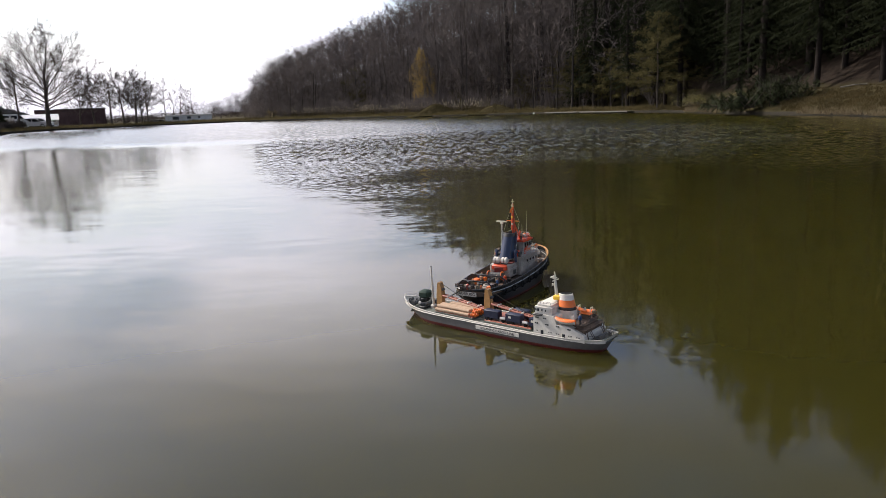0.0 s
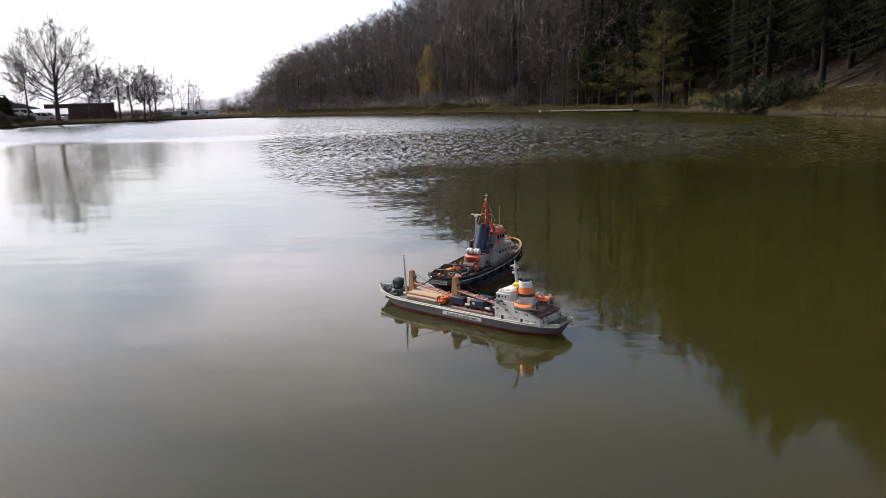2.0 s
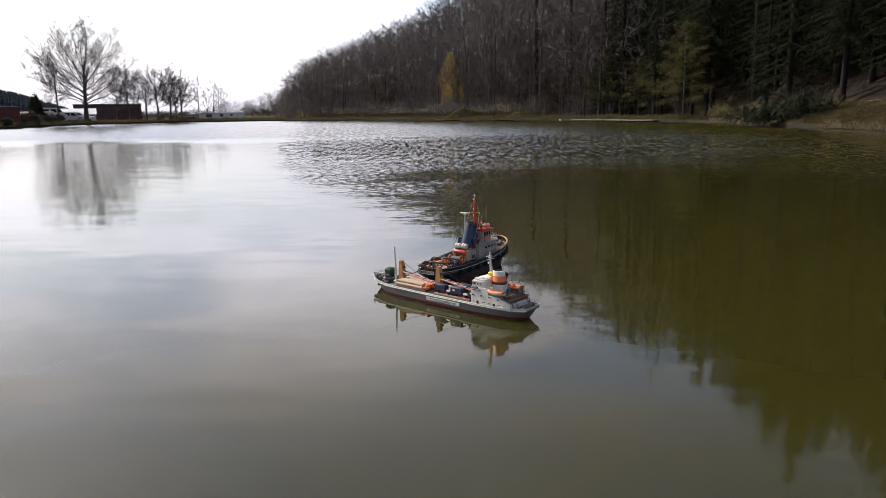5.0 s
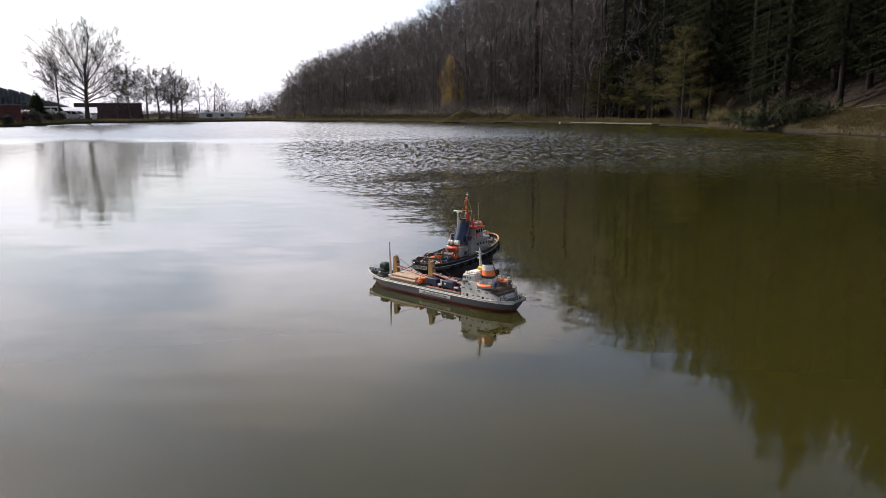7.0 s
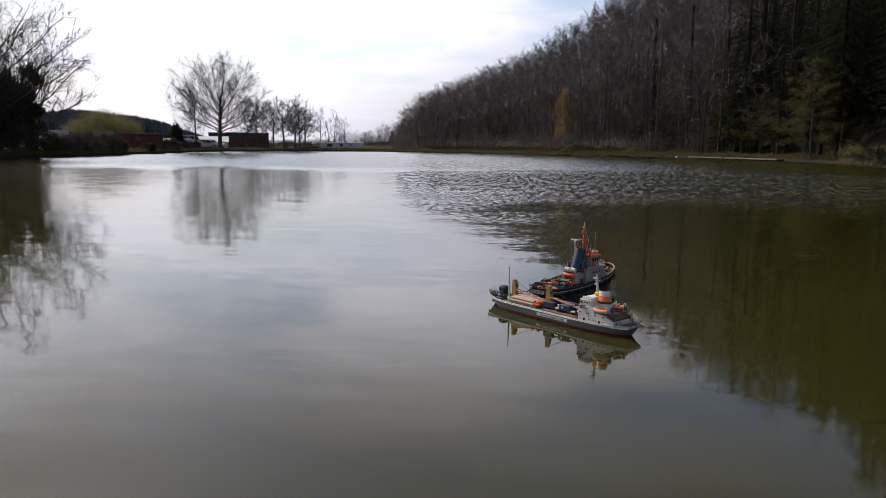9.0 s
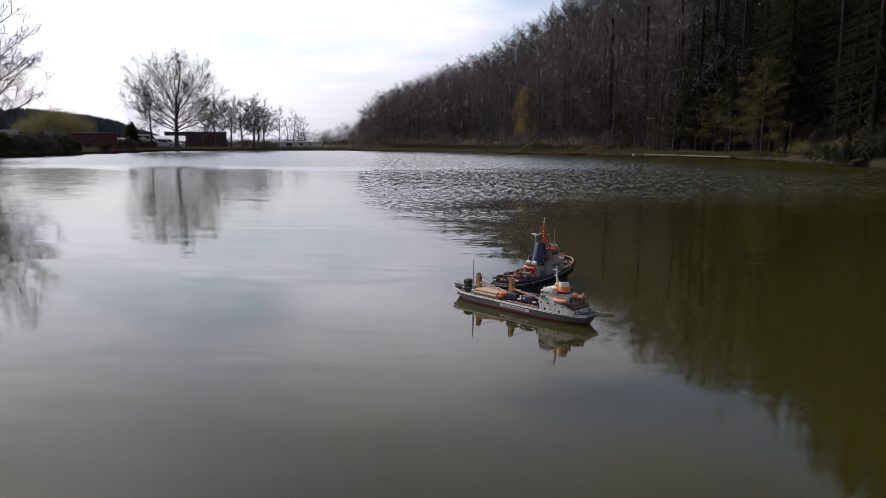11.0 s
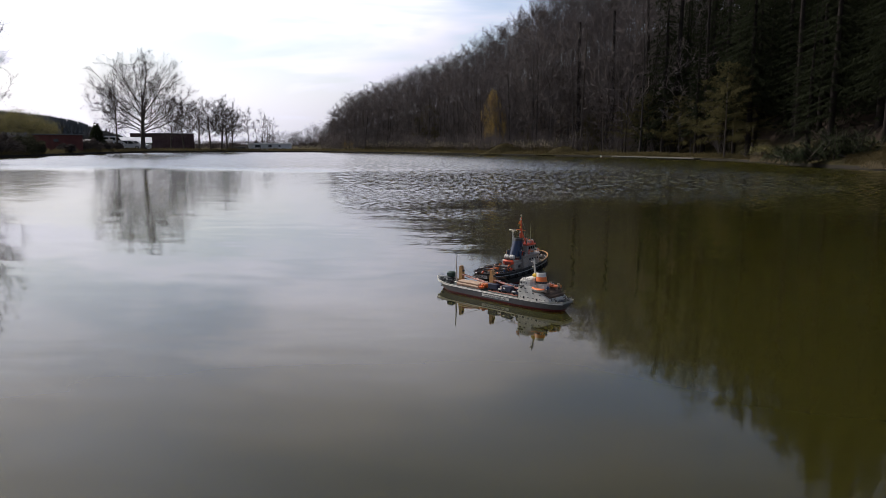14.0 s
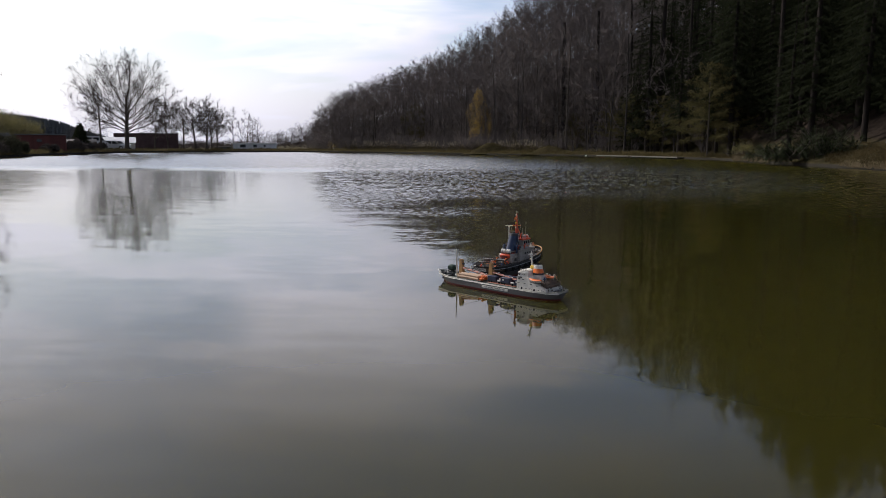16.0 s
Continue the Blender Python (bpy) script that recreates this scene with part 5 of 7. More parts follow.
# plank walkway along the wooded bank
for k, (a0, a1) in enumerate(((7.9, 10.3), (10.5, 14.0))):
    p0, p1 = bearing(a0, shore(a0) - 0.55), bearing(a1, shore(a1) - 0.55)
    n = max(int((p1 - p0).length / 0.42), 3)
    mid_p = (p0 + p1) / 2
    yaw = math.atan2(p1.y - p0.y, p1.x - p0.x)
    jetty = thing("plank_walkway", "pale weathered plank walkway at the water's edge", "jetty", Matrix.Translation((mid_p.x, mid_p.y, 0)) @ Matrix.Rotation(yaw, 4, "Z"), "walkway")
    L = (p1 - p0).length
    plank = mesh_of("plank", Geo().box(0, 0, 0, L / n - 0.03, 0.9, 0.06, 0.008), CONCRETE)
    for j in range(n):
        ob = part("plank", plank, CONCRETE, jetty)
        ob.location = (-L / 2 + L * (j + 0.5) / n, 0, 0.17)
    part("edge_beam", Geo().box(0, -0.46, 0.13, L, 0.06, 0.07, 0.01), CONCRETE, jetty)
    for j in range(5):
        part("pile", Geo().tube([(-L / 2 + L * j / 4, -0.4, -0.6), (-L / 2 + L * j / 4, -0.4, 0.2)], 0.06, 8), BARK, jetty)
# a pale outlet stone and a bleached branch on the bank
g = Geo().ball((0, 0, 0.06), 0.12, 0.12, 0.11, 10, 6)
thing("stone", "small pale outlet stone at the water's edge", "stone", Matrix.Translation(bearing(6.85, shore(6.85) - 0.1, 0.02)), geo=g, mats=FAR_WHITE, smooth=60)
for k, (az, d, l, tn) in enumerate(((28.0, 48.5, 0.9, 0.2), (29.0, 50, 0.8, 1.0), (30.6, 49, 0.6, 0.5))):
    g = Geo()
    rg = random.Random(900 + k)
    b = limb(g, rg, (-l / 2, 0, 0.10), (1, 0, 0.02), l, 0.045, 0.02, 6, 6, 0.12)
    limb(g, rg, b[3], (0.6, 0.6, 0.3), l * 0.4, 0.025, 0.01, 3, 5, 0.1)
    thing("fallen_branch", "bleached fallen branch on the grassy bank", "branch", on_bank(az, d, 30 * tn), "bleached branches", geo=g, mats=BIRCH, smooth=60)


# ---------------------------------------------------------------- paints for the model boats
def paint(name, col, wear=0.82, rough=0.42, scale=40):
    return material(name, tuple(v * wear for v in col), col, scale, rough, 0.05, 0.001)


P_WHITE = paint("white paint", (0.73, 0.69, 0.61), 0.74)
P_CREAM = paint("cream paint", (0.60, 0.57, 0.50))
P_GREY = paint("grey hull paint", (0.15, 0.142, 0.136), 0.70)
P_RED = paint("red boot topping", (0.14, 0.018, 0.015), 0.6)
P_BLACK = paint("black paint", (0.022, 0.021, 0.022), 0.6, 0.35)
P_ORANGE = paint("signal orange", (0.78, 0.17, 0.025), 0.8)
P_SALMON = paint("salmon red boom paint", (0.42, 0.15, 0.10), 0.8)
P_OCHRE = paint("ochre post paint", (0.44, 0.235, 0.085), 0.75)
P_YELLOW = paint("yellow paint", (0.78, 0.50, 0.03), 0.85)
P_GREEN = paint("dark green canvas", (0.010, 0.035, 0.022), 0.6, 0.8)
P_DECK = paint("grey green deck", (0.14, 0.155, 0.13), 0.65, 0.8)
P_MAST = paint("mast red", (0.62, 0.07, 0.02), 0.8)
P_OXIDE = paint("oxide red deck paint", (0.19, 0.045, 0.032), 0.7, 0.7)
P_BROWN = paint("weathered brown plating", (0.13, 0.088, 0.062), 0.6, 0.8)
P_NAVY = paint("navy blue paint", (0.009, 0.014, 0.042), 0.7, 0.5)
P_BLUE = paint("funnel blue", (0.014, 0.032, 0.08), 0.6, 0.45)
P_STEEL = material("dark steel", (0.03, 0.03, 0.03), (0.11, 0.11, 0.105), 60, 0.5, 0.1, 0.002, metal=0.4)
P_GALV = material("galvanised rail", (0.32, 0.32, 0.31), (0.5, 0.5, 0.48), 60, 0.45, metal=0.5)
P_RUBBER = material("black rubber", (0.010, 0.010, 0.010), (0.028, 0.027, 0.026), 60, 0.85, 0.3, 0.002)
P_LOG = material("peeled logs", (0.30, 0.18, 0.11), (0.52, 0.37, 0.25), 14, 0.75, 0.2, 0.003, stretch=(0.25, 1, 1), per_object=0.15)
P_TAN = paint("tan bulwark paint", (0.60, 0.30, 0.11), 0.75)
P_GLASS = material("dark model window", (0.012, 0.014, 0.017), (0.03, 0.033, 0.036), 20, 0.12)
P_ROPE = material("dark rope", (0.02, 0.018, 0.015), (0.06, 0.05, 0.04), 200, 0.9)
P_SKIN = paint("pinkish doll paint", (0.55, 0.33, 0.22))
P_JEANS = paint("blue doll clothes", (0.035, 0.085, 0.20))
P_KHAKI = paint("khaki doll clothes", (0.25, 0.20, 0.13))


def hull_mesh(stations, bands, slots, thick=0.008, keel=-0.06, bow_power=1.0):
    """Skin of a hull. stations: (x at the rail, x at the waterline, half-breadth at the rail and at the waterline, rail height, deck height).
    bands: heights at which the paint changes, from the top down, as shares of the rail where below 1, else in mm."""
    g = Geo()
    rows = []
    for xd, xw, hd, hw, top, dk in stations:
        def at_z(z):
            s = max(z, 0) / top
            return xw + (xd - xw) * s, hw + (hd - hw) * s ** bow_power
        half = []
        inn = max(hd - thick, 0.001)
        half.append((xd, inn, dk))
        half.append((xd, inn, top))
        half.append((xd, hd, top))
        for z in bands:
            zz = min(z, top - 0.002)
            x, h = at_z(zz)
            half.append((x, h, zz))
        half.append((xw, hw, 0.0))
        half.append((xw, hw * 0.8, keel * 0.75))
        half.append((xw, 0.0, keel))
        row = [Vector((x, -y, z)) for x, y, z in half] + [Vector((x, y, z)) for x, y, z in reversed(half[:-1])]
        rows.append(row)
    full = slots + list(reversed(slots))
    g.loft(rows, full)
    # the stern's end plate
    k = len(rows[0])
    base = len(g.v) - k
    for i in range(2, k // 2):
        g.f.append((base + i, base + i + 1, base + k - 2 - i, base + k - 1 - i))
        g.s.append(full[i])
    return g


def deck_mesh(stations, thick=0.008, drop=0.0):
    g = Geo()
    g.loft([[Vector((xd, -(max(hd - thick, 0.001)), dk - drop)), Vector((xd, 0, dk + 0.004 - drop)), Vector((xd, max(hd - thick, 0.001), dk - drop))] for xd, xw, hd, hw, top, dk in stations])
    return g


def spread(table, n):
    """Even stations through a coarse table, smoothed."""
    xs = [r[0] for r in table]
    out = []
    for i in range(n):
        s = i / (n - 1)
        s = 0.5 - 0.5 * math.cos(math.pi * s)
        x = xs[0] + (xs[-1] - xs[0]) * s
        out.append((x, *[curve(x, [(r[0], r[j]) for r in table]) for j in range(1, 6)]))
    for _ in range(2):
        out = [out[0]] + [(o[0], *[0.25 * a[j] + 0.5 * o[j] + 0.25 * b[j] for j in range(1, 6)]) for a, o, b in zip(out, out[1:], out[2:])] + [out[-1]]
    return out


def rail(parent, path, high, posts, r=0.0016, mat=None, bars=2, name="railing"):
    """A small guard rail along a path of deck points."""
    g = Geo()
    pts = [Vector(p) for p in path]
    for b in range(bars):
        z = high * (b + 1) / bars
        g.tube([p + Vector((0, 0, z)) for p in pts], r, 5)
    lens = [0.0]
    for a, b in zip(pts, pts[1:]):
        lens.append(lens[-1] + (b - a).length)
    for i in range(posts):
        want = lens[-1] * i / (posts - 1)
        for j in range(len(pts) - 1):
            if want <= lens[j + 1] + 1e-9:
                s = (want - lens[j]) / max(lens[j + 1] - lens[j], 1e-9)
                p = pts[j].lerp(pts[j + 1], s)
                g.tube([p, p + Vector((0, 0, high))], r, 5)
                break
    return part(name, g, mat or P_GALV, parent)


def lettering(parent, text, size, where, mat, name="lettering"):
    """Raised letters in the built-in font, as a mesh; they lie in the plane of where and face its z."""
    cu = bpy.data.curves.new(name, "FONT")
    cu.body, cu.size, cu.align_x, cu.align_y, cu.extrude = text, size, "CENTER", "CENTER", 0.0006
    tmp = bpy.data.objects.new("tmp", cu)
    scene.collection.objects.link(tmp)
    me = bpy.data.meshes.new_from_object(tmp.evaluated_get(bpy.context.evaluated_depsgraph_get()))
    bpy.data.objects.remove(tmp)
    bpy.data.curves.remove(cu)
    me.materials.clear()
    me.materials.append(mat)
    ob = new(name, me)
    ob.parent = parent
    ob.matrix_local = where
    return ob


def figurine(where, tall, coat, label):
    """A small doll as one plain shape."""
    g = Geo()
    g.tube([(0, 0.006 * tall / 0.07, 0), (0, 0.006 * tall / 0.07, tall * 0.48)], [tall * 0.075, tall * 0.09], 7, 1)
    g.tube([(0, -0.006 * tall / 0.07, 0), (0, -0.006 * tall / 0.07, tall * 0.48)], [tall * 0.075, tall * 0.09], 7, 1)
    g.tube([(0, 0, tall * 0.45), (0, 0, tall * 0.66), (0, 0, tall * 0.82), (0, 0, tall * 0.86)], [tall * 0.12, tall * 0.15, tall * 0.14, tall * 0.05], 8, 0)
    for s in (-1, 1):
        g.tube([(0, s * tall * 0.15, tall * 0.8), (tall * 0.07, s * tall * 0.19, tall * 0.6), (tall * 0.18, s * tall * 0.15, tall * 0.5)], [tall * 0.05, tall * 0.045, tall * 0.035], 6, 0)
    g.ball((0, 0, tall * 0.93), tall * 0.075, tall * 0.07, tall * 0.085, 8, 6, 2)
    return thing("figurine", label, "figurine", where, "figures on the boats", geo=g, mats=[coat, P_STEEL, P_SKIN], smooth=50)


def ship_place(base, x, y, z, turn=0.0):
    return base @ pose(x, y, z, 0, 0, turn)


# ---------------------------------------------------------------- the cargo ship
CARGO = pose(-0.17, 5.585, 0, 0, 0, -39.5)
cargo = thing("cargo_ship", "grey and white model cargo ship with red boot topping, afloat", "model ship", CARGO)
C_TABLE = [(-0.750, -0.660, 0.004, 0.002, 0.118, 0.084), (-0.725, -0.640, 0.030, 0.010, 0.113, 0.082), (-0.68, -0.60, 0.062, 0.030, 0.107, 0.080), (-0.60, -0.54, 0.098, 0.068, 0.099, 0.076),
           (-0.50, -0.47, 0.121, 0.104, 0.092, 0.070), (-0.38, -0.37, 0.130, 0.124, 0.087, 0.072), (0.0, 0.0, 0.132, 0.130, 0.084, 0.074), (0.35, 0.35, 0.132, 0.127, 0.085, 0.074),
           (0.55, 0.54, 0.126, 0.105, 0.089, 0.072), (0.66, 0.64, 0.113, 0.075, 0.094, 0.072), (0.72, 0.69, 0.094, 0.045, 0.099, 0.074), (0.75, 0.705, 0.075, 0.02, 0.102, 0.076)]
cst = spread(C_TABLE, 44)
part("hull", hull_mesh(cst, [0.0745, 0.020], [0, 0, 0, 1, 2, 2, 2]), [P_WHITE, P_GREY, P_RED], cargo, "grey hull with white rail strake and red bottom", 50)
part("deck", deck_mesh(cst), P_DECK, cargo, "grey green deck")
# rubbing strake between white and grey
for s in (-1, 1):
    g = Geo()
    g.tube([(xw + (xd - xw) * 0.0745 / top, s * (hw + (hd - hw) * 0.0745 / top + 0.001), 0.0745) for xd, xw, hd, hw, top, dk in cst[2:-1]], 0.002, 5)
    part("strake", g, P_WHITE, cargo)
# name board on each side
for s in (-1, 1):
    board = part("name_board", Geo().box(0.095, s * 0.1335, 0.049, 0.285, 0.003, 0.026, 0.001), P_WHITE, cargo, "pale board with dark lettering")
    lettering(board, "ATLANTIC CARGO LINE", 0.0215, pose(0.095, s * 0.1354, 0.049, 90, 0, 0 if s < 0 else 180), P_BLACK)
# stowed anchors
for s in (-1, 1):
    g = Geo().tube([(-0.655, s * 0.028, 0.038), (-0.61, s * 0.062, 0.030)], [0.004, 0.002], 6)
    part("anchor", g.box(-0.635, s * 0.045, 0.035, 0.02, 0.012, 0.016, 0.003), P_STEEL, cargo, "dark stowed anchor")
# king posts, each with its boom and topping lift
for i, (x, hi) in enumerate(((-0.407, 0.231), (-0.054, 0.237))):
    g = Geo()
    g.side_prism([(x - 0.021, 0.074), (x + 0.023, 0.074), (x + 0.024, 0.16), (x + 0.018, 0.2), (x + 0.009, hi - 0.004), (x - 0.004, hi), (x - 0.012, hi - 0.008), (x - 0.019, 0.16)], -0.016, 0.016)
    post = part("king_post", g, P_OCHRE, cargo, "ochre tapered king post", 30)
    part("block", Geo().tube([(x + 0.024, -0.01, 0.19), (x + 0.024, 0.01, 0.19)], 0.008, 8), P_STEEL, post)
    x1 = -0.075 if i == 0 else 0.305
    z1 = 0.118 if i == 0 else 0.112
    boom = Geo()
    for s in (-1, 1):
        boom.tube([(x + 0.028, s * 0.012, 0.158), (x1, s * 0.012, z1 + 0.004)], 0.0055, 6)
    for k in range(9):
        q = (k + 0.5) / 9
        bx, bz = x + 0.028 + (x1 - x - 0.028) * q, 0.158 + (z1 + 0.004 - 0.158) * q
        boom.box(bx, 0, bz, 0.012, 0.03, 0.004)
    bo = part("boom", boom, P_SALMON, cargo, "salmon red derrick boom")
    for k in range(4):
        q = (k + 0.6) / 4.2
        bx, bz = x + 0.028 + (x1 - x - 0.028) * q, 0.158 + (z1 + 0.004 - 0.158) * q
        part("band", Geo().box(bx, 0, bz + 0.004, 0.006, 0.038, 0.009, 0.001), P_WHITE, bo)
    n = 10
    sag = [Vector((x + 0.004, 0, hi - 0.004)).lerp(Vector((x1, 0, z1 + 0.008)), j / n) - Vector((0, 0, 0.012 * math.sin(math.pi * j / n))) for j in range(n + 1)]
    part("topping_lift", Geo().tube(sag, 0.0014, 5), P_ROPE, cargo, "dark rope")
# hatch coamings with red covers
for x0, x1 in ((-0.375, -0.10), (-0.02, 0.285)):
    hatch = part("hatch", Geo().box((x0 + x1) / 2, 0.0, 0.080, x1 - x0, 0.19, 0.014, 0.003), P_DECK, cargo, "grey green hatch coaming")
    for k in range(4):
        xx = x0 + (x1 - x0) * (k + 0.5) / 4
        part("hatch_cover", Geo().box(xx, 0.0, 0.0885, (x1 - x0) / 4 - 0.004, 0.184, 0.005, 0.001), P_SALMON, hatch)
# foremast
fm = part("foremast", Geo().tube([(-0.466, -0.006, 0.07), (-0.472, -0.006, 0.19), (-0.478, -0.006, 0.312)], [0.009, 0.0075, 0.004], 10), P_CREAM, cargo, "cream pole mast")
part("mast_foot", Geo().box(-0.464, -0.006, 0.083, 0.03, 0.04, 0.026, 0.004), P_CREAM, fm)
part("mast_cap", Geo().ball((-0.478, -0.006, 0.314), 0.005, 0.005, 0.004), P_STEEL, fm)
# foredeck gear
wl = part("windlass", Geo().tube([(-0.60, -0.05, 0.098), (-0.60, 0.05, 0.098)], [0.012, 0.012], 10).box(-0.60, 0, 0.09, 0.035, 0.03, 0.026, 0.003).box(-0.60, 0.042, 0.088, 0.03, 0.008, 0.03), P_STEEL, cargo, "dark steel windlass")
for s in (-1, 1):
    part("drum", Geo().tube([(-0.60, s * 0.052, 0.098), (-0.60, s * 0.056, 0.098), (-0.60, s * 0.066, 0.098), (-0.60, s * 0.07, 0.098)], [0.019, 0.013, 0.013, 0.019], 12), P_STEEL, wl)
    part("bollard", Geo().tube([(-0.665, s * 0.03, 0.078), (-0.665, s * 0.03, 0.1)], 0.006, 8).tube([(-0.645, s * 0.034, 0.078), (-0.645, s * 0.034, 0.1)], 0.006, 8), P_STEEL, cargo)
    part("vent_cowl", Geo().tube([(-0.53, s * 0.055, 0.072), (-0.53, s * 0.055, 0.1), (-0.54, s * 0.055, 0.108), (-0.552, s * 0.055, 0.108)], [0.006, 0.006, 0.008, 0.011], 8), P_WHITE, cargo, "white vent cowl")
    part("hose_reel", Geo().ring((-0.685, s * 0.012, 0.098), (0.3, 1, 0), 0.012, 0.004, 12, 5), P_STEEL, cargo)
cov = part("covered_winch", Geo().box(-0.565, 0.018, 0.148, 0.075, 0.065, 0.05, 0.012).box(-0.60, 0.018, 0.150, 0.016, 0.04, 0.03, 0.006), P_GREEN, cargo, "box under dark green canvas")
for xx in (-0.592, -0.54):
    for s in (-1, 1):
        part("leg", Geo().tube([(xx, 0.018 + s * 0.024, 0.076), (xx, 0.018 + s * 0.024, 0.126)], 0.004, 6), P_STEEL, cov)
part("platform", Geo().box(-0.515, 0.0, 0.083, 0.05, 0.15, 0.018, 0.003).tube([(-0.535, -0.06, 0.1), (-0.5, -0.03, 0.1)], 0.012, 8).box(-0.50, 0.05, 0.1, 0.03, 0.035, 0.02, 0.003).tube([(-0.52, 0.05, 0.09), (-0.49, -0.06, 0.105)], 0.006, 6), P_STEEL, cargo, "dark steel deck machinery")
rail(cargo, [(-0.735, -0.012, 0.115), (-0.69, -0.052, 0.107), (-0.62, -0.088, 0.101)], 0.02, 5, 0.001)
rail(cargo, [(-0.735, 0.012, 0.115), (-0.69, 0.052, 0.107), (-0.62, 0.088, 0.101)], 0.02, 5, 0.001)

# deckhouse: three tiers, the boat deck swept back at the after end
house = part("deckhouse", Geo().side_prism([(0.317, 0.072), (0.648, 0.072), (0.648, 0.116), (0.636, 0.124), (0.545, 0.164), (0.468, 0.164), (0.462, 0.196), (0.452, 0.214), (0.317, 0.214)], -0.1135, 0.1135), P_WHITE, cargo, "white three-tier deckhouse", 25)
bridge = part("bridge", Geo().prism([(0.319, -0.1), (0.325, -0.108), (0.41, -0.108), (0.43, -0.1), (0.43, 0.1), (0.41, 0.108), (0.325, 0.108), (0.319, 0.1)], 0.214, 0.262).prism([(0.322, -0.075), (0.332, -0.094), (0.40, -0.1), (0.42, -0.09), (0.42, 0.09), (0.40, 0.1), (0.332, 0.094), (0.322, 0.075)], 0.262, 0.276), P_WHITE, cargo, "white bridge with small dark windows", 35)
part("bridge_roof", Geo().box(0.372, 0, 0.2785, 0.075, 0.15, 0.004, 0.001), P_WHITE, bridge)
for s in (-1, 1):
    part("bridge_wing", Geo().box(0.352, s * 0.118, 0.212, 0.052, 0.022, 0.01, 0.002), P_STEEL, bridge, "dark bridge wing")
    for x in (0.332, 0.347, 0.372, 0.396):
        part("window", Geo().box(x, s * 0.1082, 0.242, 0.008 if x != 0.347 else 0.012, 0.002, 0.013 if x != 0.347 else 0.02), P_GLASS, bridge)
for k in range(6):
    part("window", Geo().box(0.3188, -0.082 + 0.0328 * k, 0.243, 0.002, 0.016, 0.014), P_GLASS, bridge)
for s in (-1, 1):
    y = s * 0.1145
    for z, xs in ((0.192, (0.342, 0.392)), (0.153, (0.338, 0.408, 0.478)), (0.146, (0.552,))):
        for x in xs:
            for dx in (-0.006, 0.006):
                part("window", Geo().box(x + dx, y, z, 0.008, 0.002, 0.009), P_GLASS, house)
    for x in (0.375, 0.517):
        door = part("door", Geo().box(x, y, 0.0945, 0.018, 0.003, 0.032, 0.002), P_GLASS, house, "dark open doorway")
    for x in (0.342, 0.42, 0.435, 0.47, 0.485, 0.55, 0.565, 0.6, 0.615):
        part("porthole", Geo().tube([(x, y - s * 0.001, 0.104), (x, y + s * 0.001, 0.104)], 0.004, 8), P_GLASS, house)
for z in (0.192, 0.15, 0.108):
    for k in range(5):
        part("window", Geo().box(0.3165, -0.076 + 0.038 * k, z, 0.002, 0.012, 0.011), P_GLASS, house)
# after end: brown open decks
aft = part("after_deckhouse", Geo().box(0.585, 0, 0.112, 0.10, 0.18, 0.078, 0.004).box(0.55, 0, 0.176, 0.13, 0.2, 0.006, 0.002).box(0.575, 0, 0.1615, 0.09, 0.15, 0.023, 0.004).box(0.605, 0, 0.150, 0.085, 0.2, 0.004, 0.001), P_BROWN, cargo, "weathered brown after deckhouse")
for s in (-1, 1):
    for x in (0.648, 0.66):
        part("stanchion", Geo().tube([(x, s * 0.088, 0.074), (x - 0.014, s * 0.088, 0.150)], 0.0025, 6), P_BROWN, aft)
    part("ladder", Geo().tube([(0.645, s * 0.05, 0.150), (0.685, s * 0.05, 0.078)], 0.002, 5).tube([(0.645, s * 0.064, 0.150), (0.685, s * 0.064, 0.078)], 0.002, 5), P_BROWN, aft)
rail(cargo, [(0.47, -0.098, 0.179), (0.612, -0.098, 0.179), (0.614, 0, 0.179), (0.612, 0.098, 0.179), (0.47, 0.098, 0.179)], 0.022, 15, 0.0012, P_BROWN)
rail(cargo, [(0.60, -0.098, 0.152), (0.645, -0.095, 0.152), (0.646, 0.095, 0.152), (0.60, 0.098, 0.152)], 0.022, 7, 0.0012, P_BROWN)
# funnel
fun = Geo()
prof = [(0.165, 0.056, 0.047), (0.214, 0.054, 0.045), (0.215, 0.0545, 0.0455), (0.231, 0.052, 0.043), (0.232, 0.0515, 0.0425), (0.268, 0.046, 0.038), (0.269, 0.0455, 0.0375), (0.300, 0.041, 0.033), (0.302, 0.036, 0.028), (0.292, 0.035, 0.027)]
n = 18
rows = []
for z, a, b in prof:
    rows.append([Vector((0.466 + 0.10 * (0.25 - z) + a * math.cos(6.2832 * j / n), b * math.sin(6.2832 * j / n), z)) for j in range(n)])
fun.loft(rows, None, closed=True, caps=True)
fun.s = [s for s in (0, 1, 1, 2, 2, 2, 0, 0, 3) for _ in range(n)] + [0, 3]
fnl = part("funnel", fun, [P_WHITE, P_BLACK, P_ORANGE, P_STEEL], cargo, "white funnel with orange and black bands", 40)
for k in range(3):
    part("exhaust", Geo().tube([(0.445 + 0.017 * k, 0.0, 0.290), (0.445 + 0.017 * k, 0.0, 0.308)], 0.005, 8), P_STEEL, fnl)
part("funnel_casing", Geo().box(0.415, 0, 0.275, 0.045, 0.062, 0.028, 0.006), P_YELLOW, cargo, "yellow casing before the funnel")
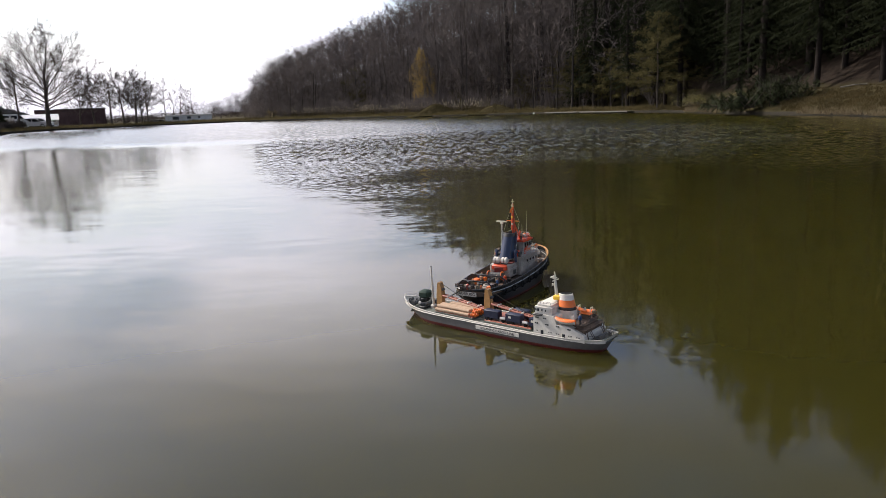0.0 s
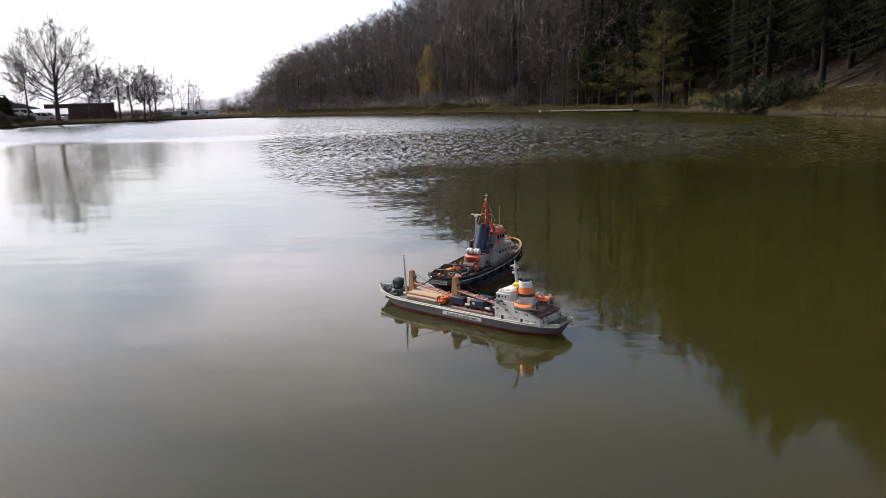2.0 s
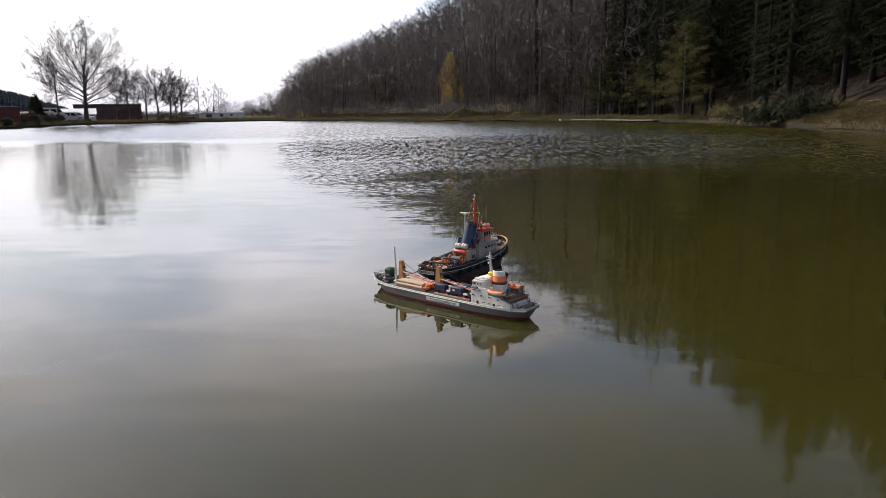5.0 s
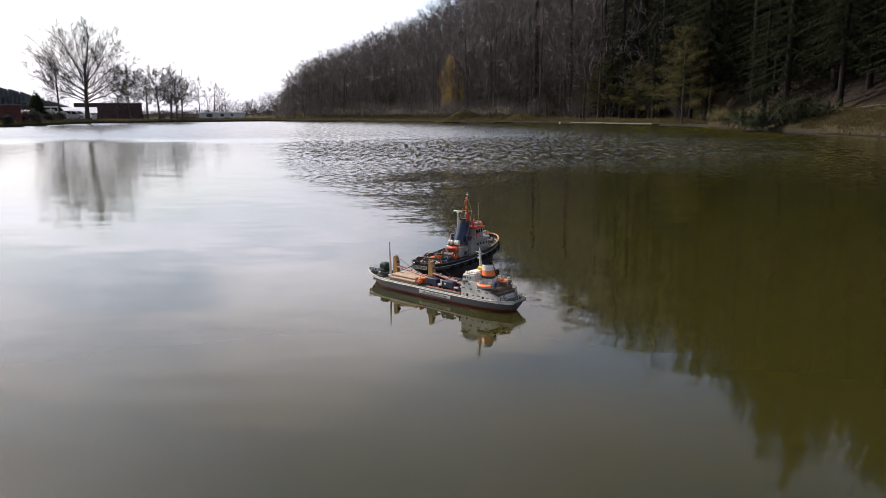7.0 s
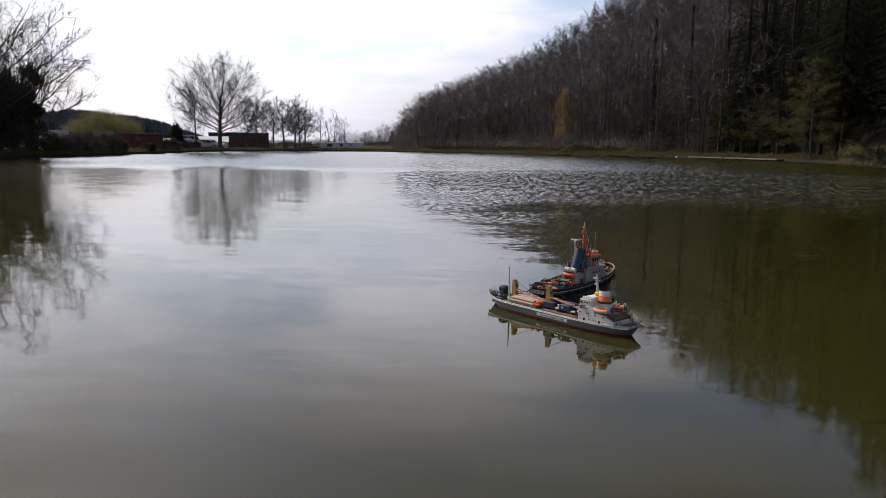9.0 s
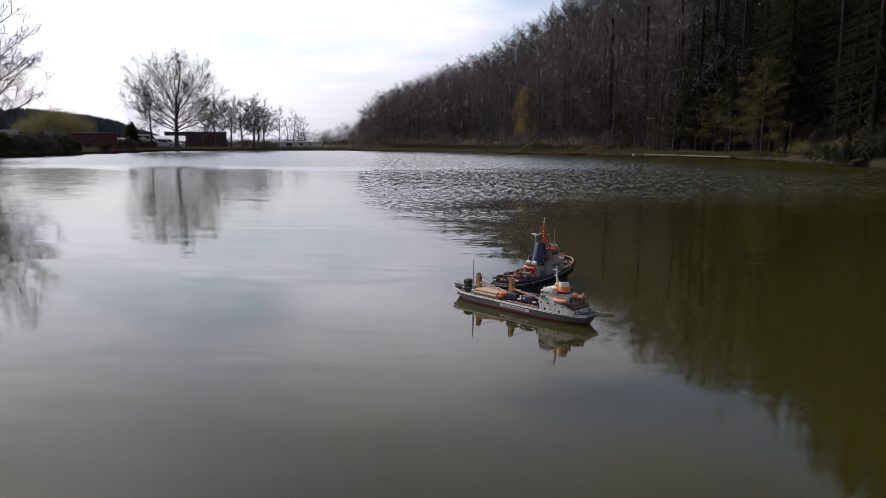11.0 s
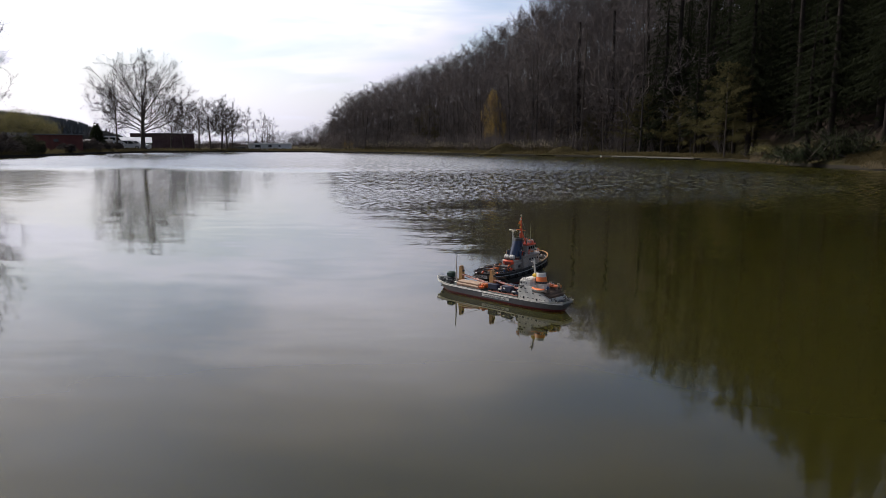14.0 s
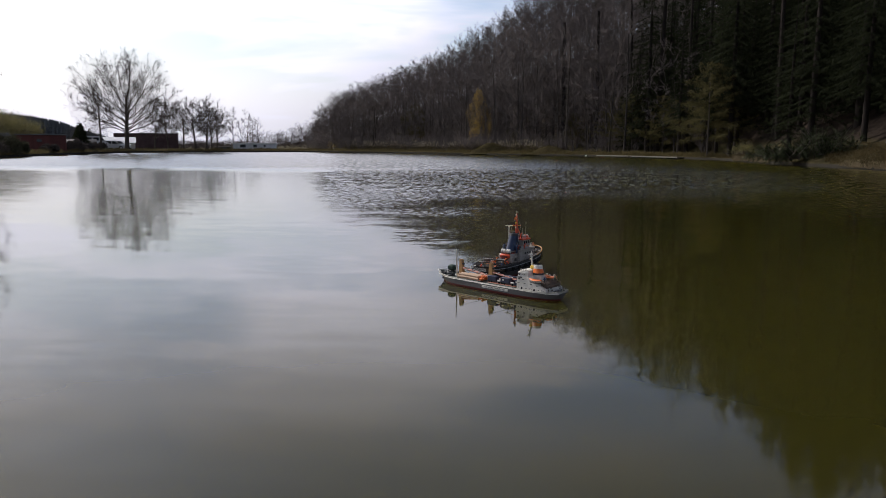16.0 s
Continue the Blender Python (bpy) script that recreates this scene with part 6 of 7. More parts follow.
# radar mast
rm = part("radar_mast", Geo().tube([(0.402, -0.004, 0.26), (0.394, -0.004, 0.32), (0.388, -0.004, 0.378)], [0.0105, 0.007, 0.003], 8), P_CREAM, cargo, "cream radar mast")
part("crosstree", Geo().tube([(0.392, -0.03, 0.335), (0.392, 0.03, 0.335)], 0.0025, 6).box(0.388, 0, 0.346, 0.02, 0.02, 0.004), P_WHITE, rm)
part("radar", Geo().box(0.378, -0.004, 0.352, 0.008, 0.05, 0.006, 0.001).tube([(0.38, -0.004, 0.34), (0.38, -0.004, 0.35)], 0.004, 6), P_WHITE, rm)
part("lamp", Geo().ball((0.376, -0.004, 0.312), 0.006, 0.006, 0.007), P_WHITE, rm)
part("mast_foot", Geo().tube([(0.402, -0.004, 0.262), (0.40, -0.004, 0.285)], 0.0125, 8), P_YELLOW, rm)
# lifeboats under davits
for s in (-1, 1):
    rows = []
    for i in range(11):
        q = i / 10
        x = 0.463 + 0.125 * q
        w = 0.021 * math.sin(math.pi * min(max(q * 0.94 + 0.03, 0), 1)) ** 0.55
        sh = 0.008 * (2 * q - 1) ** 2
        rows.append([Vector((x, s * 0.108 + w * math.cos(a), 0.198 + sh + (0.021 * math.sin(a) if a > math.pi else 0.012 * math.sin(a)))) for a in [6.2832 * j / 10 for j in range(10)]])
    g = Geo().loft(rows, [1, 1, 1, 1, 1, 0, 0, 0, 0, 0], closed=True, caps=True)
    lb = part("lifeboat", g, [P_WHITE, P_ORANGE], cargo, "orange and white lifeboat", 50)
    part("gunwale", Geo().tube([(w[0].x, s * 0.108 - max(abs(w[0].y - s * 0.108), 0.001), w[0].z) for w in rows], 0.003, 5).tube([(w[0].x, s * 0.108 + max(abs(w[0].y - s * 0.108), 0.001), w[0].z) for w in rows], 0.003, 5), P_ORANGE, lb)
    for x in (0.485, 0.567):
        part("davit", Geo().tube([(x, s * 0.09, 0.178), (x, s * 0.083, 0.21), (x, s * 0.09, 0.232), (x, s * 0.108, 0.232), (x, s * 0.11, 0.214)], 0.0028, 6), P_WHITE, cargo, "white davit")
part("rescue_boat", Geo().box(0.572, 0.03, 0.214, 0.075, 0.035, 0.014, 0.006).box(0.56, 0.03, 0.226, 0.03, 0.024, 0.012, 0.004), P_ORANGE, cargo, "orange rescue boat")
part("rescue_boat_cradle", Geo().box(0.572, 0.03, 0.194, 0.05, 0.02, 0.028, 0.002), P_BROWN, cargo)
for y in (-0.05, 0.065):
    part("vent", Geo().tube([(0.545, y, 0.178), (0.545, y, 0.225), (0.538, y, 0.233)], [0.007, 0.007, 0.010], 8), P_CREAM, cargo, "cream vent pipe")
# stern gear
part("stern_winch", Geo().box(0.69, 0, 0.084, 0.026, 0.06, 0.022, 0.003).tube([(0.69, -0.045, 0.098), (0.69, 0.045, 0.098)], 0.009, 10), P_STEEL, cargo, "dark stern winch")
for s in (-1, 1):
    part("bollard", Geo().tube([(0.70, s * 0.064, 0.074), (0.70, s * 0.064, 0.1)], 0.006, 8).tube([(0.715, s * 0.055, 0.074), (0.715, s * 0.055, 0.1)], 0.006, 8), P_STEEL, cargo)
part("flagstaff", Geo().tube([(0.74, 0, 0.098), (0.765, 0, 0.150)], 0.0014, 5), P_STEEL, cargo)
rail(cargo, [(0.665, -0.098, 0.094), (0.72, -0.082, 0.098), (0.742, -0.05, 0.1), (0.744, 0.05, 0.1), (0.72, 0.082, 0.098), (0.665, 0.098, 0.094)], 0.02, 11, 0.001, P_STEEL)
rail(cargo, [(0.328, -0.085, 0.276), (0.36, -0.092, 0.276), (0.415, -0.088, 0.276)], 0.016, 5, 0.001, P_STEEL)

# bow and stern are short
def short(x):
    if x < -0.407:
        return -0.407 + (x + 0.407) * 0.84
    return 0.317 + (x - 0.317) * 0.90 if x > 0.317 else x


for ob in cargo.children_recursive:
    co = np.zeros(len(ob.data.vertices) * 3)
    ob.data.vertices.foreach_get("co", co)
    co = co.reshape(-1, 3)
    if not ob.name.startswith("lettering"):
        if ob.name.startswith(("funnel", "exhaust")) and co[:, 0].min() > 0.42:
            co[:, :2] = 0.87 * (co[:, :2] - np.array([0.466, 0.0])) + np.array([0.466, 0.0])
            co[:, 2] = 0.2 + (co[:, 2] - 0.2) * 0.9
        co[:, 0] = [short(x) for x in co[:, 0]]
        ob.data.vertices.foreach_set("co", co.ravel())

# the upper works are squat: their heights are drawn in a little
for ob in cargo.children_recursive:
    co = np.zeros(len(ob.data.vertices) * 3)
    ob.data.vertices.foreach_get("co", co)
    co = co.reshape(-1, 3)
    if co[:, 0].min() > 0.3 and co[:, 2].min() > 0.0715 and co[:, 0].max() < 0.665 and not ob.name.startswith(("funnel", "radar", "crosstree", "lamp", "exhaust", "mast_foot", "hull", "deck.")):
        co[:, 2] = 0.074 + (co[:, 2] - 0.074) * 0.86
        ob.data.vertices.foreach_set("co", co.ravel())

# the freeboard is low, the masts keep their height above it
def sink(z, stretch):
    return z * 0.82 if z < 0.09 else 0.0738 + (z - 0.09) * stretch


for ob in cargo.children_recursive:
    if ob.name.startswith("lettering"):
        ob.location.z *= 0.82
        ob.scale = (0.95, 0.86, 1.0)
        continue
    co = np.zeros(len(ob.data.vertices) * 3)
    ob.data.vertices.foreach_get("co", co)
    co = co.reshape(-1, 3)
    slender = ob.name.startswith(("foremast", "mast_cap", "king_post", "boom", "band", "block", "topping_lift", "radar_mast", "crosstree", "radar", "lamp"))
    co[:, 2] = [sink(z, 1.06 if slender else 0.93) for z in co[:, 2]]
    ob.data.vertices.foreach_set("co", co.ravel())
DECK = -0.018      # how much lower the deck cargo lies

# deck cargo: logs, bundle of net, lorries
for k, (y, z, x0, x1) in enumerate(((-0.086, 0.1010, -0.372, -0.128), (-0.0648, 0.1010, -0.368, -0.124), (-0.0436, 0.1010, -0.374, -0.130), (-0.0224, 0.1010, -0.371, -0.128), (-0.0754, 0.1193, -0.366, -0.131), (-0.0542, 0.1193, -0.36, -0.136), (-0.033, 0.1193, -0.368, -0.133), (0.045, 0.1010, -0.37, -0.125), (0.0662, 0.1010, -0.372, -0.130))):
    g = Geo().tube([(x0, 0, 0), ((x0 + x1) / 2, 0.001, 0.0005), (x1, 0, 0)], [0.0105, 0.0103, 0.0101], 12)
    thing("log", "peeled brown log stacked on the model ship's deck", "log", ship_place(CARGO, 0, y, z + DECK), "stack of logs", geo=g, mats=P_LOG, smooth=40)
rg = random.Random(5)
g = Geo()
for k in range(34):
    g.ball((-0.095 + rg.uniform(-0.018, 0.018), rg.uniform(-0.085, -0.02), 0.10 + DECK + rg.uniform(0, 0.028)), 0.010, 0.010, 0.009, 6, 4)
thing("net_bundle", "orange net bundle lashed on the hatch", "deck cargo", CARGO, geo=g, mats=P_ORANGE, smooth=60)


def lorry(where, label):
    top = thing("toy_lorry", label, "toy lorry", where, "lorries on deck")
    part("box_body", Geo().box(-0.05, 0, 0.036, 0.096, 0.042, 0.044, 0.003), P_NAVY, top)
    part("chassis", Geo().box(0.0, 0, 0.0105, 0.19, 0.022, 0.007), P_STEEL, top)
    cab = part("cab", Geo().side_prism([(0.055, 0.012), (0.094, 0.012), (0.096, 0.03), (0.088, 0.05), (0.055, 0.054)], -0.02, 0.02), P_NAVY, top)
    part("windscreen", Geo().box(0.0935, 0, 0.04, 0.003, 0.032, 0.015), P_GLASS, cab)
    for s in (-1, 1):
        part("side_window", Geo().box(0.075, s * 0.0203, 0.039, 0.018, 0.0015, 0.012), P_WHITE if s < 0 else P_GLASS, cab)
    part("tank", Geo().tube([(0.012, -0.017, 0.024), (0.045, -0.017, 0.024)], 0.008, 8), P_GALV, top)
    for x in (-0.08, -0.055, 0.03, 0.078):
        for s in (-1, 1):
            part("wheel", Geo().tube([(x, s * 0.015, 0.0095), (x, s * 0.022, 0.0095)], 0.0095, 10), P_RUBBER, top)


lorry(ship_place(CARGO, 0.07, -0.062, 0.0915 + DECK), "dark blue toy box lorry parked on the hatch")
lorry(ship_place(CARGO, 0.20, 0.03, 0.0915 + DECK), "dark blue toy box lorry parked on the hatch")
lorry(ship_place(CARGO, 0.215, -0.062, 0.0915 + DECK), "dark blue toy box lorry parked on the hatch")
figurine(ship_place(CARGO, short(0.598), -0.075, 0.1645 + 1.4 * DECK, 200), 0.058, P_JEANS, "small doll in blue on the ship's after deck")
figurine(ship_place(CARGO, short(0.6), 0.07, 0.1645 + 1.4 * DECK, 120), 0.05, P_KHAKI, "small doll in khaki on the ship's after deck")


# ---------------------------------------------------------------- the tug
P_WORN = paint("worn cream paint", (0.42, 0.375, 0.325), 0.5, 0.6, 25)
TUG = pose(0.03, 6.60, 0, 0, 0, -121.0) @ Matrix.Scale(0.95, 4)
tug = thing("tugboat", "black-hulled model tug with white deckhouse and red mast, afloat", "model ship", TUG)
T_TABLE = [(-0.448, -0.385, 0.006, 0.002, 0.212, 0.150), (-0.43, -0.37, 0.060, 0.018, 0.207, 0.148), (-0.385, -0.33, 0.108, 0.055, 0.198, 0.142), (-0.30, -0.26, 0.150, 0.110, 0.182, 0.130),
           (-0.18, -0.16, 0.172, 0.150, 0.162, 0.112), (0.0, 0.0, 0.180, 0.168, 0.142, 0.096), (0.25, 0.25, 0.180, 0.168, 0.128, 0.086), (0.45, 0.44, 0.172, 0.150, 0.124, 0.082),
           (0.58, 0.56, 0.152, 0.115, 0.126, 0.082), (0.66, 0.63, 0.122, 0.075, 0.129, 0.084), (0.705, 0.665, 0.086, 0.035, 0.132, 0.086), (0.722, 0.68, 0.05, 0.012, 0.133, 0.086)]
tst = spread(T_TABLE, 44)
part("hull", hull_mesh(tst, [0.088, 0.012], [1, 0, 0, 0, 2, 2, 2], 0.009), [P_BLACK, P_BROWN, P_RED], tug, "black hull with brown inner bulwark", 50)
part("deck", deck_mesh(tst, 0.009), P_BROWN, tug, "brown planked deck")
for s in (-1, 1):
    part("cap_rail", Geo().tube([(xd, s * (hd - 0.003), top + 0.001) for xd, xw, hd, hw, top, dk in tst if xd > -0.14], 0.0045, 6), P_BLACK, tug, "black cap rail")
    part("cap_rail", Geo().tube([(xd, s * (hd - 0.003), top + 0.001) for xd, xw, hd, hw, top, dk in tst if xd < -0.12], 0.0055, 6), P_TAN, tug, "tan cap rail round the bow")
    for share, r in ((0.80, 0.0035), (0.52, 0.006)):
        g = Geo().tube([(xw + (xd - xw) * share, s * (hw + (hd - hw) * share + 0.002), top * share) for xd, xw, hd, hw, top, dk in tst[3:-3]], r, 6)
        part("rubbing_strake", g, P_GALV if share > 0.7 else P_RUBBER, tug, "pale grey moulding" if share > 0.7 else "black rubber strake")
    # tyres hung along the side
    for x in (-0.36, -0.28, -0.19, -0.09, 0.02, 0.13, 0.25, 0.37, 0.49):
        hd, hw, top = (curve(x, [(r[0], r[j]) for r in T_TABLE]) for j in (2, 3, 4))
        z = top * 0.62
        ty = part("tyre", Geo().ring((x, s * (hw + (hd - hw) * 0.62 + 0.010), z), (0.25 if x < -0.2 else 0.0, 1, 0), 0.016, 0.0075, 14, 7), P_RUBBER, tug, "black tyre fender")
        part("lashing", Geo().tube([(x, s * (hw + (hd - hw) * 0.62 + 0.012), z + 0.016), (x, s * hd, top)], 0.0014, 4), P_ROPE, ty)
part("bow_fender", Geo().tube([(-0.40, -0.095, 0.185), (-0.437, -0.052, 0.192), (-0.456, 0, 0.196), (-0.437, 0.052, 0.192), (-0.40, 0.095, 0.185)], [0.012, 0.016, 0.018, 0.016, 0.012], 9), P_RUBBER, tug, "black rubber bow fender")
# stern name board
board = part("name_board", Geo().box(0.7245, 0, 0.104, 0.004, 0.150, 0.030, 0.001).box(0.716, 0, 0.104, 0.014, 0.10, 0.024), P_WHITE, tug, "white stern board with black lettering")
for z in (0.1195, 0.0885):
    part("rim", Geo().box(0.727, 0, z, 0.002, 0.150, 0.002), P_BLACK, board)
for y in (-0.075, 0.075):
    part("rim", Geo().box(0.727, y, 0.104, 0.002, 0.002, 0.03), P_BLACK, board)
lettering(board, "HAMBURG", 0.027, pose(0.7272, 0, 0.104, 90, 0, 90), P_BLACK)
# deckhouse with rounded front, and casing aft of it
n = 10
plan = [(0.10, -0.105), (-0.16, -0.112)] + [(-0.16 - 0.10 * math.sin(math.pi * i / n), -0.112 * math.cos(math.pi * i / n)) for i in range(1, n)] + [(-0.16, 0.112), (0.10, 0.105)]
house2 = part("deckhouse", Geo().prism(plan, 0.10, 0.225), P_WORN, tug, "cream white deckhouse with rounded front", 35)
part("boat_deck", Geo().prism([(x * 1.02 - 0.002, y * 1.09) for x, y in plan], 0.225, 0.233), P_WORN, tug, "cream boat deck", 35)
for s in (-1, 1):
    for x in (-0.15, -0.10, -0.05, 0.0):
        part("porthole", Geo().tube([(x, s * 0.107, 0.190), (x, s * 0.1125, 0.190)], 0.009, 10).ring((x, s * 0.112, 0.19), (0, 1, 0), 0.009, 0.0016, 12, 5), P_GLASS, house2)
    part("door", Geo().box(0.06, s * 0.1065, 0.155, 0.034, 0.004, 0.09, 0.003), P_WORN, house2, "cream door")
    part("handrail", Geo().tube([(-0.15, s * 0.116, 0.165), (0.03, s * 0.112, 0.165)], 0.0016, 5), P_GALV, house2)
    part("lifebuoy", Geo().ring((-0.19, s * 0.098, 0.262), (0.2, 1, 0), 0.014, 0.0045, 14, 6), P_ORANGE, tug, "orange lifebuoy")
casing = part("engine_casing", Geo().box(0.165, 0, 0.150, 0.13, 0.155, 0.10, 0.01), P_WORN, tug, "cream engine casing")
part("casing_hood", Geo().box(0.208, 0, 0.175, 0.07, 0.12, 0.05, 0.014), P_MAST, tug, "red hood over the towing gear")
part("casing_top", Geo().box(0.150, 0, 0.2025, 0.10, 0.150, 0.005, 0.001), P_OXIDE, tug, "dark red casing top")
for s in (-1, 1):
    part("grab_rail", Geo().tube([(0.105, s * 0.081, 0.168), (0.225, s * 0.081, 0.168)], 0.0016, 5), P_GALV, casing)
    part("casing_vent", Geo().box(0.150, s * 0.0785, 0.135, 0.04, 0.004, 0.03, 0.001), P_STEEL, casing)
part("casing_door", Geo().box(0.2445, 0.0, 0.155, 0.004, 0.07, 0.05, 0.002), P_RED, tug, "red casing door")
part("workboat", Geo().tube([(0.245, -0.055, 0.112), (0.25, 0, 0.115), (0.245, 0.055, 0.112)], [0.012, 0.017, 0.012], 8), P_ORANGE, tug, "orange rescue float")
# white raft canisters
for s in (-1, 1):
    raft = part("life_raft", Geo().tube([(0.212, s * 0.006, 0.226), (0.212, s * 0.012, 0.226), (0.212, s * 0.05, 0.226), (0.212, s * 0.056, 0.226)], [0.012, 0.022, 0.022, 0.012], 14), P_WHITE, tug, "white life raft canister")
    part("strap", Geo().ring((0.212, s * 0.031, 0.226), (0, 1, 0), 0.0222, 0.0015, 16, 4), P_STEEL, raft)
    part("cradle", Geo().box(0.212, s * 0.03, 0.204, 0.03, 0.04, 0.008), P_STEEL, raft)
# wheelhouse
n = 8
wplan = [(0.0, -0.078), (-0.13, -0.082)] + [(-0.13 - 0.055 * math.sin(math.pi * i / n), -0.082 * math.cos(math.pi * i / n)) for i in range(1, n)] + [(-0.13, 0.082), (0.0, 0.078)]
wh = part("wheelhouse", Geo().prism(wplan, 0.233, 0.322), P_WORN, tug, "white wheelhouse with dark windows and red roof", 35)
part("roof", Geo().prism([(-0.065 + (x + 0.065) * 1.10, y * 1.12) for x, y in wplan], 0.322, 0.331).prism([(-0.065 + (x + 0.065) * 0.98, y * 0.98) for x, y in wplan], 0.331, 0.337), P_MAST, wh, "red roof", 35)
for s in (-1, 1):
    for x in (-0.112, -0.074, -0.036):
        part("window", Geo().box(x, s * (0.0815 if x < -0.1 else 0.0808), 0.295, 0.028, 0.003, 0.032, 0.003), P_GLASS, wh)
    part("panel", Geo().box(-0.065, s * 0.0818, 0.255, 0.11, 0.002, 0.018), P_ORANGE, wh, "orange name panel")
for k in range(5):
    a = math.pi * (k + 0.9) / 5.8
    px, py = -0.13 - 0.0555 * math.sin(a), -0.0825 * math.cos(a)
    part("window", Geo().box(px, py, 0.295, 0.003, 0.024, 0.032, 0.001, turn=Matrix.Rotation(math.atan2(0.055 * math.cos(a), 0.082 * math.sin(a)), 3, "Z")), P_GLASS, wh)
# roof clutter: search lights, horns, small dolls and bags
for x, y in ((-0.15, -0.045), (-0.15, 0.045), (-0.06, 0.06)):
    part("searchlight", Geo().tube([(x, y, 0.337), (x, y, 0.352)], 0.003, 6).tube([(x + 0.009, y, 0.359), (x - 0.009, y, 0.359)], [0.008, 0.011], 10), P_GALV, tug, "grey searchlight")
part("radar_dome", Geo().ball((-0.10, 0.02, 0.354), 0.017, 0.017, 0.014, 12, 7).tube([(-0.10, 0.02, 0.335), (-0.10, 0.02, 0.347)], 0.008, 8), P_WHITE, tug, "white radar dome")
rail(tug, [(-0.01, -0.076, 0.337), (-0.12, -0.08, 0.337), (-0.175, -0.04, 0.337), (-0.182, 0, 0.337), (-0.175, 0.04, 0.337), (-0.12, 0.08, 0.337), (-0.01, 0.076, 0.337)], 0.026, 13, 0.0014)
rail(tug, [(0.09, -0.112, 0.233), (-0.16, -0.12, 0.233), (-0.23, -0.085, 0.233), (-0.262, 0, 0.233), (-0.23, 0.085, 0.233), (-0.16, 0.12, 0.233), (0.09, 0.112, 0.233)], 0.036, 19, 0.0015, bars=3)
# funnel, dark blue
fun = Geo()
prof = [(0.225, 0.092, 0.060), (0.30, 0.072, 0.054), (0.375, 0.055, 0.047), (0.377, 0.056, 0.048), (0.398, 0.050, 0.043), (0.398, 0.043, 0.036), (0.385, 0.041, 0.034)]
n = 16
rows = []
for z, a, b in prof:
    rows.append([Vector((a - 0.004 + 0.02 * (z - 0.225) + a * math.cos(6.2832 * j / n), b * math.sin(6.2832 * j / n), z)) for j in range(n)])
fun.loft(rows, None, closed=True, caps=True)
fun.s = [s for s in (0, 0, 1, 1, 1, 1) for _ in range(n)] + [0, 1]
fn2 = part("funnel", fun, [P_BLUE, P_BLACK], tug, "dark blue funnel with black top", 40)
for k in range(2):
    part("exhaust", Geo().tube([(0.035 + 0.03 * k, 0, 0.38), (0.04 + 0.03 * k, 0, 0.412)], 0.009, 9), P_STEEL, fn2)
for s in (-1, 1):
    part("grille", Geo().box(0.065, s * 0.051, 0.29, 0.05, 0.004, 0.045, 0.002), P_STEEL, fn2)
    part("vent", Geo().tube([(0.125, s * 0.075, 0.2), (0.125, s * 0.075, 0.262), (0.115, s * 0.075, 0.275)], [0.010, 0.010, 0.016], 9), P_BLUE, tug, "blue vent cowl")
# red mast, leaning a little aft, with lamps and stays
mast = part("mast", Geo().tube([(-0.005, 0, 0.335), (-0.003, 0, 0.42), (0.0, 0.0, 0.54), (0.0, 0.0, 0.60)], [0.020, 0.016, 0.009, 0.005], 9).tube([(-0.045, -0.035, 0.337), (-0.005, -0.002, 0.47)], 0.005, 6).tube([(-0.045, 0.035, 0.337), (-0.005, 0.002, 0.47)], 0.005, 6), P_MAST, tug, "red tapered mast")
part("mast_top", Geo().tube([(0, 0, 0.60), (0, 0, 0.634)], 0.0022, 5).tube([(-0.0, -0.014, 0.617), (0.0, 0.014, 0.617)], 0.0016, 5), P_WHITE, mast, "white aerial")
for z in (0.45, 0.50, 0.545, 0.585):
    part("lamp", Geo().tube([(0.014, 0.0, z), (0.014, 0.0, z + 0.012)], 0.006, 8).box(0.008, 0, z - 0.002, 0.018, 0.012, 0.003), P_WHITE if z != 0.5 else P_YELLOW, mast)
part("crosstree", Geo().tube([(0.0, -0.05, 0.475), (0.0, 0.05, 0.475)], 0.003, 6), P_ORANGE, mast)
for y0 in (-0.05, 0.05):
    part("stay", Geo().tube([(0, 0, 0.595), (0.0, y0, 0.475), (0.12, y0 * 1.4, 0.235)], 0.0009, 4), P_GALV, mast)
for s in (-1, 1):
    part("stay", Geo().tube([(0.0, s * 0.004, 0.56), (0.10, s * 0.05, 0.40), (0.235, s * 0.074, 0.205)], 0.0010, 4), P_ROPE, mast, "dark backstay")
    part("stay", Geo().tube([(0.0, s * 0.004, 0.58), (-0.19, s * 0.10, 0.27)], 0.0010, 4), P_ROPE, mast, "dark forestay")
part("halyard", Geo().tube([(0.0, -0.05, 0.475), (0.03, -0.10, 0.27)], 0.0008, 4), P_ROPE, mast)
# inner bow bulwark lining, tan
for s in (-1, 1):
    g = Geo().loft([[Vector((xd, s * max(hd - 0.0105, 0.0005), top - 0.001)), Vector((xd, s * max(hd - 0.0105, 0.0005), dk + 0.001))] for xd, xw, hd, hw, top, dk in tst if xd < -0.12])
    part("bulwark_lining", g, P_TAN, tug, "tan bow bulwark lining")
part("pennant", Geo().add([(0.004, 0, 0.575), (0.05, 0.004, 0.565), (0.046, -0.004, 0.54), (0.004, 0.002, 0.535), (0.004, 0.003, 0.575), (0.05, 0.007, 0.565), (0.046, -0.001, 0.54), (0.004, 0.005, 0.535)],
     [(0, 1, 2, 3), (7, 6, 5, 4), (0, 4, 5, 1), (1, 5, 6, 2), (2, 6, 7, 3), (3, 7, 4, 0)]), P_ORANGE, mast, "small red pennant")
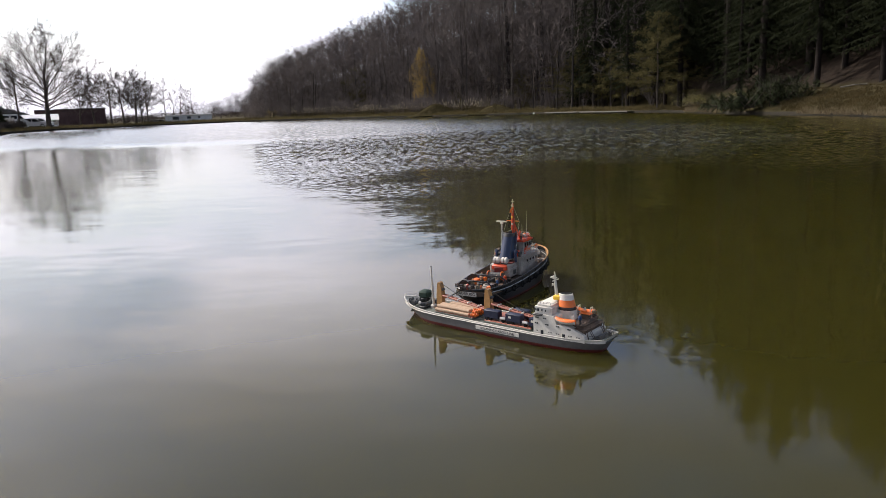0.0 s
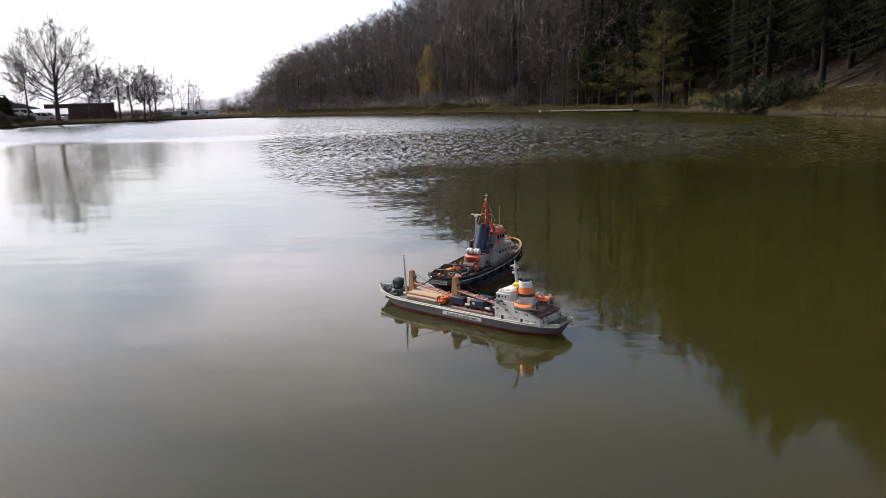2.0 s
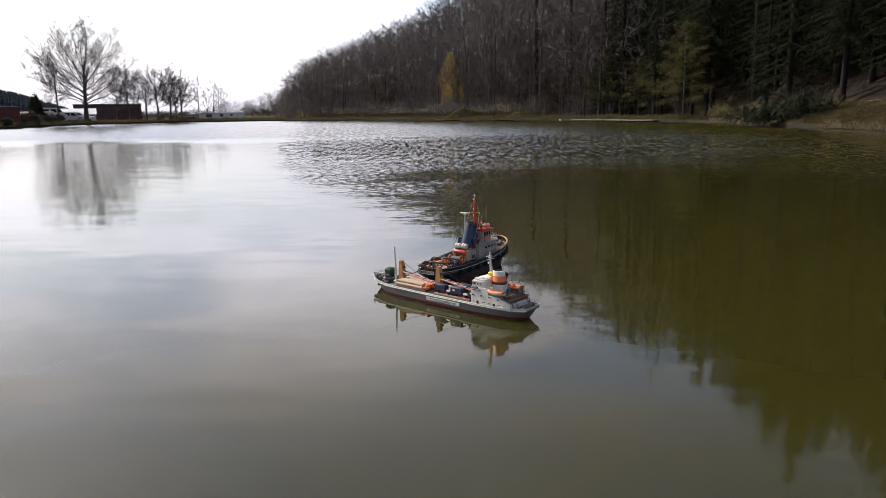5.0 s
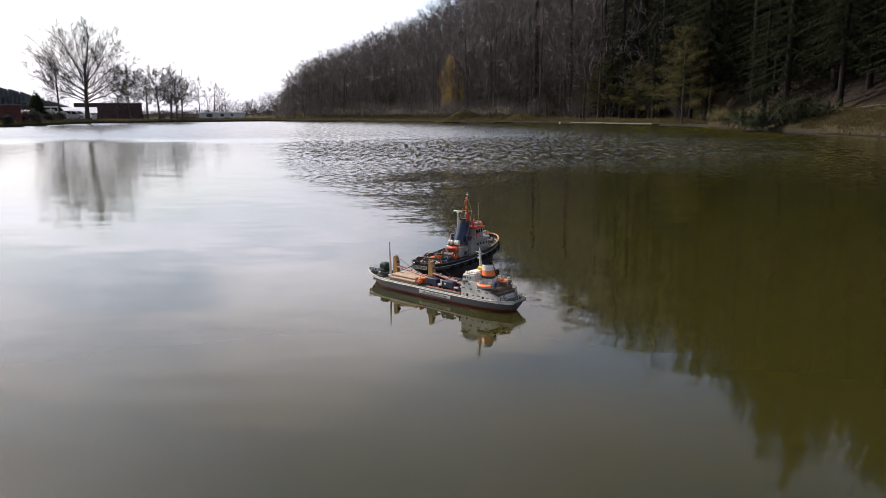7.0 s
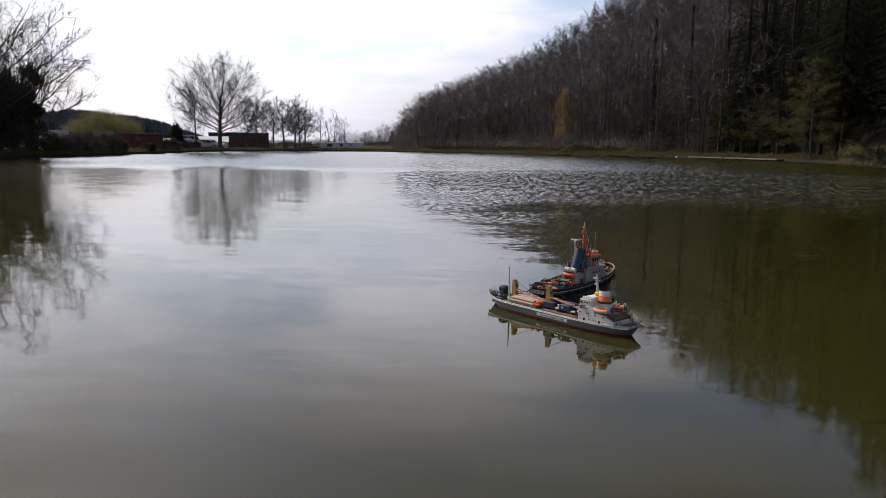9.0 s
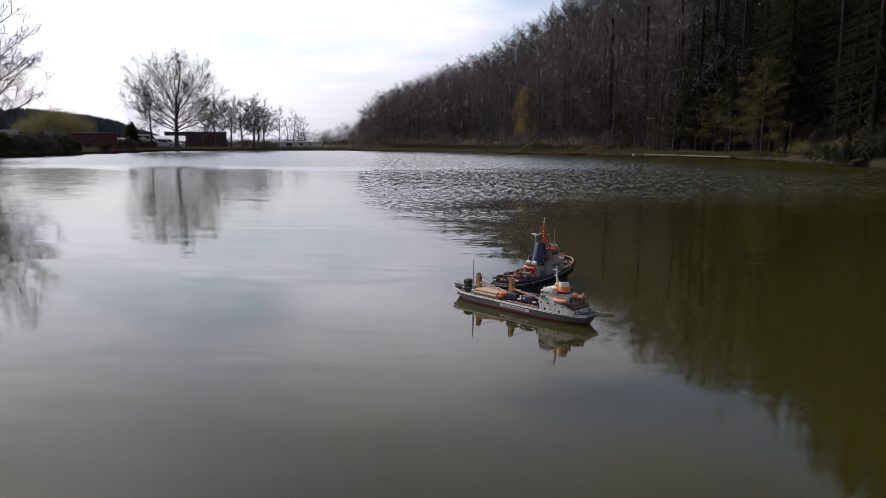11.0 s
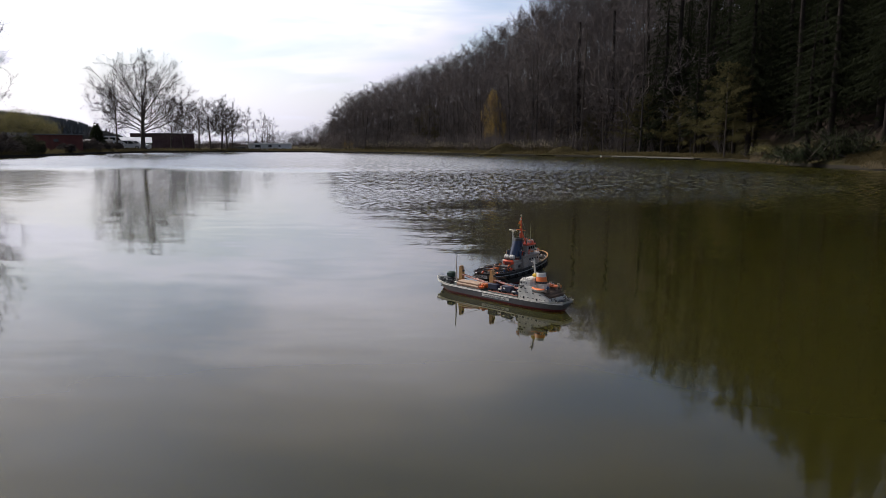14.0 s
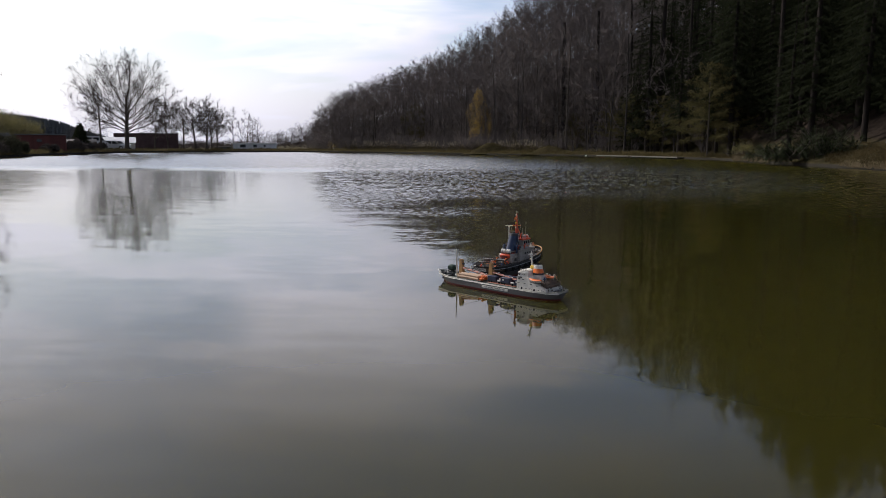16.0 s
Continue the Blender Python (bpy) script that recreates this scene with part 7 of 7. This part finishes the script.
# radar on its own post
rp = part("radar_post", Geo().tube([(0.012, -0.086, 0.233), (0.011, -0.086, 0.452)], [0.008, 0.006], 8).tube([(0.012, -0.07, 0.34), (0.011, -0.086, 0.43)], 0.003, 5), P_GALV, tug, "grey radar post")
part("radar", Geo().box(0.01, -0.086, 0.468, 0.012, 0.085, 0.009, 0.002).box(0.01, -0.086, 0.457, 0.018, 0.02, 0.014, 0.003), P_WHITE, rp, "white radar bar")
part("whip_aerial", Geo().tube([(-0.05, 0.082, 0.33), (-0.05, 0.084, 0.545)], [0.0022, 0.0010], 5), P_GALV, tug, "thin grey whip aerial")
part("whip_aerial", Geo().tube([(0.0, 0.07, 0.33), (0.0, 0.071, 0.45)], [0.0020, 0.0010], 5), P_GALV, tug, "thin grey whip aerial")
# foredeck
wl = part("windlass", Geo().tube([(-0.325, -0.05, 0.165), (-0.325, 0.05, 0.165)], 0.015, 10).box(-0.325, 0, 0.152, 0.05, 0.05, 0.03, 0.004), P_STEEL, tug, "dark windlass")
for s in (-1, 1):
    part("drum", Geo().tube([(-0.325, s * 0.055, 0.165), (-0.325, s * 0.075, 0.165)], 0.02, 12), P_STEEL, wl)
    part("bitts", Geo().tube([(-0.375, s * 0.035, 0.142), (-0.375, s * 0.035, 0.185)], 0.009, 9).tube([(-0.355, s * 0.05, 0.142), (-0.355, s * 0.05, 0.18)], 0.009, 9), P_WORN, tug, "cream mooring bitts")
    part("coil", Geo().ring((-0.27, s * 0.1, 0.142), (0, 0, 1), 0.022, 0.007, 14, 6), P_WORN, tug, "coil of pale rope")
# towing winch, hook, bow-shaped tow beams and clutter on the after deck
tw = part("towing_winch", Geo().box(0.30, 0, 0.108, 0.06, 0.10, 0.044, 0.004).tube([(0.30, -0.065, 0.135), (0.30, 0.065, 0.135)], 0.022, 14), P_STEEL, tug, "dark towing winch")
for s in (-1, 1):
    part("flange", Geo().tube([(0.30, s * 0.05, 0.135), (0.30, s * 0.055, 0.135)], 0.032, 16), P_ORANGE, tw)
part("tow_hook", Geo().box(0.36, 0, 0.115, 0.06, 0.02, 0.014, 0.003).ring((0.395, 0, 0.115), (0, 1, 0), 0.014, 0.005, 12, 6), P_STEEL, tug, "steel tow hook")
for x, h in ((0.44, 0.165), (0.60, 0.16)):
    w = 0.150 if x < 0.5 else 0.125
    part("tow_beam", Geo().tube([(x, -w, 0.088), (x, -w * 0.97, h * 0.86), (x, -w * 0.75, h), (x, w * 0.75, h), (x, w * 0.97, h * 0.86), (x, w, 0.088)], 0.006, 8), P_BLACK, tug, "black arched tow beam")
for s in (-1, 1):
    part("bitts", Geo().tube([(0.50, s * 0.10, 0.084), (0.50, s * 0.10, 0.132)], 0.009, 9).tube([(0.53, s * 0.095, 0.084), (0.53, s * 0.095, 0.132)], 0.009, 9).tube([(0.49, s * 0.1, 0.12), (0.54, s * 0.093, 0.12)], 0.004, 6), P_BLACK, tug, "black mooring bitts")
    part("ladder", Geo().tube([(0.108, s * 0.092, 0.1), (0.098, s * 0.092, 0.235)], 0.0022, 5).tube([(0.108, s * 0.07, 0.1), (0.098, s * 0.07, 0.235)], 0.0022, 5), P_GALV, tug, "grey ladder")
part("rope_coil", Geo().ring((0.47, 0.03, 0.092), (0, 0, 1), 0.035, 0.008, 16, 6).ring((0.47, 0.03, 0.104), (0, 0, 1), 0.03, 0.008, 16, 6), P_WORN, tug, "coil of pale tow rope")
part("deck_chest", Geo().box(0.39, -0.105, 0.103, 0.07, 0.04, 0.036, 0.004), P_ORANGE, tug, "orange deck chest")
part("drum_barrel", Geo().tube([(0.30, -0.125, 0.088), (0.30, -0.125, 0.132)], 0.016, 12), P_BLUE, tug, "blue barrel")
part("spare_tyre", Geo().ring((0.33, 0.125, 0.108), (0.1, 0.3, 1), 0.024, 0.010, 14, 7), P_RUBBER, tug, "spare tyre lying on deck")
rail(tug, [(0.69, -0.10, 0.131), (0.715, -0.06, 0.133), (0.722, 0, 0.133), (0.715, 0.06, 0.133), (0.69, 0.10, 0.131)], 0.028, 7, 0.0018, P_STEEL)
for x, y, z, a, tl, coat in ((0.655, 0.05, 0.086, 20, 0.075, P_KHAKI), (0.38, 0.05, 0.088, 90, 0.07, P_KHAKI), (0.42, -0.02, 0.088, 200, 0.07, P_ORANGE), (0.345, -0.085, 0.09, 10, 0.07, P_KHAKI),
                             (0.06, -0.13, 0.096, 180, 0.07, P_JEANS), (0.45, 0.09, 0.086, 300, 0.065, P_JEANS), (0.36, 0.1, 0.088, 60, 0.07, P_MAST), (0.52, -0.06, 0.086, 240, 0.068, P_KHAKI), (0.40, -0.06, 0.088, 140, 0.07, P_SKIN), (-0.02, 0.055, 0.337, 150, 0.055, P_KHAKI), (-0.03, -0.055, 0.337, 40, 0.055, P_JEANS)):
    figurine(ship_place(TUG, x, y, z, a), tl, coat, "small crew doll standing on the model tug")

# gear stowed on the wheelhouse roof, the boat deck and the after deck
rg = random.Random(77)
for k in range(30):
    if k < 9:
        x, y, z = rg.uniform(-0.15, -0.02), rg.uniform(-0.07, 0.07), 0.337
    elif k < 16:
        x, y, z = rg.uniform(0.03, 0.10), rg.choice((-1, 1)) * rg.uniform(0.07, 0.10), 0.233
    else:
        x, y, z = rg.uniform(0.27, 0.62), rg.uniform(-0.105, 0.105), 0.089
    h = rg.uniform(0.018, 0.04)
    m = (P_STEEL, P_MAST, P_WORN, P_BROWN, P_ORANGE, P_STEEL, P_KHAKI)[k % 7]
    if k % 3 == 0:
        g = Geo().box(x, y, z + h / 2, rg.uniform(0.02, 0.045), rg.uniform(0.015, 0.035), h, 0.004)
        part("gear_box", g, m, tug)
    elif k % 3 == 1:
        g = Geo().tube([(x, y, z), (x, y, z + h), (x - 0.006, y, z + h * 1.25), (x - 0.014, y, z + h * 1.25)], [0.006, 0.006, 0.008, 0.011], 8)
        part("vent_cowl", g, m, tug)
    else:
        g = Geo().tube([(x, y - 0.02, z + 0.012), (x, y + 0.02, z + 0.012)], 0.012, 9).ring((x, y, z + 0.012), (0, 1, 0), 0.0125, 0.002, 10, 4)
        part("rope_drum", g, m, tug)
for s in (-1, 1):
    part("fire_monitor", Geo().tube([(-0.02, s * 0.085, 0.233), (-0.02, s * 0.085, 0.268), (-0.05, s * 0.09, 0.285)], [0.008, 0.007, 0.004], 7), P_MAST, tug, "red fire monitor")

# the tow line, slack between the tug's stern and the ship's bow
a = TUG @ Vector((0.71, -0.03, 0.135))
b = CARGO @ Vector((short(-0.60), 0.03, 0.098))
g = Geo().tube([a.lerp(b, i / 24) - Vector((0, 0, 0.035 * math.sin(math.pi * i / 24))) for i in range(25)], 0.0042, 6)
thing("tow_line", "dark slack tow line between tug and cargo ship", "rope", geo=g, mats=P_ROPE, smooth=60)
